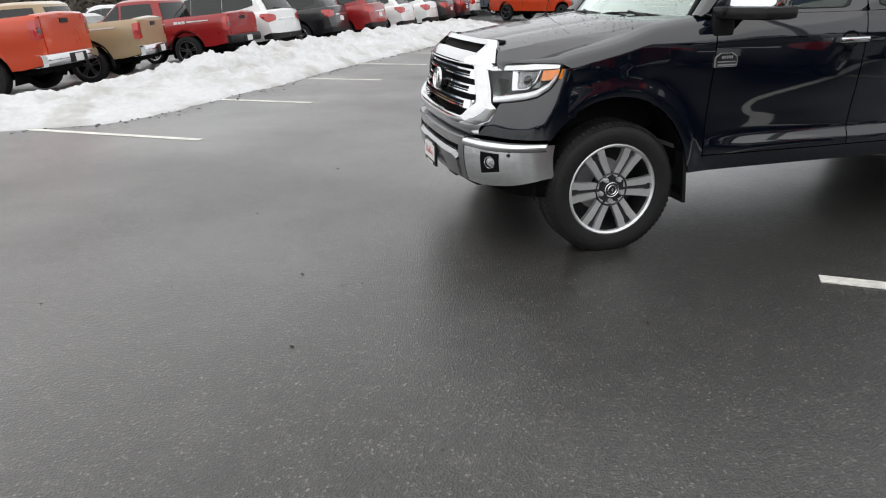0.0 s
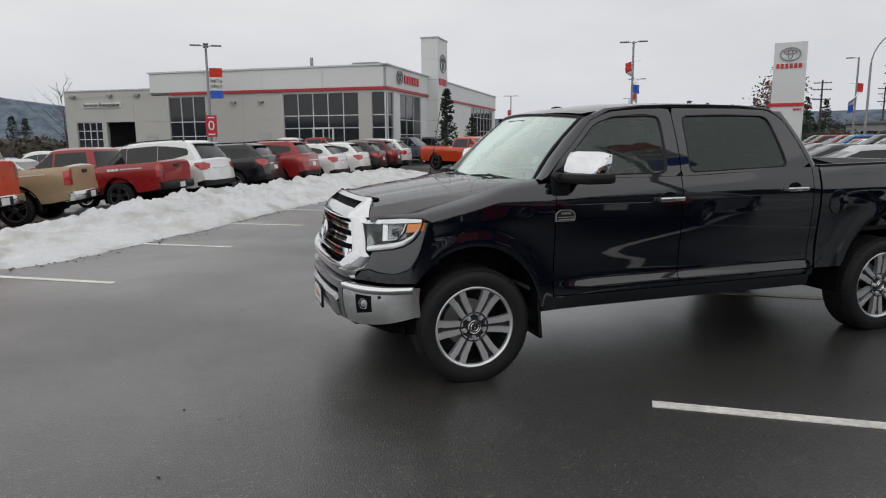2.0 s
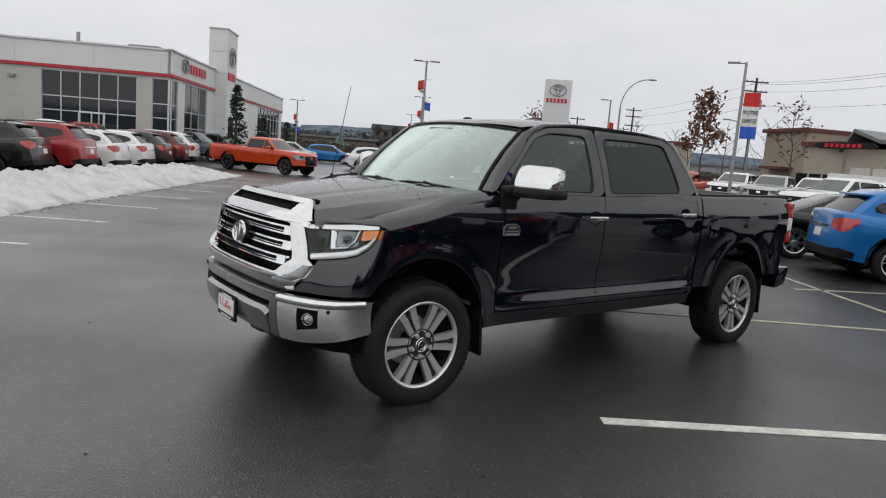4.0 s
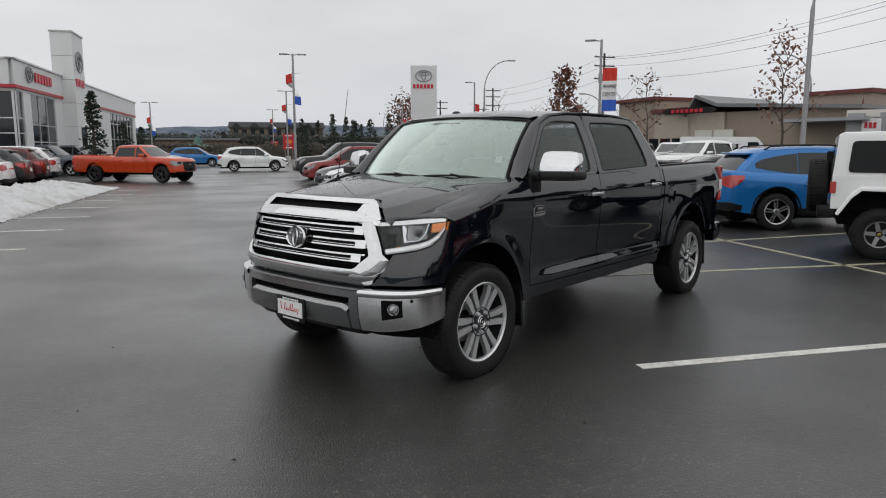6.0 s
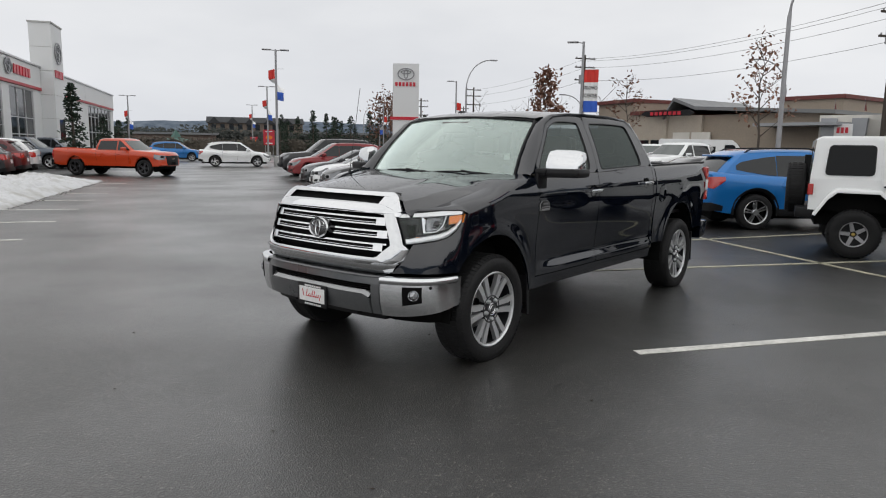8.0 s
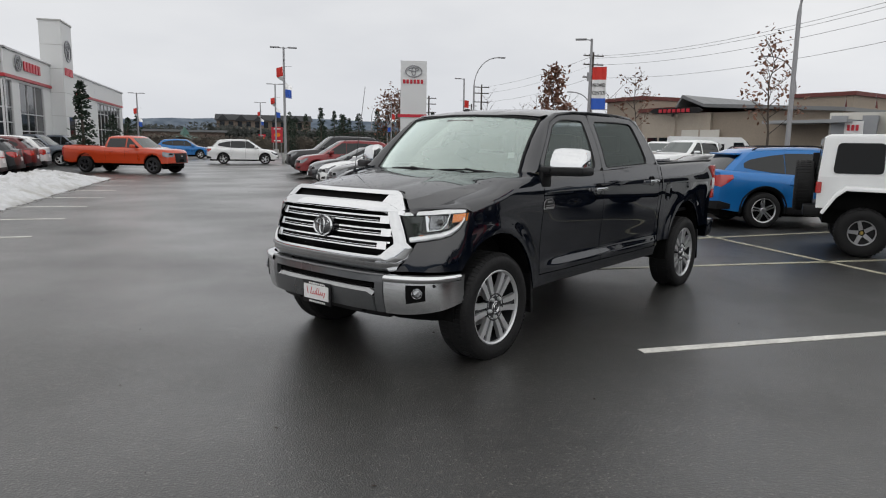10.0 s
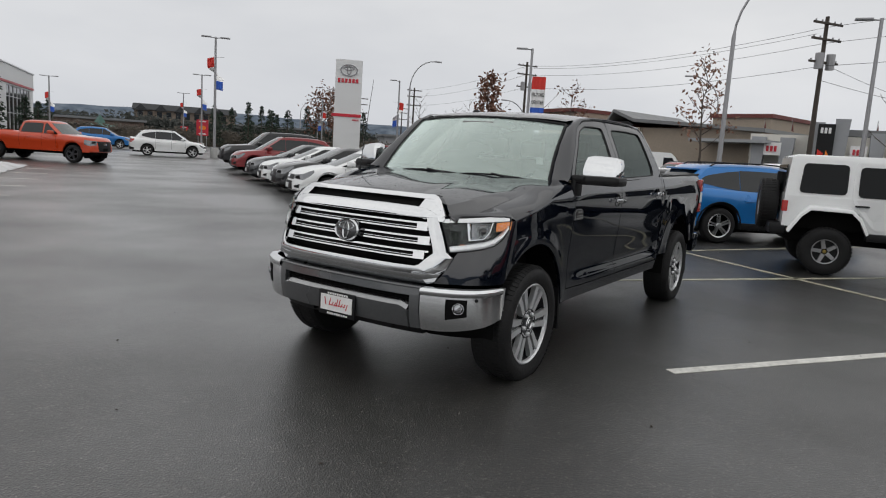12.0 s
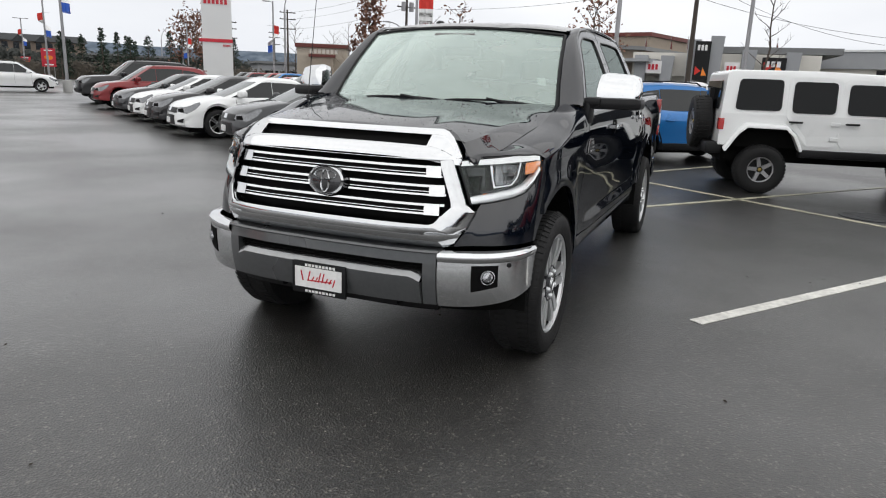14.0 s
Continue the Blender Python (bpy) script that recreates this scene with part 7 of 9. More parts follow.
# ---- wheels ----
def hero_wheel():
    r = 0.402
    bm = bmesh.new()
    lathe(bm, [(0.276, -0.10), (0.284, -0.128), (0.32, -0.142), (0.355, -0.140), (0.382, -0.128), (0.396, -0.110), (r, -0.08), (r, 0.08), (0.39, 0.12), (0.33, 0.14), (0.276, 0.12)], sides=72)
    tyre = mesh_of("wheel", bm, M["rubber"], 40)
    bm = bmesh.new()
    for k in range(72):
        m = Matrix.Rotation(6.28318 * k / 72, 4, "Y")
        slab(bm, [m @ Vector(p) for p in ((0.386, -0.131, -0.011), (0.386, -0.131, 0.011), (0.404, -0.095, 0.012), (0.404, -0.095, -0.010))], m @ Vector((0.002, -0.0015, 0)))
        slab(bm, [m @ Vector(p) for p in ((0.4025, -0.088, -0.012), (0.4025, -0.088, 0.010), (0.4025, -0.03, 0.014), (0.4025, -0.03, -0.008))], m @ Vector((0.004, 0, 0)))
        slab(bm, [m @ Vector(p) for p in ((0.4025, 0.03, -0.012), (0.4025, 0.03, 0.010), (0.4025, 0.088, 0.014), (0.4025, 0.088, -0.008))], m @ Vector((0.004, 0, 0)))
    tread = mesh_of("tread", bm, M["rubber"])
    bm = bmesh.new()
    lathe(bm, [(0.278, -0.108), (0.282, -0.120), (0.274, -0.124), (0.262, -0.116), (0.258, -0.10)], sides=72)
    for k in range(6):
        m = Matrix.Rotation(radians(60 * k), 4, "Y")
        for sg in (-1, 1):
            slab(bm, [m @ Vector(p) for p in ((0.080, -0.102, sg * 0.009), (0.215, -0.111, sg * 0.014), (0.235, -0.112, sg * 0.021), (0.264, -0.113, sg * 0.021), (0.264, -0.113, sg * 0.070), (0.19, -0.110, sg * 0.055), (0.080, -0.102, sg * 0.042))], m @ Vector((0, 0.035, 0)))
    spokes = mesh_of("rim", bm, M["spoke"], 30)
    bm = bmesh.new()
    lathe(bm, [(0.262, -0.10), (0.255, -0.02), (0.24, 0.06), (0.0, 0.065)], sides=48)
    barrel = mesh_of("barrel", bm, M["gunmetal"], 35)
    bm = bmesh.new()
    slab(bm, [(0.085, -0.088, -0.016), (0.255, -0.094, -0.026), (0.255, -0.094, 0.026), (0.085, -0.088, 0.016)], (0, 0.02, 0))
    web = mesh_of("spoke_web", bm, M["gunmetal"])
    bm = bmesh.new()
    lathe(bm, [(0.0, -0.116), (0.032, -0.116), (0.044, -0.112), (0.052, -0.100), (0.090, -0.100), (0.098, -0.108), (0.104, -0.104), (0.106, -0.06)], sides=40)
    hub = mesh_of("hub", bm, M["gunmetal"], 35)
    bm = bmesh.new()
    lathe(bm, [(0.0, -0.124), (0.011, -0.124), (0.015, -0.114), (0.016, -0.09)], sides=12)
    lug = mesh_of("lug_nut", bm, M["spoke"], 35)
    bm = bmesh.new()
    lathe(bm, [(0.030, -0.116), (0.027, -0.120), (0.024, -0.116)], sides=24)
    lathe(bm, [(0.046, -0.113), (0.043, -0.116), (0.040, -0.114)], sides=30)
    slab(bm, [(-0.008, -0.117, 0.0025), (0.008, -0.117, 0.0025), (0.008, -0.117, -0.0025), (-0.008, -0.117, -0.0025)], (0, -0.002, 0))
    slab(bm, [(-0.0025, -0.1175, 0.012), (0.0025, -0.1175, 0.012), (0.0025, -0.1175, -0.012), (-0.0025, -0.1175, -0.012)], (0, -0.002, 0))
    cap = mesh_of("hub_cap", bm, M["chrome"])
    bm = bmesh.new()
    lathe(bm, [(0.06, 0.045), (0.165, 0.045), (0.165, 0.065)], sides=40)
    disc = mesh_of("brake_disc", bm, M["alu"])
    return tyre, spokes, hub, cap, disc, tread, barrel, lug, web


HW = hero_wheel()
for x in (0.0, 3.70):
    for s in (-1, 1):
        w = new("wheel", HW[0])
        w.parent = hero
        w.matrix_basis = pose(x, s * 0.845, 0.400, 0, 25 * x, 0 if s < 0 else 180)
        for nm, me in zip(("rim", "hub", "hub_cap", "brake_disc", "tread", "barrel"), HW[1:]):
            o = new(nm, me)
            o.parent = w
            if nm == "tread":
                tagged(o, kind="stuff")
        for k in range(6):
            o = new("spoke_web", HW[8])
            o.parent = w
            o.matrix_basis = Matrix.Rotation(radians(60 * k), 4, "Y")
        for k in range(5):
            o = new("lug_nut", HW[7])
            o.parent = w
            o.matrix_basis = Matrix.Rotation(radians(72 * k + 20), 4, "Y") @ Matrix.Translation((0.072, 0, 0))

# ---- cabin ----
bm = bmesh.new()
sheet(bm, [[(0.42, y, 1.28) for y in (-0.80, 0, 0.80)], [(0.62, y, 1.335) for y in (-0.80, 0, 0.80)], [(0.92, y, 1.32) for y in (-0.80, 0, 0.80)], [(1.0, y, 1.22) for y in (-0.80, 0, 0.80)], [(0.98, y, 0.8) for y in (-0.80, 0, 0.80)]], True)
box(bm, 0.93, 1.02, -0.60, -0.22, 1.24, 1.36, bevel=0.03)
part("dashboard", bm, M["dash"], hero, "dark grey dashboard", smooth=40)
for x, ys in ((1.55, (-0.42, 0.42)), (2.45, (-0.45, 0.0, 0.45))):
    for y in ys:
        hw = 0.27 if x < 2 else 0.22
        bm = bmesh.new()
        box(bm, x - 0.35, x + 0.12, y - hw, y + hw, 0.75, 0.98, bevel=0.05)
        box(bm, x + 0.05, x + 0.22, y - hw, y + hw, 0.92, 1.50, bevel=0.06)
        for v in bm.verts:
            if v.co.z > 1.0:
                v.co.x += (v.co.z - 0.95) * 0.30
        box(bm, x + 0.20, x + 0.30, y - 0.13, y + 0.13, 1.53, 1.70, bevel=0.04)
        part("seat", bm, M["seat"], hero, "brown leather seat with head rest", smooth=50)
bm = bmesh.new()
SW = Matrix.Translation((1.12, -0.42, 1.22)) @ Matrix.Rotation(radians(-25), 4, "Y") @ Matrix.Rotation(radians(90), 4, "Z")
tube(bm, [SW @ Vector((0.19 * math.cos(6.2832 * k / 24), 0, 0.19 * math.sin(6.2832 * k / 24))) for k in range(25)], 0.016, 6, cap=False)
box(bm, -0.18, 0.18, -0.02, 0.02, -0.05, 0.05, m=SW)
part("steering_wheel", bm, M["black_trim"], hero)
bm = bmesh.new()
box(bm, 0.45, 2.92, -0.86, 0.86, 0.60, 0.64)
for s in (-1, 1):
    box(bm, 0.60, 2.90, s * 0.84, s * 0.88, 0.62, 1.34)
part("cabin_lining", bm, M["dash"], hero)
bm = bmesh.new()
rows = [[Vector((p.x, p.y * 0.97, p.z - 0.035)) for p in [roof_pt(x, q / 6) for q in range(-6, 7)]] for x in (0.95, 1.4, 1.9, 2.4, 2.7)]
sheet(bm, rows)
part("headliner", bm, M["beige_panel"], hero)
# aerial on the passenger side fender
bm = bmesh.new()
tube(bm, [(0.26, 0.86, 1.31), (0.28, 0.86, 1.36)], 0.012, 8)
tube(bm, [(0.28, 0.86, 1.36), (0.42, 0.87, 2.10)], [0.0035, 0.002], 6)
part("aerial", bm, M["black_trim"], hero, "thin black whip aerial")
bm = bmesh.new()
lathe(bm, [(0.0, 0.035), (0.02, 0.033), (0.035, 0.015), (0.04, 0.0)], sides=14, m=Matrix.Translation((1.30, 0.36, 1.905)) @ Matrix.Rotation(radians(90), 4, "X") @ Matrix.Diagonal((1.5, 0.7, 0.8, 1)))
part("roof_pod", bm, M["black_trim"], hero)
# rain drops standing on hood and roof
M["water"] = mat("water_drop", (0.03, 0.03, 0.035), rough=0.03, coat=1.0, spec=0.5)
rng = random.Random(41)
vs, fs = [], []
for k in range(900):
    if k % 3:
        x, q = rng.uniform(-0.58, 0.30), rng.uniform(-0.95, 0.95)
        zc, ze = smooth_table(HOOD_C, x), smooth_table(HOOD_E, x)
        c = Vector((x, q * smooth_table(HOOD_Y, x), hood_z(x, q)))
    else:
        c = roof_pt(rng.uniform(0.95, 2.65), rng.uniform(-0.92, 0.92))
    r = 0.002 + 0.005 * rng.random() ** 3
    n0 = len(vs)
    vs += [c + Vector((r * math.cos(a), r * math.sin(a), -0.001)) for a in (0, 1.05, 2.09, 3.14, 4.19, 5.24)]
    vs += [c + Vector((0.55 * r * math.cos(a), 0.55 * r * math.sin(a), 0.34 * r)) for a in (0, 1.05, 2.09, 3.14, 4.19, 5.24)]
    fs += [(n0 + i, n0 + (i + 1) % 6, n0 + 6 + (i + 1) % 6, n0 + 6 + i) for i in range(6)] + [tuple(range(n0 + 6, n0 + 12))]
me = bpy.data.meshes.new("rain_drop")
me.from_pydata(vs, [], fs)
me.materials.append(M["water"])
for f in me.polygons:
    f.use_smooth = True
drops = new("rain_drop", me)
drops.parent = hero
tagged(drops, "rain drops standing on the black paint", kind="stuff")

# ---- the white off-road wagon ----
def rounded(pts, r=0.05):
    out = []
    for i, p in enumerate(pts):
        a, b, p = Vector(pts[i - 1]), Vector(pts[(i + 1) % len(pts)]), Vector(p)
        q = min(r, (a - p).length * 0.45, (b - p).length * 0.45)
        p0, p1 = p + (a - p).normalized() * q, p + (b - p).normalized() * q
        out += [tuple(p0 * (1 - t) ** 2 + p * 2 * t * (1 - t) + p1 * t * t) for t in (0, 0.33, 0.67, 1)]
    return out


def offroader():
    root = thing("offroad_wagon", "white lifted four-door off-road wagon with spare wheel", "suv", pose(9.10, -4.66, 0, 0, 0, 103) @ Matrix.Scale(0.945, 4))
    white = P["white"]
    R = 0.425

    def yside(z):
        return 0.80 if z < 1.22 else 0.80 - 0.075 * (z - 1.22) / 0.62

    def side_plate(bm, pts, s, thick=0.05, out=0.0):
        top = [bm.verts.new((x, s * (yside(z) + out), z)) for x, z in pts]
        low = [bm.verts.new((x, s * (yside(z) + out - thick), z)) for x, z in pts]
        bm.faces.new(top if s < 0 else top[::-1])
        bm.faces.new(low[::-1] if s < 0 else low)
        n = len(top)
        for i in range(n):
            bm.faces.new((top[i], low[i], low[(i + 1) % n], top[(i + 1) % n]))

    # tub and hood with trapezoid wheel openings
    bm = bmesh.new()
    prof = [(-0.56, 0.80), (-0.50, 0.82), (-0.42, 1.05), (0.42, 1.08), (0.58, 0.72), (2.38, 0.72), (2.52, 1.02), (3.28, 1.02), (3.46, 0.74), (3.62, 0.74), (3.62, 1.24), (0.66, 1.24), (0.50, 1.25), (-0.52, 1.18)]
    slab(bm, [(x, -0.80, z) for x, z in prof], (0, 1.60, 0))
    part("body", bm, white, root)
    bm = bmesh.new()
    top = [(0.72, 1.24), (1.09, 1.85), (1.20, 1.895), (2.2, 1.925), (3.50, 1.915), (3.57, 1.87), (3.62, 1.24)]
    a = [bm.verts.new((x, -yside(z), z)) for x, z in top]
    b = [bm.verts.new((x, yside(z), z)) for x, z in top]
    bm.faces.new(a)
    bm.faces.new(b[::-1])
    for i in range(len(a)):
        bm.faces.new((a[i], b[i], b[(i + 1) % len(a)], a[(i + 1) % len(a)]))
    bmesh.ops.bevel(bm, geom=[e for e in bm.edges if all(v.co.z > 1.3 for v in e.verts)], offset=0.03, segments=3, affect="EDGES", profile=0.5)
    part("hard_top", bm, white, root, smooth=45)
    for s in (-1, 1):
        # doors, slightly proud
        for pts in ([(0.80, 0.76), (1.78, 0.76), (1.85, 0.84), (1.85, 1.81), (1.17, 1.81), (0.80, 1.22)], [(1.87, 0.76), (2.32, 0.76), (2.52, 1.06), (2.65, 1.22), (2.65, 1.83), (1.87, 1.83)]):
            bm = bmesh.new()
            side_plate(bm, rounded(pts, 0.10), s, 0.04, 0.010)
            part("door", bm, white, root)
        for pts in ([(1.04, 1.28), (1.77, 1.28), (1.77, 1.74), (1.26, 1.74)], [(1.94, 1.28), (2.57, 1.28), (2.57, 1.76), (1.94, 1.76)], [(2.73, 1.30), (3.42, 1.30), (3.38, 1.78), (2.73, 1.78)]):
            bm = bmesh.new()
            side_plate(bm, rounded(pts, 0.07), s, 0.02, 0.016)
            frame_ = part("window_seal", bm, M["black_trim"], root)
            c = Vector((sum(p[0] for p in pts) / 4, sum(p[1] for p in pts) / 4))
            bm = bmesh.new()
            side_plate(bm, rounded([tuple(c + (Vector(p) - c) * 0.955) for p in pts], 0.06), s, 0.01, 0.019)
            part("side_window", bm, M["jet_glass"], root)
        # flares
        for xw, wide in ((0.0, 0.56), (2.95, 0.56)):
            arch = [(xw - wide, 0.74), (xw - wide * 0.78, 0.98), (xw - wide * 0.55, 1.10), (xw + wide * 0.50, 1.11), (xw + wide * 0.74, 0.99), (xw + wide * 1.05, 0.70)]
            if xw == 0:
                arch = [(xw - 0.62, 0.98), (xw - 0.55, 1.06), (xw - 0.40, 1.12), (xw + wide * 0.55, 1.12), (xw + wide * 0.78, 1.0), (xw + wide * 1.05, 0.74)]
            bm = bmesh.new()
            rows = []
            for x, z in arch:
                c = Vector((x - xw, z - 0.45)).normalized() * 0.11
                rows.append([(x, s * 0.79, z), (x + c.x * 0.15, s * 0.93, z - 0.02), (x, s * 0.955, z - 0.04), (x - c.x * 0.25, s * 0.955, z - c.y * 0.45 - 0.03), (x - c.x * 0.3, s * 0.79, z - c.y * 0.5)])
            sheet(bm, rows, s > 0)
            part("fender_flare", bm, white, root, smooth=60)
        # rock rail, handles, hinges, mirror, tail lamp
        bm = bmesh.new()
        box(bm, 0.60, 2.40, s * 0.74, s * 0.90, 0.60, 0.72, bevel=0.02)
        part("rock_rail", bm, M["black_trim"], root, smooth=40)
        for hx in (1.68, 2.50):
            bm = bmesh.new()
            box(bm, hx - 0.10, hx + 0.10, s * 0.82, s * 0.855, 1.125, 1.155, bevel=0.008)
            part("door_handle", bm, M["black_trim"], root)
        for hx, hz in ((0.84, 1.13), (0.84, 0.90), (1.91, 1.13), (1.91, 0.90)):
            bm = bmesh.new()
            box(bm, hx - 0.06, hx + 0.07, s * 0.81, s * 0.828, hz - 0.03, hz + 0.03, bevel=0.008)
            part("door_hinge", bm, white, root)
        bm = bmesh.new()
        box(bm, 0.98, 1.10, s * 0.86, s * 1.03, 1.30, 1.50, bevel=0.03)
        tube(bm, [(1.02, s * 0.78, 1.24), (1.04, s * 0.93, 1.32)], 0.025, 8)
        part("wing_mirror", bm, M["black_trim"], root, smooth=40)
        bm = bmesh.new()
        box(bm, 3.56, 3.645, s * 0.70, s * 0.825, 0.98, 1.16, bevel=0.012)
        part("tail_lamp", bm, M["lamp_red"], root)
        bm = bmesh.new()
        lathe(bm, [(0.0, -0.02), (0.07, -0.015), (0.085, 0.02)], sides=20, m=Matrix.Translation((-0.57, s * 0.50, 1.02)) @ Matrix.Rotation(radians(-90), 4, "Z"))
        part("head_lamp", bm, M["lamp_lens"], root)
    bm = bmesh.new()
    slab(bm, [(0.755, -0.68, 1.28), (0.755, 0.68, 1.28), (1.06, 0.64, 1.81), (1.06, -0.64, 1.81)], (-0.015, 0, 0.01))
    part("windshield", bm, M["jet_glass"], root)
    bm = bmesh.new()
    slab(bm, [(3.632, -0.60, 1.30), (3.632, 0.60, 1.30), (3.60, 0.57, 1.74), (3.60, -0.57, 1.74)], (0.012, 0, 0))
    part("rear_window", bm, M["jet_glass"], root)
    bm = bmesh.new()
    box(bm, 3.55, 3.80, -0.80, 0.80, 0.60, 0.78, bevel=0.03)
    part("rear_bumper", bm, M["black_trim"], root, smooth=40)
    bm = bmesh.new()
    box(bm, -0.90, -0.62, -0.75, 0.75, 0.62, 0.80, bevel=0.03)
    part("front_bumper", bm, M["black_trim"], root, smooth=40)
    bm = bmesh.new()
    box(bm, -0.40, 3.5, -0.55, 0.55, 0.48, 0.95)
    box(bm, -0.3, 3.4, -0.70, 0.70, 0.72, 1.0)
    part("underbody", bm, M["dark"], root)
    bm = bmesh.new()
    tube(bm, [(0, -0.75, R), (0, 0.75, R)], 0.05, 8)
    tube(bm, [(2.95, -0.75, R), (2.95, 0.75, R)], 0.06, 8)
    part("axle", bm, M["dark"], root)
    # snorkel up the right screen pillar
    bm = bmesh.new()
    tube(bm, [(0.20, 0.84, 1.10), (0.45, 0.86, 1.18), (0.70, 0.86, 1.32), (0.96, 0.82, 1.68), (1.05, 0.80, 1.84), (1.00, 0.80, 1.92), (0.88, 0.80, 1.92)], [0.05, 0.06, 0.055, 0.05, 0.055, 0.07, 0.07], 10)
    part("snorkel", bm, M["black_trim"], root, "black snorkel along the screen pillar", smooth=50)
    # wheels and spare
    bm = bmesh.new()
    lathe(bm, [(0.215, -0.11), (0.225, -0.135), (0.30, -0.15), (0.38, -0.145), (0.41, -0.125), (R, -0.09), (R, 0.09), (0.41, 0.125), (0.32, 0.15), (0.215, 0.12)], sides=60)
    for k in range(42):
        m = Matrix.Rotation(6.28318 * k / 42, 4, "Y")
        slab(bm, [m @ Vector(p) for p in ((0.395, -0.139, -0.018), (0.395, -0.139, 0.016), (0.428, -0.100, 0.018), (0.428, -0.100, -0.016))], m @ Vector((0.008, -0.005, 0)))
        slab(bm, [m @ Vector(p) for p in ((R, -0.08, -0.016), (R, -0.08, 0.014), (R, -0.01, 0.022), (R, -0.01, -0.010))], m @ Vector((0.008, 0, 0)))
        slab(bm, [m @ Vector(p) for p in ((R, 0.01, -0.016), (R, 0.01, 0.014), (R, 0.08, 0.022), (R, 0.08, -0.010))], m @ Vector((0.008, 0, 0)))
    tyre = mesh_of("wheel", bm, M["rubber"], 35)
    bm = bmesh.new()
    lathe(bm, [(0.222, -0.12), (0.222, -0.132), (0.205, -0.128), (0.203, -0.10)], sides=40)
    for k in range(5):
        m = Matrix.Rotation(radians(72 * k + 20), 4, "Y")
        slab(bm, [m @ Vector(p) for p in ((0.05, -0.105, -0.035), (0.20, -0.118, -0.028), (0.20, -0.118, 0.028), (0.05, -0.105, 0.035))], m @ Vector((0, 0.04, 0)))
    rim = mesh_of("rim", bm, M["gunmetal_light"], 35)
    bm = bmesh.new()
    lathe(bm, [(0.214, -0.11), (0.203, -0.06), (0.0, -0.05)], sides=32)
    dish = mesh_of("wheel_dish", bm, M["black_trim"], 35)
    bm = bmesh.new()
    lathe(bm, [(0.0, -0.118), (0.028, -0.115), (0.035, -0.10)], sides=18)
    cap = mesh_of("hub_cap", bm, M["brass"], 35)
    spots = [pose(x, s * 0.80, R * 0.90, 0, 31 * x, 0 if s < 0 else 180) @ Matrix.Diagonal((0.90, 1, 0.90, 1)) for x in (0.0, 2.95) for s in (-1, 1)] + [Matrix.Translation((3.80, 0.06, 1.06)) @ Matrix.Rotation(radians(90), 4, "Z")]
    for i, m in enumerate(spots):
        w = new("spare_wheel" if i == 4 else "wheel", tyre)
        w.parent, w.matrix_basis = root, m
        for nm, me in (("rim", rim), ("hub_cap", cap), ("wheel_dish", dish)):
            o = new(nm, me)
            o.parent = w
    bm = bmesh.new()
    box(bm, 3.60, 3.72, -0.1, 0.2, 0.95, 1.15)
    box(bm, 3.62, 3.70, 0.02, 0.10, 1.1, 1.62)
    part("spare_carrier", bm, M["black_trim"], root)
    return root


M["gunmetal_light"] = mat("gunmetal_light", (0.30, 0.30, 0.31), rough=0.4, metal=0.6)
M["brass"] = mat("brass", (0.35, 0.26, 0.08), rough=0.35, metal=0.8)
offroader()

# ---- more parked vehicles ----
def stand(kind, x, y, rz, colour, label, **kw):
    cat = {"pickup": "pickup truck", "big_pickup": "pickup truck", "suv": "suv", "big_suv": "suv", "sedan": "car"}[kind]
    return vehicle(kind, P[colour], pose(x, y, 0, 0, 0, rz), label, cat, **kw)


# beyond the pickup's tail
stand("sedan", 14.6, 1.0, 131, "black", "black sedan parked beside the blue suv", spokes=7)
for u, v, col, lab in ((14.2, 9.0, "silver", "silver sedan in the next row"), (16.8, 9.0, "black", "black sedan in the next row"), (19.4, 9.2, "grey", "grey sedan in the next row")):
    park("sedan", u, v, 180, col, lab, group="next row of cars")
for i, (col, lab) in enumerate((("white", "white pickup truck facing the lot"), ("silver", "silver pickup truck facing the lot"), ("white", "white pickup truck with chrome grille"), ("white", "white pickup truck at the row's end"))):
    p = Vector((34.5, 15.9, 0)) + Vector((-0.9, -2.75, 0)) * (i - 0.5)
    stand("big_pickup", p.x, p.y, 10, col, lab, group="pickups along the street side", chrome_bumper=True)
stand("pickup", 34.0, 20.2, 12, "orange", "orange pickup truck along the street side", rim="dark_alloy")
for i, col in enumerate(("silver", "silver", "red", "silver", "wine")):
    stand("sedan", 36.5 + 1.9 * i, 25.2 + 2.6 * i, 14, col, col.replace("wine", "dark red") + " sedan along the street side", group="sedans along the street side")
stand("big_pickup", 25.3, 8.2, -20, "white", "white pickup truck behind the blue suv", chrome_bumper=True)
stand("suv", 28.6, 6.4, -22, "red", "faded red suv behind the blue suv", rails=True)
stand("suv", 24.4, 2.0, -28, "white", "white suv behind the blue suv", rails=True)
stand("sedan", 27.5, -1.2, -28, "silver", "silver sedan behind the off-road wagon")
stand("pickup", 24.0, -0.6, 150, "white", "white pickup truck behind the off-road wagon")
# far rows seen over the hood
for i in range(9):
    col = ("red", "wine", "black", "white", "blue", "red", "grey", "wine", "black")[i]
    p = lot(40 + 2.7 * i, 16.0)
    stand("suv" if i % 3 else "sedan", p.x, p.y, -34, col, {"wine": "dark red"}.get(col, col) + " car in the far row", group="far row of cars", rim="dark_alloy")
for u, v, kind, col, lab in ((35.2, 3.0, "pickup", "blue", "blue pickup truck at the row's end"), (38.0, 3.2, "suv", "black", "dark suv at the row's end")):
    park(kind, u, v, 0, col, lab)
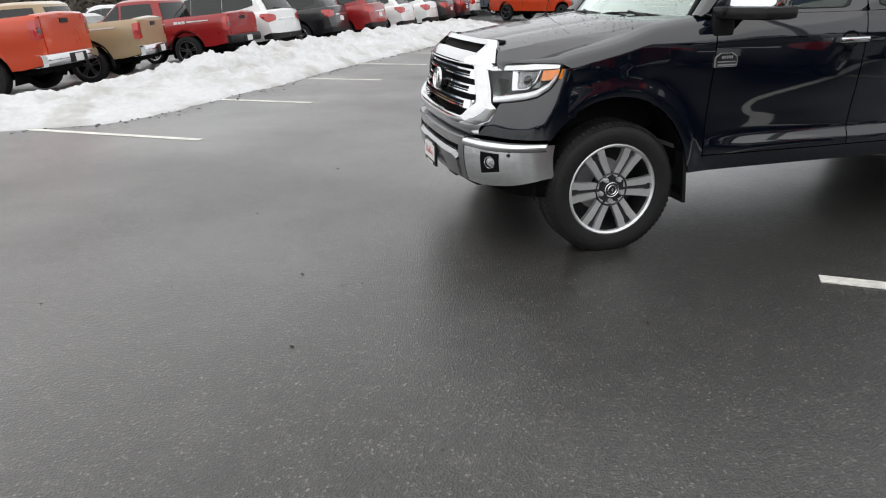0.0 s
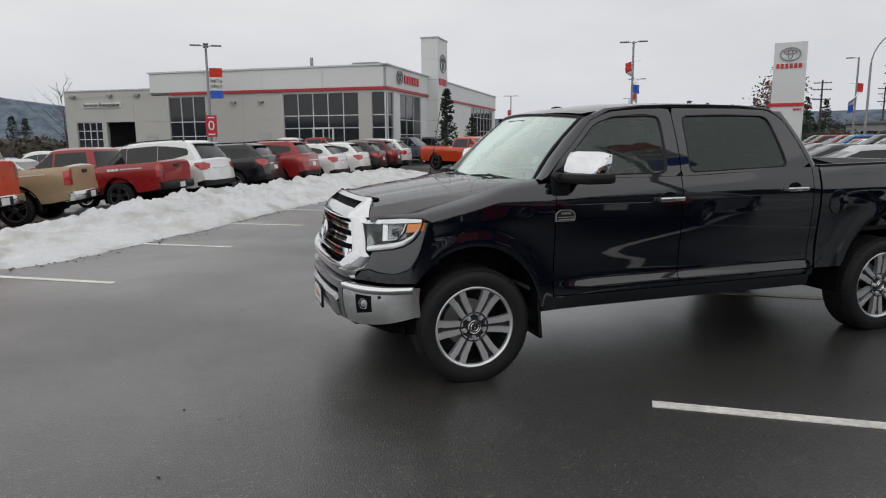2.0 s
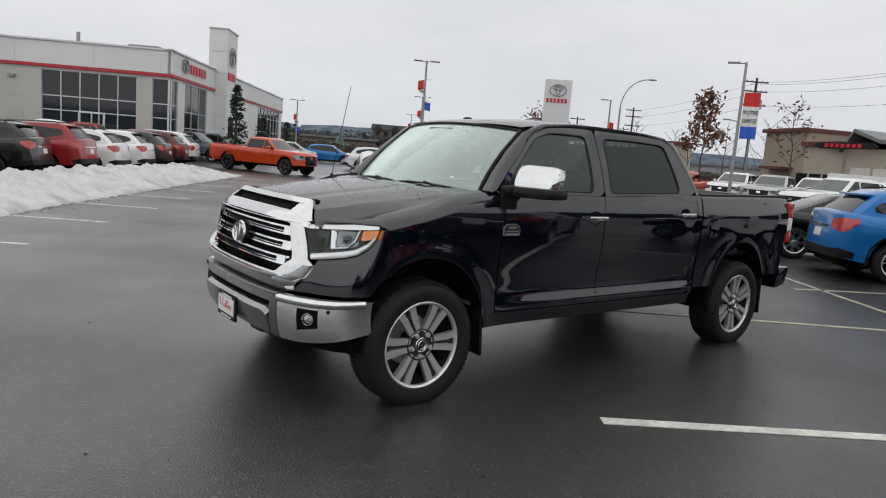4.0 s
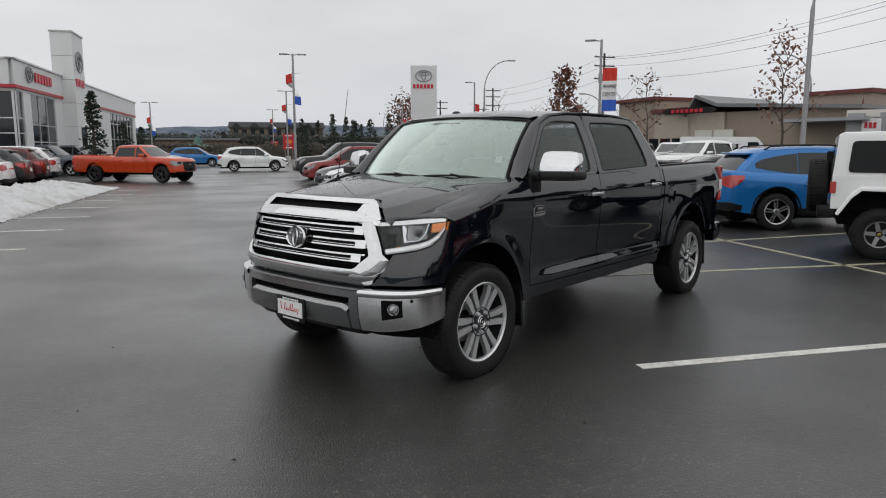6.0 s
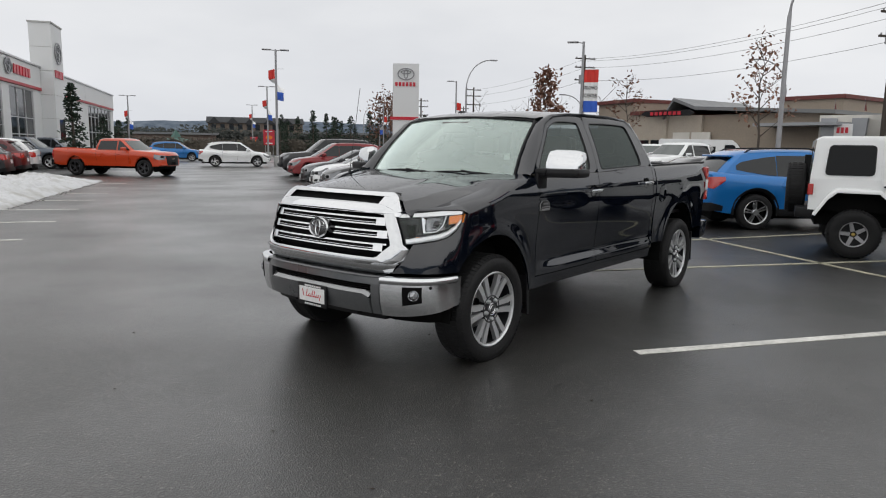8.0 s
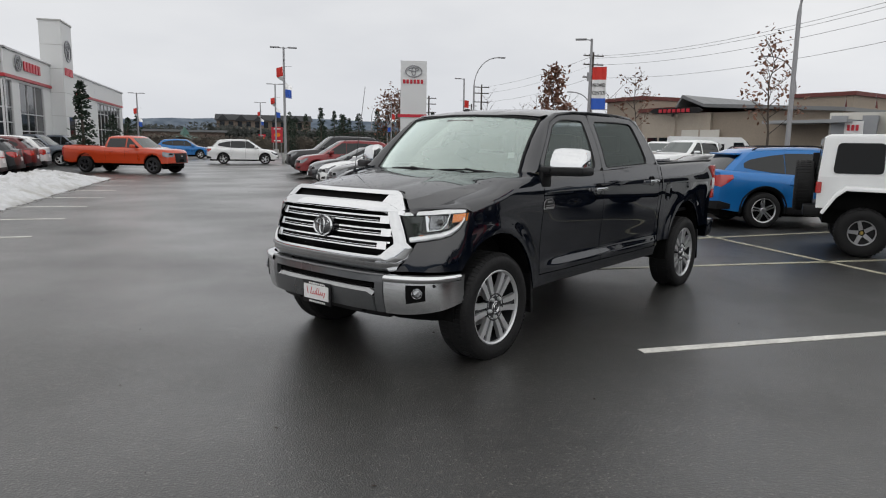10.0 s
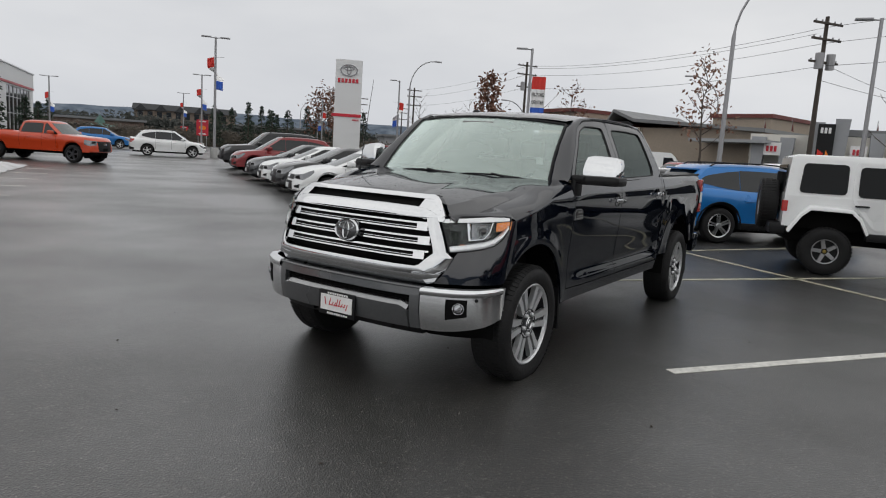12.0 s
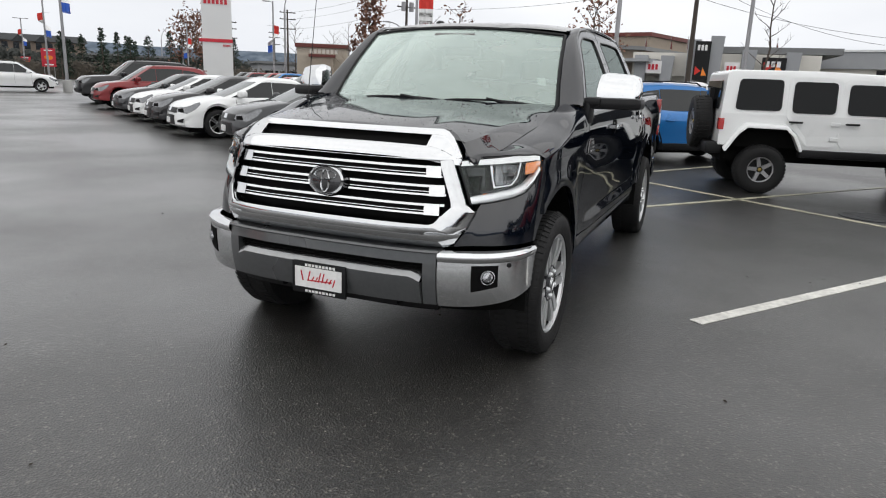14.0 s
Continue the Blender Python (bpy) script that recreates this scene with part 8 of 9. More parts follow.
# before the dealership
stand("pickup", 1.4, 38.2, -20, "white", "white pickup truck before the showroom", chrome_bumper=True)
stand("pickup", 6.35, 36.24, 150, "red", "red pickup truck before the showroom")
stand("pickup", 12.6, 39.0, 140, "slate", "slate blue pickup truck before the showroom")
stand("pickup", 15.6, 43.0, 140, "slate", "grey blue pickup truck before the showroom")
stand("suv", 24.5, 50.5, 150, "silver", "silver suv far down the aisle")
stand("suv", 29.0, 52.0, 146, "blue", "blue suv far down the aisle")
stand("sedan", 18.0, 66.0, 60, "silver", "silver van far down the aisle")
for i in range(9):
    col = ("white", "silver", "blue", "white", "grey", "silver", "white", "black", "silver")[i]
    park("sedan" if i % 2 else "suv", 4.6 + 2.6 * i, -21.5, 180, col, col + " car in the row behind", group="row behind the pickups", rails=i % 2 == 0)
for i in range(7):
    col = ("silver", "grey", "white", "black", "silver", "blue", "white")[i]
    park("sedan" if i % 3 else "suv", 6.0 + 2.7 * i, -27.5, 0, col, col + " car in the second row behind", group="second row behind the pickups")


# white van with plain bars for its lettering
def box_van(m):
    root = thing("van", "white delivery van with dark lettering bars", "van", m)
    bm = bmesh.new()
    prof = [(-0.9, 0.4), (-0.95, 1.0), (-0.35, 1.25), (0.25, 2.05), (0.5, 2.25), (4.6, 2.3), (4.7, 2.2), (4.7, 0.4)]
    slab(bm, [(x, -0.95, z) for x, z in prof], (0, 1.9, 0))
    part("body", bm, P["white"], root)
    for s in (-1, 1):
        bm = bmesh.new()
        slab(bm, [(0.0, s * 0.955, 1.3), (0.9, s * 0.955, 1.3), (0.9, s * 0.955, 1.95), (0.38, s * 0.955, 1.95)], (0, s * 0.006, 0))
        part("side_window", bm, M["car_glass"], root)
        for i in range(4):
            bm = bmesh.new()
            box(bm, 1.4 + 0.6 * i, 1.85 + 0.6 * i, s * 0.955, s * 0.962, 1.35, 1.85)
            part("lettering_bar", bm, M["black_trim"], root)
    bm = bmesh.new()
    slab(bm, [(-0.36, -0.85, 1.27), (-0.36, 0.85, 1.27), (0.22, 0.85, 2.02), (0.22, -0.85, 2.02)], (-0.02, 0, 0.015))
    part("windshield", bm, M["car_glass"], root)
    add_wheels(root, 0.36, 3.4, 0.83, 6, M["alloy"])
    return root


box_van(pose(39.5, 8.5, 0, 0, 0, 90 + 15))


# ---- poles, lamps, banners ----
def lamp_pole(x, y, h, heads, banner=None, rz=0.0, label="grey steel lot lamp pole", face=0.0):
    """A square-shouldered lot lamp; heads: how many; banner: (bottom, height, width, words) or a plain pennant."""
    root = thing("lamp_pole", label, "lamp post", pose(x, y, 0, 0, 0, rz))
    bm = bmesh.new()
    lathe(bm, [(0.28, 0.0), (0.28, -0.7), (0.22, -0.72), (0.0, -0.72)], sides=20, m=Matrix.Rotation(radians(-90), 4, "X"))
    part("base", bm, M["concrete"], root)
    bm = bmesh.new()
    tube(bm, [(0, 0, 0.7), (0, 0, h)], [0.10, 0.07], 12)
    part("pole", bm, M["pole"], root)
    for i in range(heads):
        a = 6.28318 * i / max(heads, 1)
        m = Matrix.Rotation(a, 4, "Z")
        bm = bmesh.new()
        tube(bm, [m @ Vector((0.05, 0, h - 0.08)), m @ Vector((0.35, 0, h - 0.04))], 0.03, 8)
        part("arm", bm, M["pole"], root)
        bm = bmesh.new()
        box(bm, 0.3, 0.95, -0.16, 0.16, h - 0.07, h + 0.01, m=m, bevel=0.02)
        part("lamp_head", bm, M["pole"], root, "flat lamp head")
    if banner:
        z0, hh, w, words = banner
        m = Matrix.Rotation(radians(face), 4, "Z")
        bm = bmesh.new()
        for z in (z0 + 0.02, z0 + hh - 0.02):
            tube(bm, [m @ Vector((0.08, 0, z)), m @ Vector((0.12 + w, 0, z))], 0.012, 6)
        br = part("banner_bracket", bm, M["pole"], root)
        for f0, f1, mt in ((0.0, 0.27, "sign_blue"), (0.27, 0.70, "banner_white"), (0.70, 1.0, "banner_red")):
            bm = bmesh.new()
            rows = []
            for k in range(7):
                f = f0 + (f1 - f0) * k / 6
                zz = z0 + hh * f
                if words:
                    rows.append([m @ Vector((0.12 + w * j / 6, 0.02 * math.sin(2.2 * j + zz * 2), zz)) for j in range(7)])
                else:
                    # twisted round the pole: the foot flies to one side, the head to the other
                    a = radians(180 * ease(0.25, 0.75, f))
                    wide = w * (0.35 + 0.65 * abs(math.cos(a)))
                    rows.append([m @ Matrix.Rotation(a, 4, "Z") @ Vector((0.10 + wide * j / 6, 0.03 * math.sin(2.2 * j + zz * 2), zz - 0.10 * j / 6)) for j in range(7)])
            sheet(bm, rows)
            part("banner", bm, M[mt], br, {"sign_blue": "blue banner cloth", "banner_white": "white banner cloth", "banner_red": "red banner cloth"}[mt])
        if words:
            for i, word in enumerate(words):
                for flip in (0, 180):
                    lettering("lettering", word, 0.3, m @ pose(0.12 + w / 2, 0, z0 + hh * (0.57 - 0.18 * i), 0, 0, flip) @ Matrix.Translation((0, -0.035, 0)), M["black_trim"], br, 0.004, w * 0.9)
    return root


def face_to(x, y, ex, ey):
    """The turn that makes a banner's face look at a place."""
    return math.degrees(math.atan2(ey - y, ex - x)) + 90


lamp_pole(-1.45, 41.5, 7.6, 4, (4.3, 1.9, 0.78, ("PARTS &", "SERVICE")), 0, "lamp pole with a red white and blue service banner", face_to(-1.45, 41.5, -1.6, -5))
lamp_pole(27.1, 37.3, 8.3, 2, (4.75, 2.2, 0.55, None), -37, "twin-headed lamp pole with a wind-twisted banner", -37)
lamp_pole(43.5, 60.6, 8.0, 2, (4.3, 2.2, 0.55, None), -37, "twin-headed lamp pole far down the lot", -37)
lamp_pole(64.1, 92.6, 8.0, 2, (4.3, 2.2, 0.5, None), -37, "twin-headed lamp pole far down the lot", -37)
lamp_pole(33.2, 16.05, 7.85, 1, (3.75, 2.5, 0.82, ("PRE-OWNED", "CENTER")), face_to(33.2, 16.05, -4, -3.5) + 180, "lamp pole with a red white and blue banner", 180)
lamp_pole(50.4, 39.1, 8.1, 1, (3.6, 2.4, 0.45, None), 142, "lamp pole with a wind-twisted banner", -37)
lamp_pole(64.1, 62.5, 7.4, 1, (3.2, 2.4, 0.45, None), 142, "lamp pole with a wind-twisted banner", -37)
lamp_pole(36.6, 78.8, 7.2, 2, (3.2, 2.2, 0.5, None), -30, "far lamp pole with a banner", -37)
lamp_pole(29.1, -1.6, 7.9, 1, None, 100, "single-headed lot lamp pole behind the off-road wagon")
# the banner behind the walker, mirrored in the door glass
lamp_pole(6.6, -7.2, 8.2, 1, (5.2, 2.75, 0.95, ("PRE-OWNED", "CENTER")), 0, "lamp pole with a red white and blue banner", 45)


def price_board(x, y, z, w, h, rz, mark):
    root = thing("sign_board", "red sign board with white lettering", "sign", pose(x, y, 0, 0, 0, rz))
    bm = bmesh.new()
    for sx in (-w * 0.35, w * 0.35):
        tube(bm, [(sx, 0.03, 0), (sx, 0.03, z)], 0.03, 8)
    part("post", bm, M["pole"], root)
    bm = bmesh.new()
    box(bm, -w / 2, w / 2, -0.02, 0.02, z, z + h, bevel=0.008)
    board = part("board", bm, M["sign_red"], root)
    if mark:
        lettering("lettering", mark, h * 0.62, pose(0, -0.03, z + h * 0.5), M["banner_white"], board, 0.004)
    else:
        bm = bmesh.new()
        lathe(bm, [(0.0, -0.03), (w * 0.3, -0.03), (w * 0.3, 0.0)], sides=24, m=Matrix.Translation((0, 0, z + h * 0.5)) @ Matrix.Diagonal((1, 1, 0.6, 1)))
        part("mark", bm, M["lamp_amber"], board, "plain amber oval")
    for f0, f1 in ((0.08, 0.15), (0.86, 0.92)):
        bm = bmesh.new()
        box(bm, -w * 0.3, w * 0.3, -0.028, -0.02, z + h * f0, z + h * f1)
        part("lettering_bar", bm, M["banner_white"], board)
    return root


price_board(-1.4, 41.0, 1.9, 0.68, 1.35, 0, "0")
price_board(44.6, 61.9, 1.5, 1.25, 1.75, -35, None)
price_board(65.3, 94.0, 1.5, 1.2, 1.3, -35, None)


def street_lamp(x, y, h, reach, rz):
    root = thing("street_lamp", "grey curved-arm street lamp", "street lamp", pose(x, y, 0, 0, 0, rz))
    pts = [(0, 0, 0), (0, 0, h * 0.72)]
    for k in range(1, 9):
        a = radians(90 * k / 8)
        pts.append((reach * (1 - math.cos(a)), 0, h * 0.72 + h * 0.28 * math.sin(a)))
    bm = bmesh.new()
    tube(bm, pts, [0.11] + [0.085] + [0.05] * 8, 10)
    part("pole", bm, M["pole"], root, smooth=50)
    bm = bmesh.new()
    box(bm, reach - 0.05, reach + 0.65, -0.12, 0.12, h - 0.06, h + 0.06, bevel=0.03)
    part("lamp_head", bm, M["pole"], root)
    return root


for x, y, h, r, a in ((48.9, 36.7, 9.9, 2.4, -37), (67.3, 66.4, 9.3, 2.4, -37), (27.3, 3.6, 9.8, 2.4, -77), (56.4, 10.2, 9.0, 2.2, 103), (90, 93, 9.3, 2.4, -30), (60, 30, 7.0, 2.2, 150), (84, 72, 7, 2.2, 150)):
    street_lamp(x, y, h, r, a)

M["timber"] = mat("pole_timber", (0.055, 0.045, 0.038), rough=0.9, vary=0.3, grain=20)
UTIL = [(80.1, 59.1, 10.6), (62.3, 31.3, 11.4), (42.0, 1.6, 10.6), (78.9, 68.6, 9.2), (110, 84, 10)]


def utility_pole(x, y, h, can=False):
    root = thing("utility_pole", "dark timber utility pole with cross arms", "utility pole", pose(x, y, 0, 0, 0, -35))
    bm = bmesh.new()
    tube(bm, [(0, 0, 0), (0, 0, h)], [0.17, 0.11], 10)
    part("pole", bm, M["timber"], root)
    for z in (h - 0.4, h - 1.3, h - 2.6):
        bm = bmesh.new()
        box(bm, -1.15, 1.15, -0.16, -0.06, z - 0.06, z + 0.06)
        arm = part("cross_arm", bm, M["timber"], root)
        for k in (-1.0, -0.5, 0.5, 1.0):
            bm = bmesh.new()
            lathe(bm, [(0.0, 0.18), (0.05, 0.16), (0.04, 0.06)], sides=8, m=Matrix.Translation((k, -0.11, z)) @ Matrix.Rotation(radians(90), 4, "X"))
            part("insulator", bm, M["pole"], arm)
    if can:
        for k in (-0.45, 0.45):
            bm = bmesh.new()
            lathe(bm, [(0.0, 0.9), (0.24, 0.88), (0.24, 0.0), (0.0, 0.0)], sides=14, m=Matrix.Translation((k, -0.2, h - 3.0)) @ Matrix.Rotation(radians(90), 4, "X"))
            part("transformer", bm, M["pole"], root)
    return root


for i, (x, y, h) in enumerate(UTIL):
    utility_pole(x, y, h, i in (1, 2))


def wire(a, b, sag, r=0.012):
    a, b = Vector(a), Vector(b)
    bm = bmesh.new()
    tube(bm, [a + (b - a) * t - Vector((0, 0, sag * 4 * t * (1 - t))) for t in [k / 12 for k in range(13)]], r, 4)
    return tagged(part("overhead_wire", bm, M["black_trim"]), "thin black overhead wire between poles", "wire", group="overhead wires")


for dz in (0.4, 1.3, 2.6):
    wire((80.1, 59.1, 10.6 - dz), (62.3, 31.3, 11.4 - dz), 0.5)
    wire((62.3, 31.3, 11.4 - dz), (42.0, 1.6, 10.4 - dz), 0.7)
    wire((42.0, 1.6, 10.4 - dz), (4, -34, 10.0 - dz), 0.8)
wire((62.3, 31.9, 10.8), (42.2, 2.0, 9.7), 0.7)
wire((42.0, 1.6, 8.0), (52.0, -10, 5.0), 0.6)
wire((42.0, 1.6, 7.0), (46.0, -16, 4.8), 0.8)


# iron cover in the asphalt
cover = thing("manhole_cover", "round dark iron manhole cover set in asphalt", "manhole cover", pose(6.28, -3.46, 0.0))
bm = bmesh.new()
lathe(bm, [(0.37, 0.002), (0.37, 0.010), (0.335, 0.010), (0.335, 0.004)], sides=40, m=Matrix.Rotation(radians(90), 4, "X"))
part("rim", bm, M["dark_alloy"], cover)
bm = bmesh.new()
lathe(bm, [(0.33, 0.003), (0.33, 0.009), (0.28, 0.011), (0.27, 0.007), (0.18, 0.007), (0.17, 0.011), (0.0, 0.011)], sides=40, m=Matrix.Rotation(radians(90), 4, "X"))
part("lid", bm, M["gunmetal"], cover)

# ---- trees ----
M["bark"] = mat("bark", (0.07, 0.055, 0.045), rough=0.9, vary=0.3, grain=12, bump=0.4)
M["brown_leaf"] = mat("brown_leaf", (0.17, 0.080, 0.050), rough=0.7, vary=0.4, grain=6)
M["needle"] = mat("needle", (0.018, 0.035, 0.020), rough=0.8, vary=0.4, grain=3)
M["shrub"] = mat("shrub", (0.06, 0.05, 0.038), rough=0.85, vary=0.4, grain=3)


def limbs(rng, h, n, spread, start=0.3):
    """Trunk and limbs as lists of points and radii; returns also the twig ends."""
    out, tips = [], []
    trunk = [Vector((0, 0, 0))]
    for k in range(1, 9):
        trunk.append(Vector((rng.uniform(-0.06, 0.06) * k * 0.4, rng.uniform(-0.06, 0.06) * k * 0.4, h * k / 8)))
    r0 = 0.009 * h + 0.022
    out.append((trunk, [r0 * (1 - 0.85 * k / 8) for k in range(9)]))
    for i in range(n):
        f = start + (1 - start) * (i + 0.5) / n
        base = trunk[min(7, int(f * 8))].lerp(trunk[min(8, int(f * 8) + 1)], f * 8 % 1)
        a = i * 2.4 + rng.uniform(-0.4, 0.4)
        ln = spread * (1.15 - f * 0.75) * rng.uniform(0.7, 1.15)
        d = Vector((math.cos(a), math.sin(a), rng.uniform(0.5, 1.0)))
        pts = [base + d * ln * t + Vector((0, 0, 0.12 * ln * t * t)) + Vector((rng.uniform(-1, 1), rng.uniform(-1, 1), 0)) * 0.05 * ln for t in (0, 0.35, 0.7, 1.0)]
        pts[0] = base
        out.append((pts, [r0 * 0.35, r0 * 0.22, r0 * 0.14, r0 * 0.05]))
        for j in range(5):
            t = rng.uniform(0.35, 1.0)
            b = pts[0].lerp(pts[3], t)
            d2 = (d + Vector((rng.uniform(-1, 1), rng.uniform(-1, 1), rng.uniform(-0.2, 0.9)))).normalized()
            e = b + d2 * ln * rng.uniform(0.25, 0.5)
            out.append(([b, b.lerp(e, 0.5) + Vector((0, 0, 0.03)), e], [r0 * 0.10, r0 * 0.07, r0 * 0.03]))
            tips += [e, b.lerp(e, 0.6), pts[3]]
    tips.append(trunk[-1])
    return out, tips


def broad_tree(x, y, h, spread, leaves, seed, label, leaf=0.16, start=0.3, n=14, cluster=0.35):
    rng = random.Random(seed)
    root = thing("tree", label, "tree", pose(x, y, 0, 0, 0, seed * 37))
    bars, tips = limbs(rng, h, n, spread, start)
    bm = bmesh.new()
    for pts, radii in bars:
        tube(bm, pts, radii, 5, cap=False)
    part("trunk", bm, M["bark"], root, smooth=60)
    if leaves:
        vs, fs = [], []
        for k in range(leaves):
            c = rng.choice(tips) + Vector((rng.gauss(0, cluster), rng.gauss(0, cluster), rng.gauss(0, cluster)))
            u = Vector((rng.uniform(-1, 1), rng.uniform(-1, 1), rng.uniform(-1, 1))).normalized()
            v = u.orthogonal().normalized()
            s_ = leaf * rng.uniform(0.6, 1.3)
            n0 = len(vs)
            vs += [c - u * s_, c + v * s_ * 0.5, c + u * s_, c - v * s_ * 0.5]
            fs.append((n0, n0 + 1, n0 + 2, n0 + 3))
        me = bpy.data.meshes.new("crown")
        me.from_pydata(vs, [], fs)
        me.materials.append(M["brown_leaf"])
        o = new("crown", me)
        o.parent = root
        tagged(o, "withered brown leaves")
    return root


def conifer(x, y, h, w, seed, label="dark green conifer beyond the lot", dense=1.0):
    rng = random.Random(seed)
    root = thing("conifer", label, "tree", pose(x, y, 0))
    bm = bmesh.new()
    tube(bm, [(0, 0, 0), (0, 0, h * 0.98)], [0.02 * h + 0.05, 0.01], 6)
    part("trunk", bm, M["bark"], root)
    vs, fs = [], []
    for i in range(int(h * 17 * dense) + 30):
        f = rng.random() ** 0.8
        z = h * (0.06 + 0.94 * f)
        rad = w * (1 - f) ** 0.75 * (0.8 + 0.35 * noise.noise((z * 1.3, seed * 3.7, 0))) * rng.uniform(0.55, 1.15) + 0.06
        a = rng.uniform(0, 6.2832)
        d = Vector((math.cos(a), math.sin(a), 0))
        sd = Vector((-d.y, d.x, 0))
        droop = rng.uniform(0.05, 0.45)
        for q in range(9):
            t = (q + rng.random()) / 9
            c = d * rad * t + Vector((0, 0, z - droop * rad * t * t)) + sd * rng.gauss(0, 0.10 * rad) + Vector((0, 0, rng.gauss(0, 0.05)))
            ln = rng.uniform(0.10, 0.24) * (0.6 + 0.12 * h)
            e = c + (d * rng.uniform(0.2, 1.0) + sd * rng.uniform(-0.9, 0.9) + Vector((0, 0, rng.uniform(-0.5, 0.25)))) * ln
            u = (e - c).cross(Vector((rng.uniform(-1, 1), rng.uniform(-1, 1), rng.uniform(-1, 1)))).normalized() * ln * rng.uniform(0.2, 0.4)
            n0 = len(vs)
            vs += [c, c.lerp(e, 0.5) + u, e, c.lerp(e, 0.5) - u]
            fs.append((n0, n0 + 1, n0 + 2, n0 + 3))
    me = bpy.data.meshes.new("crown")
    me.from_pydata(vs, [], fs)
    me.materials.append(M["needle"])
    o = new("crown", me)
    o.parent = root
    return root


broad_tree(49.6, 28.3, 7.9, 1.6, 900, 3, "street tree holding withered brown leaves", 0.20, 0.35, 16, 0.30)
broad_tree(37.9, 15.2, 5.9, 1.5, 160, 5, "thin street tree with a few brown leaves", 0.13, 0.4, 12, 0.2)
broad_tree(28.9, 4.8, 6.0, 1.25, 330, 7, "thin street tree with scattered brown leaves", 0.10, 0.35, 16, 0.22)
broad_tree(38.3, -2.6, 7.8, 1.7, 0, 9, "bare young street tree", n=14)
broad_tree(-11.9, 54.0, 5.6, 2.8, 0, 11, "bare spreading tree beside the showroom", n=16, start=0.25)
broad_tree(-20, 60, 6.2, 3.0, 0, 12, "bare spreading tree beyond the showroom", n=16, start=0.25)
broad_tree(67, 64, 7.5, 3.2, 1200, 13, "tree with withered brown leaves", 0.22, 0.25, 18, 0.6)
for i, (x, y, h) in enumerate(((72, 52, 8), (76, 49, 7), (69.5, 42.5, 7.5), (80, 44, 8), (56, 26, 6.5))):
    broad_tree(x, y, h, 2.6, 0, 20 + i, "bare winter tree along the street", n=16, start=0.25)
for k in range(18):
    az, d, h = 40.5 + 0.72 * k + 0.5 * math.sin(5.1 * k), 112 + 9 * math.sin(2.3 * k), 5.4 + 1.5 * math.sin(3.7 * k + 1)
    conifer(-4 + d * math.cos(radians(az)), -3 + d * math.sin(radians(az)), h, 2.0 + 0.5 * math.sin(1.9 * k), 90 + k, "dark conifer in the wood beyond the street", 1.0)
for k, (az, d, h, w) in enumerate(((109.0, 84, 8.6, 2.6), (107.9, 82, 8.0, 2.4), (107.1, 86, 7.2, 2.4), (105.7, 80, 6.6, 2.3), (103.2, 92, 4.6, 2.0), (102.4, 95, 4.4, 1.8), (99.6, 100, 5.0, 2.2))):
    conifer(-1.6 + d * math.cos(radians(az)), -5 + d * math.sin(radians(az)), h, w, 60 + k, "dark tall conifer beyond the showroom", 1.3)
conifer(14.1, 40.1, 5.0, 1.15, 1, "narrow dark green conifer beside the showroom tower", 1.6)
conifer(16.3, 41.0, 3.1, 1.4, 2, "small spreading conifer beside the showroom", 1.6)
for i, (x, y, h, w) in enumerate(((60.3, 72.8, 6.5, 1.5), (63, 71, 5.6, 2.2), (65, 70, 5.8, 2.4), (57, 76, 4.6, 2.0), (36, 80, 4.2, 1.6), (39, 84, 4.6, 1.8), (33, 74, 4.0, 1.5), (70, 84, 5, 2), (-24, 70, 5.5, 2.0), (-28, 66, 4.2, 1.8))):
    conifer(x, y, h, w, 30 + i)


def hedge(p, q, h, deep, seed, label="low dark winter hedge", mt="shrub", size=1.0):
    rng = random.Random(seed)
    p, q = Vector(p), Vector(q)
    ln = (q - p).length
    vs, fs = [], []

    def crest(t):
        return h * (0.75 + 0.35 * noise.noise((t * ln * 0.35, seed, 0)) + 0.20 * noise.noise((t * ln * 1.3, seed, 3)))
    # a lumpy core, then loose sprays over it
    n = int(ln * 2)
    for i in range(n + 1):
        c, w = p.lerp(q, i / n), Vector((-(q - p).y, (q - p).x, 0)).normalized() * deep
        vs += [c - w, c - w * 0.5 + Vector((0, 0, crest(i / n) * 0.82)), c + w * 0.5 + Vector((0, 0, crest(i / n) * 0.82)), c + w]
        if i:
            m0 = 4 * i
            fs += [(m0 - 4 + j, m0 + j, m0 + j + 1, m0 - 3 + j) for j in range(3)]
    for k in range(int(ln * h * 30)):
        t = rng.random()
        top = crest(t) * 0.95
        c = p.lerp(q, t) + Vector((rng.gauss(0, deep * 0.8), rng.gauss(0, deep * 0.8), rng.random() ** 0.7 * top))
        u = Vector((rng.uniform(-1, 1), rng.uniform(-1, 1), rng.uniform(-0.6, 1))).normalized() * rng.uniform(0.12, 0.34) * size
        v = u.orthogonal().normalized() * rng.uniform(0.06, 0.2) * size
        n0 = len(vs)
        vs += [c - u, c + v, c + u, c - v]
        fs.append((n0, n0 + 1, n0 + 2, n0 + 3))
    me = bpy.data.meshes.new("thicket")
    me.from_pydata(vs, [], fs)
    me.materials.append(M[mt])
    return tagged(new("thicket", me), label, "shrubs", kind="stuff")


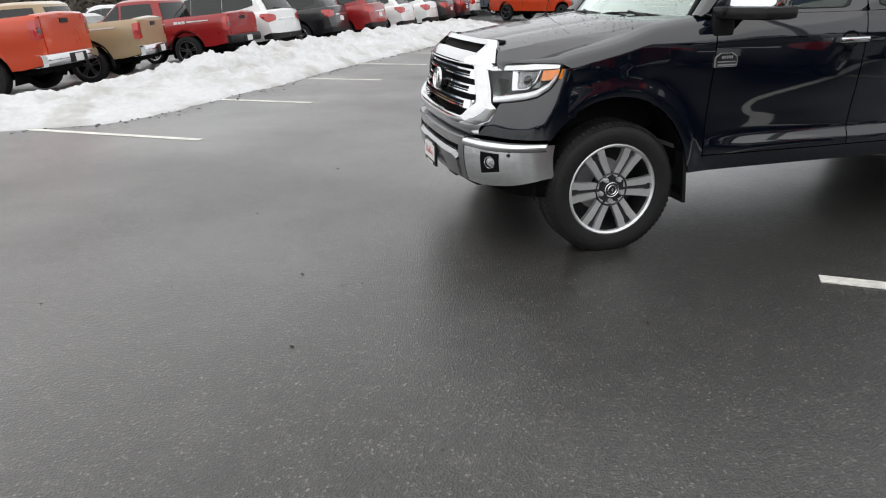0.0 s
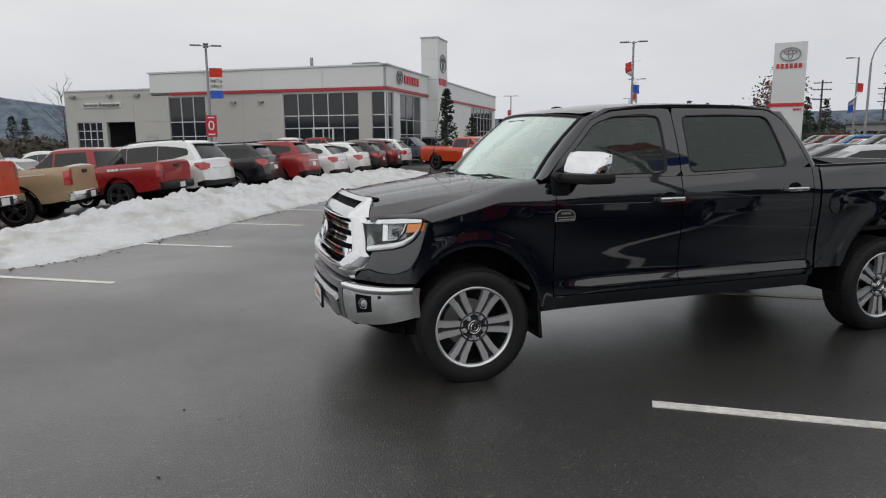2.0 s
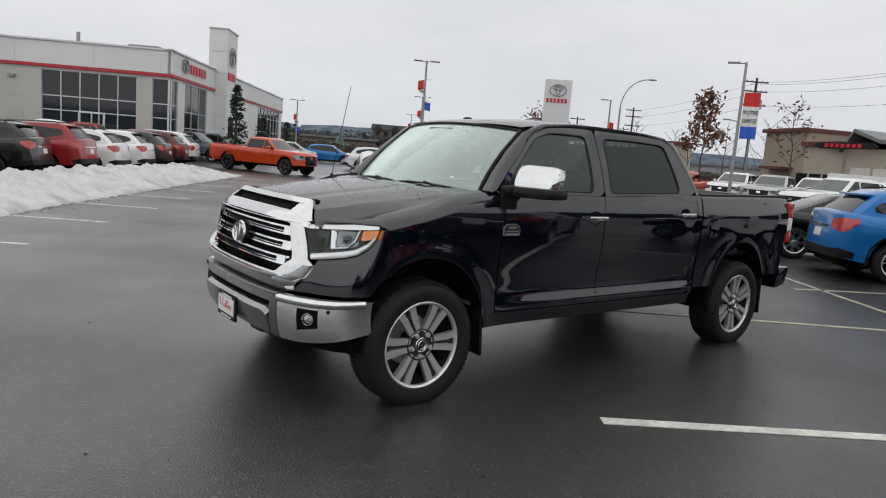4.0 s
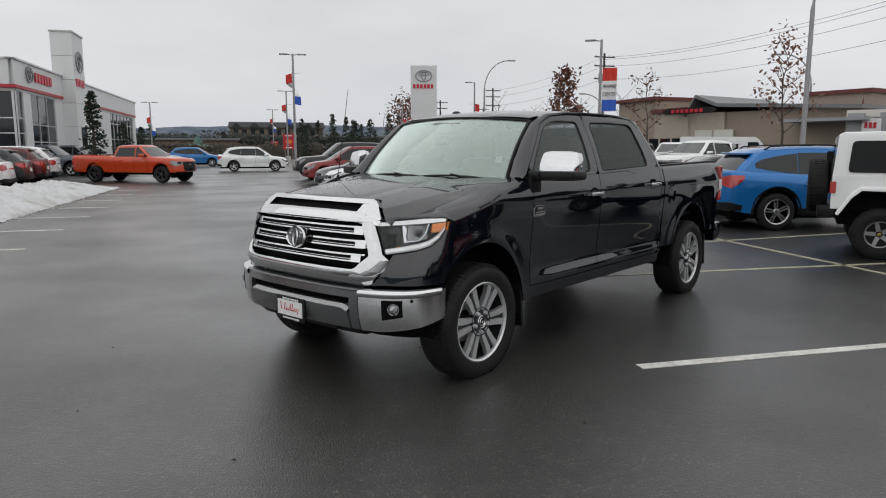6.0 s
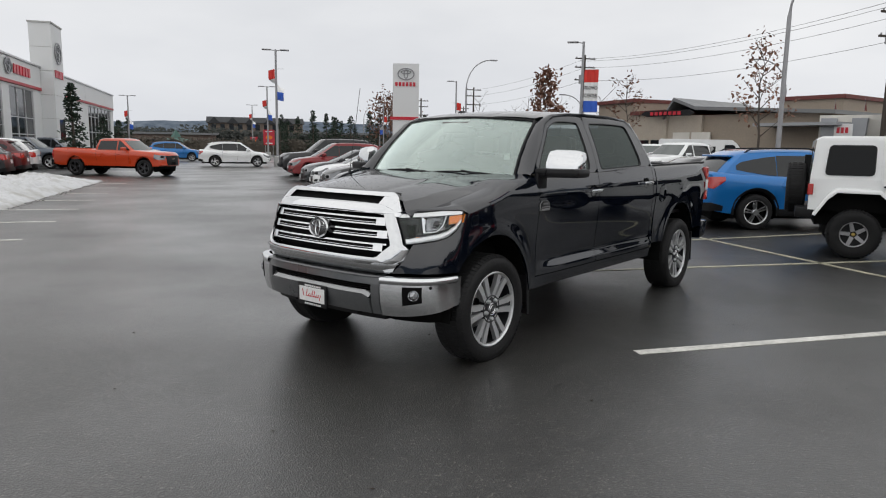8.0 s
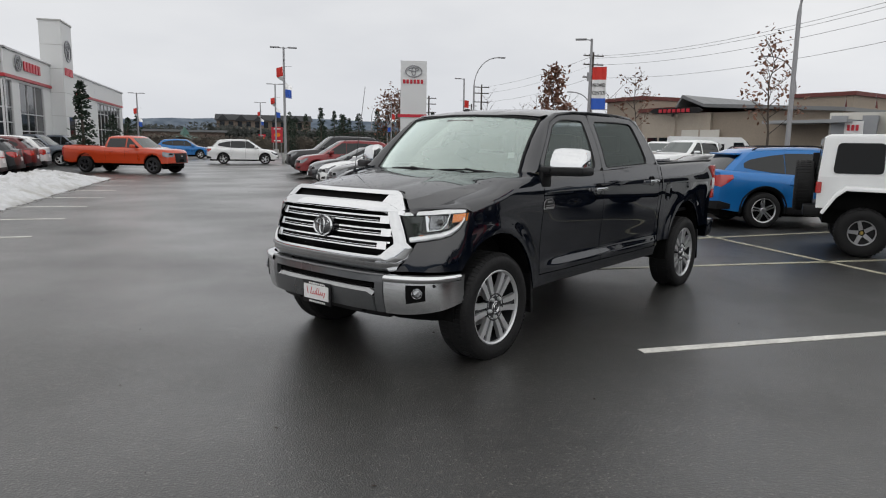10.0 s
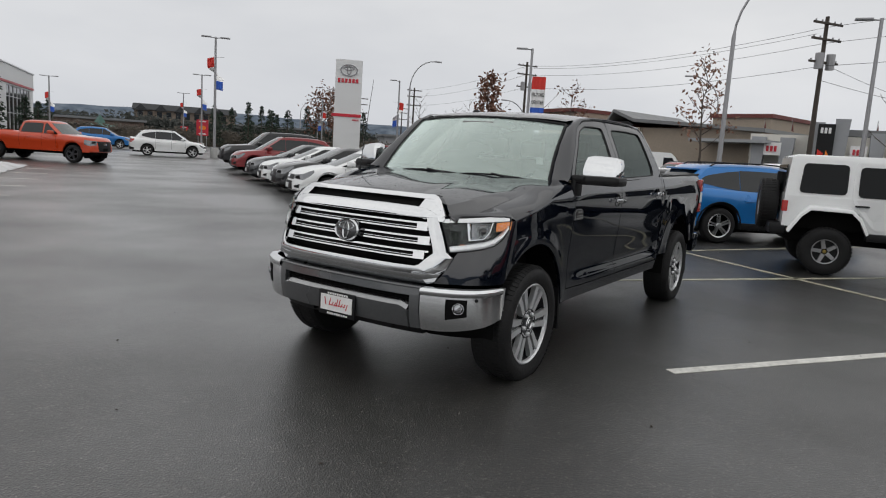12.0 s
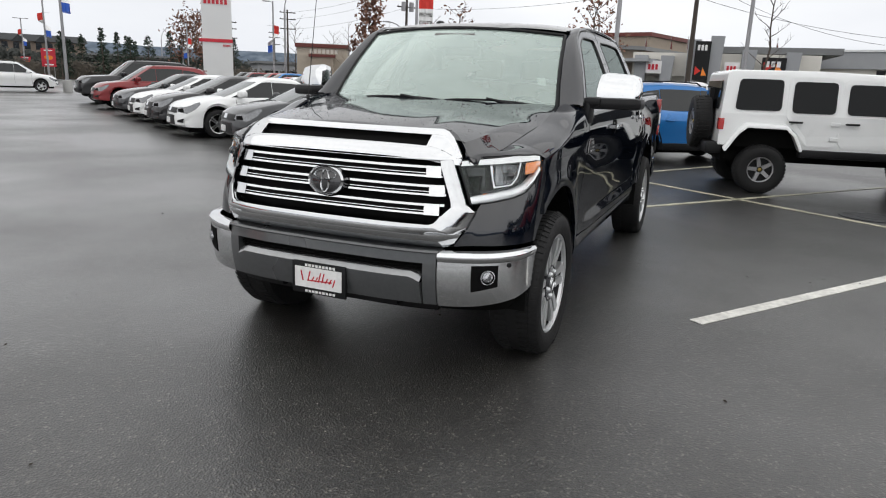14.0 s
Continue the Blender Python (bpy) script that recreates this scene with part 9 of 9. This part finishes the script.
M["far_wood"] = mat("far_wood", (0.030, 0.034, 0.030), rough=0.9, vary=0.5, grain=2)
hedge((22, 128, 0), (70, 104, 0), 5.4, 2.2, 11, "dark mixed wood beyond the lot", "far_wood", 1.5)
hedge((66, 106, 0), (108, 74, 0), 5.2, 2.0, 12, "dark mixed wood beyond the street", "far_wood", 1.5)
hedge((30, 96, 0), (75, 74, 0), 3.2, 1.2, 1, "brown winter thicket beyond the lot")
hedge((70, 75, 0), (92, 50, 0), 3.0, 1.2, 2, "brown winter thicket along the street")
hedge((-40, 70, 0), (-12, 58, 0), 2.6, 1.0, 3, "dark winter thicket behind the lot")
# out of view; added to give the black doors a dark band to mirror
hedge((-6, -34, 0), (72, -44, 0), 7.0, 2.2, 13, "unseen dark wood added behind the walker", "far_wood", 1.5)
hedge((22, 62, 0), (38, 58, 0), 1.4, 0.6, 4, "low dark hedge at the lot's edge")


# ---- buildings across the street ----
M["stucco"] = mat("stucco", (0.30, 0.25, 0.20), rough=0.85, vary=0.1, grain=8)
M["stucco_light"] = mat("stucco_light", (0.40, 0.35, 0.29), rough=0.85, vary=0.1, grain=8)
M["roof_metal"] = mat("roof_metal", (0.16, 0.165, 0.17), rough=0.5, vary=0.1)
M["shingle"] = mat("shingle", (0.045, 0.047, 0.050), rough=0.9, vary=0.3, grain=3, spec=0.2)
M["maroon"] = mat("maroon", (0.12, 0.025, 0.02), rough=0.6)
M["shop_grey"] = mat("shop_grey", (0.30, 0.31, 0.325), rough=0.6, vary=0.08)
M["cream"] = mat("cream", (0.62, 0.60, 0.55), rough=0.8, vary=0.06)
M["brown_brick"] = mat("brown_brick", (0.14, 0.10, 0.085), rough=0.9, vary=0.25, grain=5)


def block(root, name, material, m, x0, x1, y0, y1, z0, z1, label=""):
    bm = bmesh.new()
    box(bm, x0, x1, y0, y1, z0, z1, m=m)
    return part(name, bm, material, root, label)


def frame_at(a, b):
    """A front from a to b, x along it, y going back from the lot."""
    a, b = Vector(a), Vector(b)
    d = (b - a).normalized()
    n = Vector((-d.y, d.x, 0))
    return Matrix(((d.x, n.x, 0, a.x), (d.y, n.y, 0, a.y), (0, 0, 1, 0), (0, 0, 0, 1))), (b - a).length


# stucco shops with maroon trim
shops = thing("shop_building", "tan stucco shop building with maroon trim", "building")
m, ln = frame_at((54.5, 25.5, 0), (50.0, 17.3, 0))
m = m if (m.to_3x3() @ Vector((0, 1, 0))).x > 0 else m
for x0, x1, h, mt in ((0, 5.2, 5.6, "stucco"), (5.2, ln, 4.5, "stucco_light")):
    block(shops, "wall", M[mt], m, x0, x1, 0, 10, 0, h)
    block(shops, "cornice", M["maroon"], m, x0 - 0.2, x1 + 0.1, -0.3, 10, h, h + 0.3)
block(shops, "awning", M["maroon"], m, 1.0, 4.0, -1.0, 0, 2.6, 2.8)
for k in range(3):
    block(shops, "shop_window", M["building_glass"], m, 4.6 + 1.5 * k, 5.8 + 1.5 * k, -0.05, 0.1, 0.4, 2.4)
# gabled workshop
barn = thing("workshop", "long tan workshop with grey metal roof", "building")
a, b = Vector((50.2, 17.2, 0)), Vector((46.8, 5.2, 0))
m, ln = frame_at(a, b)
block(barn, "wall", M["stucco_light"], m, 0, 3.0, 0.0, 9, 0, 4.3)
block(barn, "wall", M["stucco"], m, 3.0, ln, 0.3, 9, 0, 4.3)
bm = bmesh.new()
slab(bm, [m @ Vector(p) for p in ((-0.3, -0.4, 4.3), (0.6, -0.4, 5.7), (2.6, -0.4, 4.95), (ln + 0.5, -0.4, 4.35), (ln + 0.5, -0.4, 4.1), (2.6, -0.4, 4.7), (0.6, -0.4, 5.45), (-0.3, -0.4, 4.05))], m.to_3x3() @ Vector((0, 10, 0)))
part("roof", bm, M["roof_metal"], barn)
block(barn, "service_door", M["cream"], m, 0.5, 2.0, -0.04, 0.1, 0, 3.0)
block(barn, "service_door", M["cream"], m, 2.2, 3.8, -0.04, 0.1, 0, 3.0)
block(barn, "canopy", M["shop_grey"], m, ln - 4.0, ln + 1.5, -2.2, 0.4, 3.3, 3.5)
bm = bmesh.new()
slab(bm, [m @ Vector(p) for p in ((-1.6, -0.9, 4.25), (2.4, -0.9, 4.25), (2.9, -0.9, 4.45), (2.4, -0.9, 4.7), (-1.6, -0.9, 4.7), (-2.1, -0.9, 4.45))], m.to_3x3() @ Vector((0, 0.15, 0)))
sb = part("sign_board", bm, M["black_trim"], barn, "long dark sign with red bars")
letter_bars(barn, m @ pose(0.4, -0.92, 4.47), 3.0, 0.26, M["sign_red"], 7)
block(barn, "upper_storey", M["stucco"], m, 5.2, ln - 2.5, 7, 16, 3.6, 5.6)
block(barn, "cornice", M["maroon"], m, 5.0, ln - 2.3, 6.8, 16, 5.6, 5.9)
# repair shop with slanted grey piers
repair = thing("repair_shop", "grey repair shop with slanted piers and sign boxes", "building")
m, ln = frame_at((45.5, 5.6, 0), (46.2, -6.0, 0))
m = m @ Matrix.Diagonal((1, 1, 1.17, 1))
block(repair, "wall", M["cream"], m, 0, ln, 1.0, 9, 0, 3.2)
block(repair, "roof", M["roof_metal"], m, 5.5, ln + 1.2, 0.8, 9, 3.45, 3.8)
block(repair, "fascia", M["cream"], m, 0, ln, 0.6, 1.0, 2.1, 3.4)
for k, (x, h) in enumerate(((0.3, 3.2), (2.0, 3.2), (3.6, 4.1), (5.0, 4.3), (7.0, 3.6), (9.6, 3.5))):
    bm = bmesh.new()
    slab(bm, [m @ Vector(p) for p in ((x, -0.4, 0), (x + 0.5, -0.4, 0), (x + 0.75, -0.4, h), (x - 0.1, -0.4, h))], m.to_3x3() @ Vector((0, 1.0, 0)))
    part("pier", bm, M["shop_grey"], repair, "slanted grey pier")
for x, w, z0, z1, mt in ((4.0, 0.95, 1.9, 4.0, "black_trim"), (1.0, 1.0, 2.2, 2.9, "banner_white"), (5.9, 0.9, 2.1, 2.9, "banner_white"), (8.1, 1.4, 2.2, 3.2, "black_trim")):
    bx = block(repair, "sign_box", M[mt], m, x, x + w, -0.6, -0.35, z0, z1)
    letter_bars(repair, m @ pose(x + w / 2, -0.61, z1 - 0.35), w * 0.7, 0.3, M["banner_white" if mt == "black_trim" else "sign_red"], 3)
    if mt == "black_trim":
        bm = bmesh.new()
        slab(bm, [m @ Vector(p) for p in ((x + 0.1, -0.62, z0 + 0.25), (x + w * 0.5, -0.62, z0 + 0.5), (x + 0.1, -0.62, z0 + 0.75))], m.to_3x3() @ Vector((0, 0.02, 0)))
        part("mark", bm, M["banner_red"], repair, "plain red arrow")
        bm = bmesh.new()
        slab(bm, [m @ Vector(p) for p in ((x + w * 0.55, -0.62, z0 + 0.25), (x + w * 0.9, -0.62, z0 + 0.25), (x + w * 0.6, -0.62, z0 + 0.7))], m.to_3x3() @ Vector((0, 0.02, 0)))
        part("mark", bm, M["lamp_amber"], repair, "plain yellow arrow")
for x in (0.6, 2.3, 3.4, 5.2, 7.2, 9.0):
    fl = thing("flag_pole", "small dark feather flag on a thin pole", "flag", m @ Matrix.Translation((x, 2.0, 3.2)) @ Matrix.Diagonal((0.6, 0.6, 0.55, 1)))
    bm = bmesh.new()
    tube(bm, [(0, 0, 0), (0.05, 0, 2.2)], 0.02, 6)
    part("pole", bm, M["pole"], fl)
    bm = bmesh.new()
    sheet(bm, [[(0.02 + 0.03 * k, 0, 0.9 + 0.3 * k), (0.28 - 0.05 * k, 0.03, 0.8 + 0.32 * k)] for k in range(5)])
    part("cloth", bm, M["maroon"], fl)
# long store
store = thing("store_building", "long low grey and cream store building", "building")
m, ln = frame_at((57.0, -3.6, 0), (50.0, -26.0, 0))
block(store, "wall", M["cream"], m, 0, ln, 0, 14, 0, 3.8)
block(store, "parapet", M["shop_grey"], m, -0.4, ln, -0.25, 14, 3.5, 4.7)
block(store, "coping", M["white_panel"], m, -0.5, ln, -0.35, 14, 4.7, 4.85)
# near-black sheet over the lower part of the front
block(store, "dark_lower_wall", M["dark"], m, 0.5, ln, -0.06, 0.02, 0, 2.4)
letter_bars(store, m @ pose(9.5, -0.27, 3.0), 5.0, 0.8, M["black_trim"], 6)
# small restaurant
diner = thing("diner", "small tan restaurant with maroon parapet", "building")
m, ln = frame_at((69.4, 50.0, 0), (72.4, 44.6, 0))
m = m @ Matrix.Diagonal((1, 1, 1.3, 1))
block(diner, "wall", M["stucco_light"], m, 0, ln, 0, 9, 0, 3.9)
block(diner, "cornice", M["maroon"], m, -0.2, ln + 0.2, -0.3, 9, 3.9, 4.25)
block(diner, "porch", M["stucco"], m, 1.8, 4.6, -1.6, 0, 0, 3.0)
block(diner, "porch_trim", M["maroon"], m, 1.6, 4.8, -1.8, 0, 3.0, 3.25)
block(diner, "entrance", M["dark"], m, 2.3, 4.1, -1.66, -1.5, 0, 2.2)
letter_bars(diner, m @ pose(3.4, -0.05, 3.55), 3.6, 0.4, M["cream"], 7)
# inn with gables
M["inn_wall"] = mat("inn_wall", (0.16, 0.125, 0.10), rough=0.8, vary=0.3)
inn = thing("inn", "far brown three-storey inn with grey gables", "building")
m, ln = frame_at((91.0, 149.0, 0), (110.0, 136.0, 0))
m = m @ Matrix.Diagonal((1, 1, 1.12, 1))
block(inn, "wall", M["inn_wall"], m, 0, ln, 0, 12, 0, 6.1)
bm = bmesh.new()
slab(bm, [m @ Vector(p) for p in ((-0.5, -0.5, 6.1), (-0.5, 5.0, 7.5), (-0.5, 12.5, 6.1))], m.to_3x3() @ Vector((ln + 1, 0, 0)))
part("roof", bm, M["shingle"], inn)
for k in range(5):
    x = 1.5 + 4.4 * k
    bm = bmesh.new()
    slab(bm, [m @ Vector(p) for p in ((x - 1.5, -0.7, 5.9), (x + 1.5, -0.7, 5.9), (x, -0.7, 7.3))], m.to_3x3() @ Vector((0, 4, 0)))
    part("gable", bm, M["shingle"], inn)
for k in range(10):
    for z in (0.8, 2.7, 4.5):
        block(inn, "window", M["building_glass"], m, 0.8 + 2.1 * k, 1.9 + 2.1 * k, -0.05, 0.05, z, z + 1.3)
# low dark buildings and roofs along the street
for a, b, h, mt in (((82, 66, 0), (100, 48, 0), 3.2, "shop_grey"), ((78, 96, 0), (96, 82, 0), 3.6, "brown_brick"), ((40, 112, 0), (62, 100, 0), 3.0, "brown_brick"), ((-60, 62, 0), (-36, 74, 0), 4.2, "shop_grey")):
    far = thing("low_building", "low dark far building with a flat roof", "building")
    m, ln = frame_at(a, b)
    block(far, "wall", M[mt], m, 0, ln, 0, 10, 0, h)
    block(far, "roof", M["roof_metal"], m, -0.4, ln + 0.4, -0.4, 10.4, h, h + 0.35)
    for k in range(int(ln / 3.5)):
        block(far, "window", M["building_glass"], m, 1 + 3.5 * k, 3 + 3.5 * k, -0.04, 0.04, 0.8, 2.2)
# pavilion with a green roof
pav = thing("pavilion", "small pavilion with a green hipped roof", "building", pose(55, 100.6, 0) @ Matrix.Scale(0.75, 4))
bm = bmesh.new()
box(bm, -4, 4, -3, 3, 0, 2.0)
part("wall", bm, M["brown_brick"], pav)
bm = bmesh.new()
lathe(bm, [(6.0, 2.0), (4.5, 2.6), (1.2, 3.2), (1.0, 3.6), (0.1, 5.0), (0.0, 5.0)], sides=4, m=Matrix.Rotation(radians(45), 4, "Z") @ Matrix.Rotation(radians(90), 4, "X"))
part("roof", bm, mat("green_roof", (0.05, 0.12, 0.10), rough=0.6), pav)

# ---- hills with low cloud painted in ----
def hazy_hill_material():
    m = bpy.data.materials.new("hills")
    m.use_nodes = True
    n, l = m.node_tree.nodes, m.node_tree.links
    n.remove(n["Principled BSDF"])
    # the backdrop glows; its colour pales to cloud grey with height as painted haze
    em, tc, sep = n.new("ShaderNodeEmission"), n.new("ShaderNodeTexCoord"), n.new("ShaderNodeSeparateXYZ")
    l.new(tc.outputs["Object"], sep.inputs["Vector"])
    mapn, nz, nw = n.new("ShaderNodeMapping"), n.new("ShaderNodeTexNoise"), n.new("ShaderNodeTexNoise")
    mapn.inputs["Scale"].default_value = (0.006, 0.006, 0.02)
    l.new(tc.outputs["Object"], mapn.inputs["Vector"])
    l.new(mapn.outputs["Vector"], nz.inputs["Vector"])
    nz.inputs["Scale"].default_value, nz.inputs["Detail"].default_value = 0.8, 5.0
    nw.inputs["Scale"].default_value, nw.inputs["Detail"].default_value = 0.05, 6.0
    l.new(tc.outputs["Object"], nw.inputs["Vector"])
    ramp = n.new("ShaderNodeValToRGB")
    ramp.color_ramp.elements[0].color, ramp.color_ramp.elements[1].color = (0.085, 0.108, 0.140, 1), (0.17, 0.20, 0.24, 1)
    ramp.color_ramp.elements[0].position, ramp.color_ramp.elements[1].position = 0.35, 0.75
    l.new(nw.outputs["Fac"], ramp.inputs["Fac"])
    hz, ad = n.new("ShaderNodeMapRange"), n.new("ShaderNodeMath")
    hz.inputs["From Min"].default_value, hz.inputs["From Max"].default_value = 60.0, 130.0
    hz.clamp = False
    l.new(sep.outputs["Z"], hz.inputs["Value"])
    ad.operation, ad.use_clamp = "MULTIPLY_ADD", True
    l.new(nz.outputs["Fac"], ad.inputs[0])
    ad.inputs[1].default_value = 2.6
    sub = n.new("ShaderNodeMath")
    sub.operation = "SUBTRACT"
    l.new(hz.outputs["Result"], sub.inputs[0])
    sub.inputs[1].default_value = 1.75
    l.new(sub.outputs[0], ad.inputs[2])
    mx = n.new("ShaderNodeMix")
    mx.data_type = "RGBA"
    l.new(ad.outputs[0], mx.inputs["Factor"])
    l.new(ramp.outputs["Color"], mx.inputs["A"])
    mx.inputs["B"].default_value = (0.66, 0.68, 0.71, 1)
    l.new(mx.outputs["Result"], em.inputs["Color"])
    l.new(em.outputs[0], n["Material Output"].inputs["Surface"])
    return m


bm = bmesh.new()
rows = []
for k in range(241):
    a = 6.28318 * k / 240
    deg = 360 * k / 240
    hh = 52 + 14 * noise.noise((math.cos(a) * 2.2, math.sin(a) * 2.2, 4)) + 10 * noise.noise((math.cos(a) * 7, math.sin(a) * 7, 8)) + 4 * noise.noise((math.cos(a) * 25, math.sin(a) * 25, 1))
    hh += 130 * math.exp(-((deg - 120) / 15) ** 2)
    rows.append([((1500 + 25 * j) * math.cos(a), (1500 + 25 * j) * math.sin(a), -5 + (hh + 5) * j / 6) for j in range(7)])
sheet(bm, rows)
hills = part("backdrop", bm, hazy_hill_material(), smooth=80)
tagged(hills, "far blue wooded hills, low cloud painted over them", "hills", kind="structure")
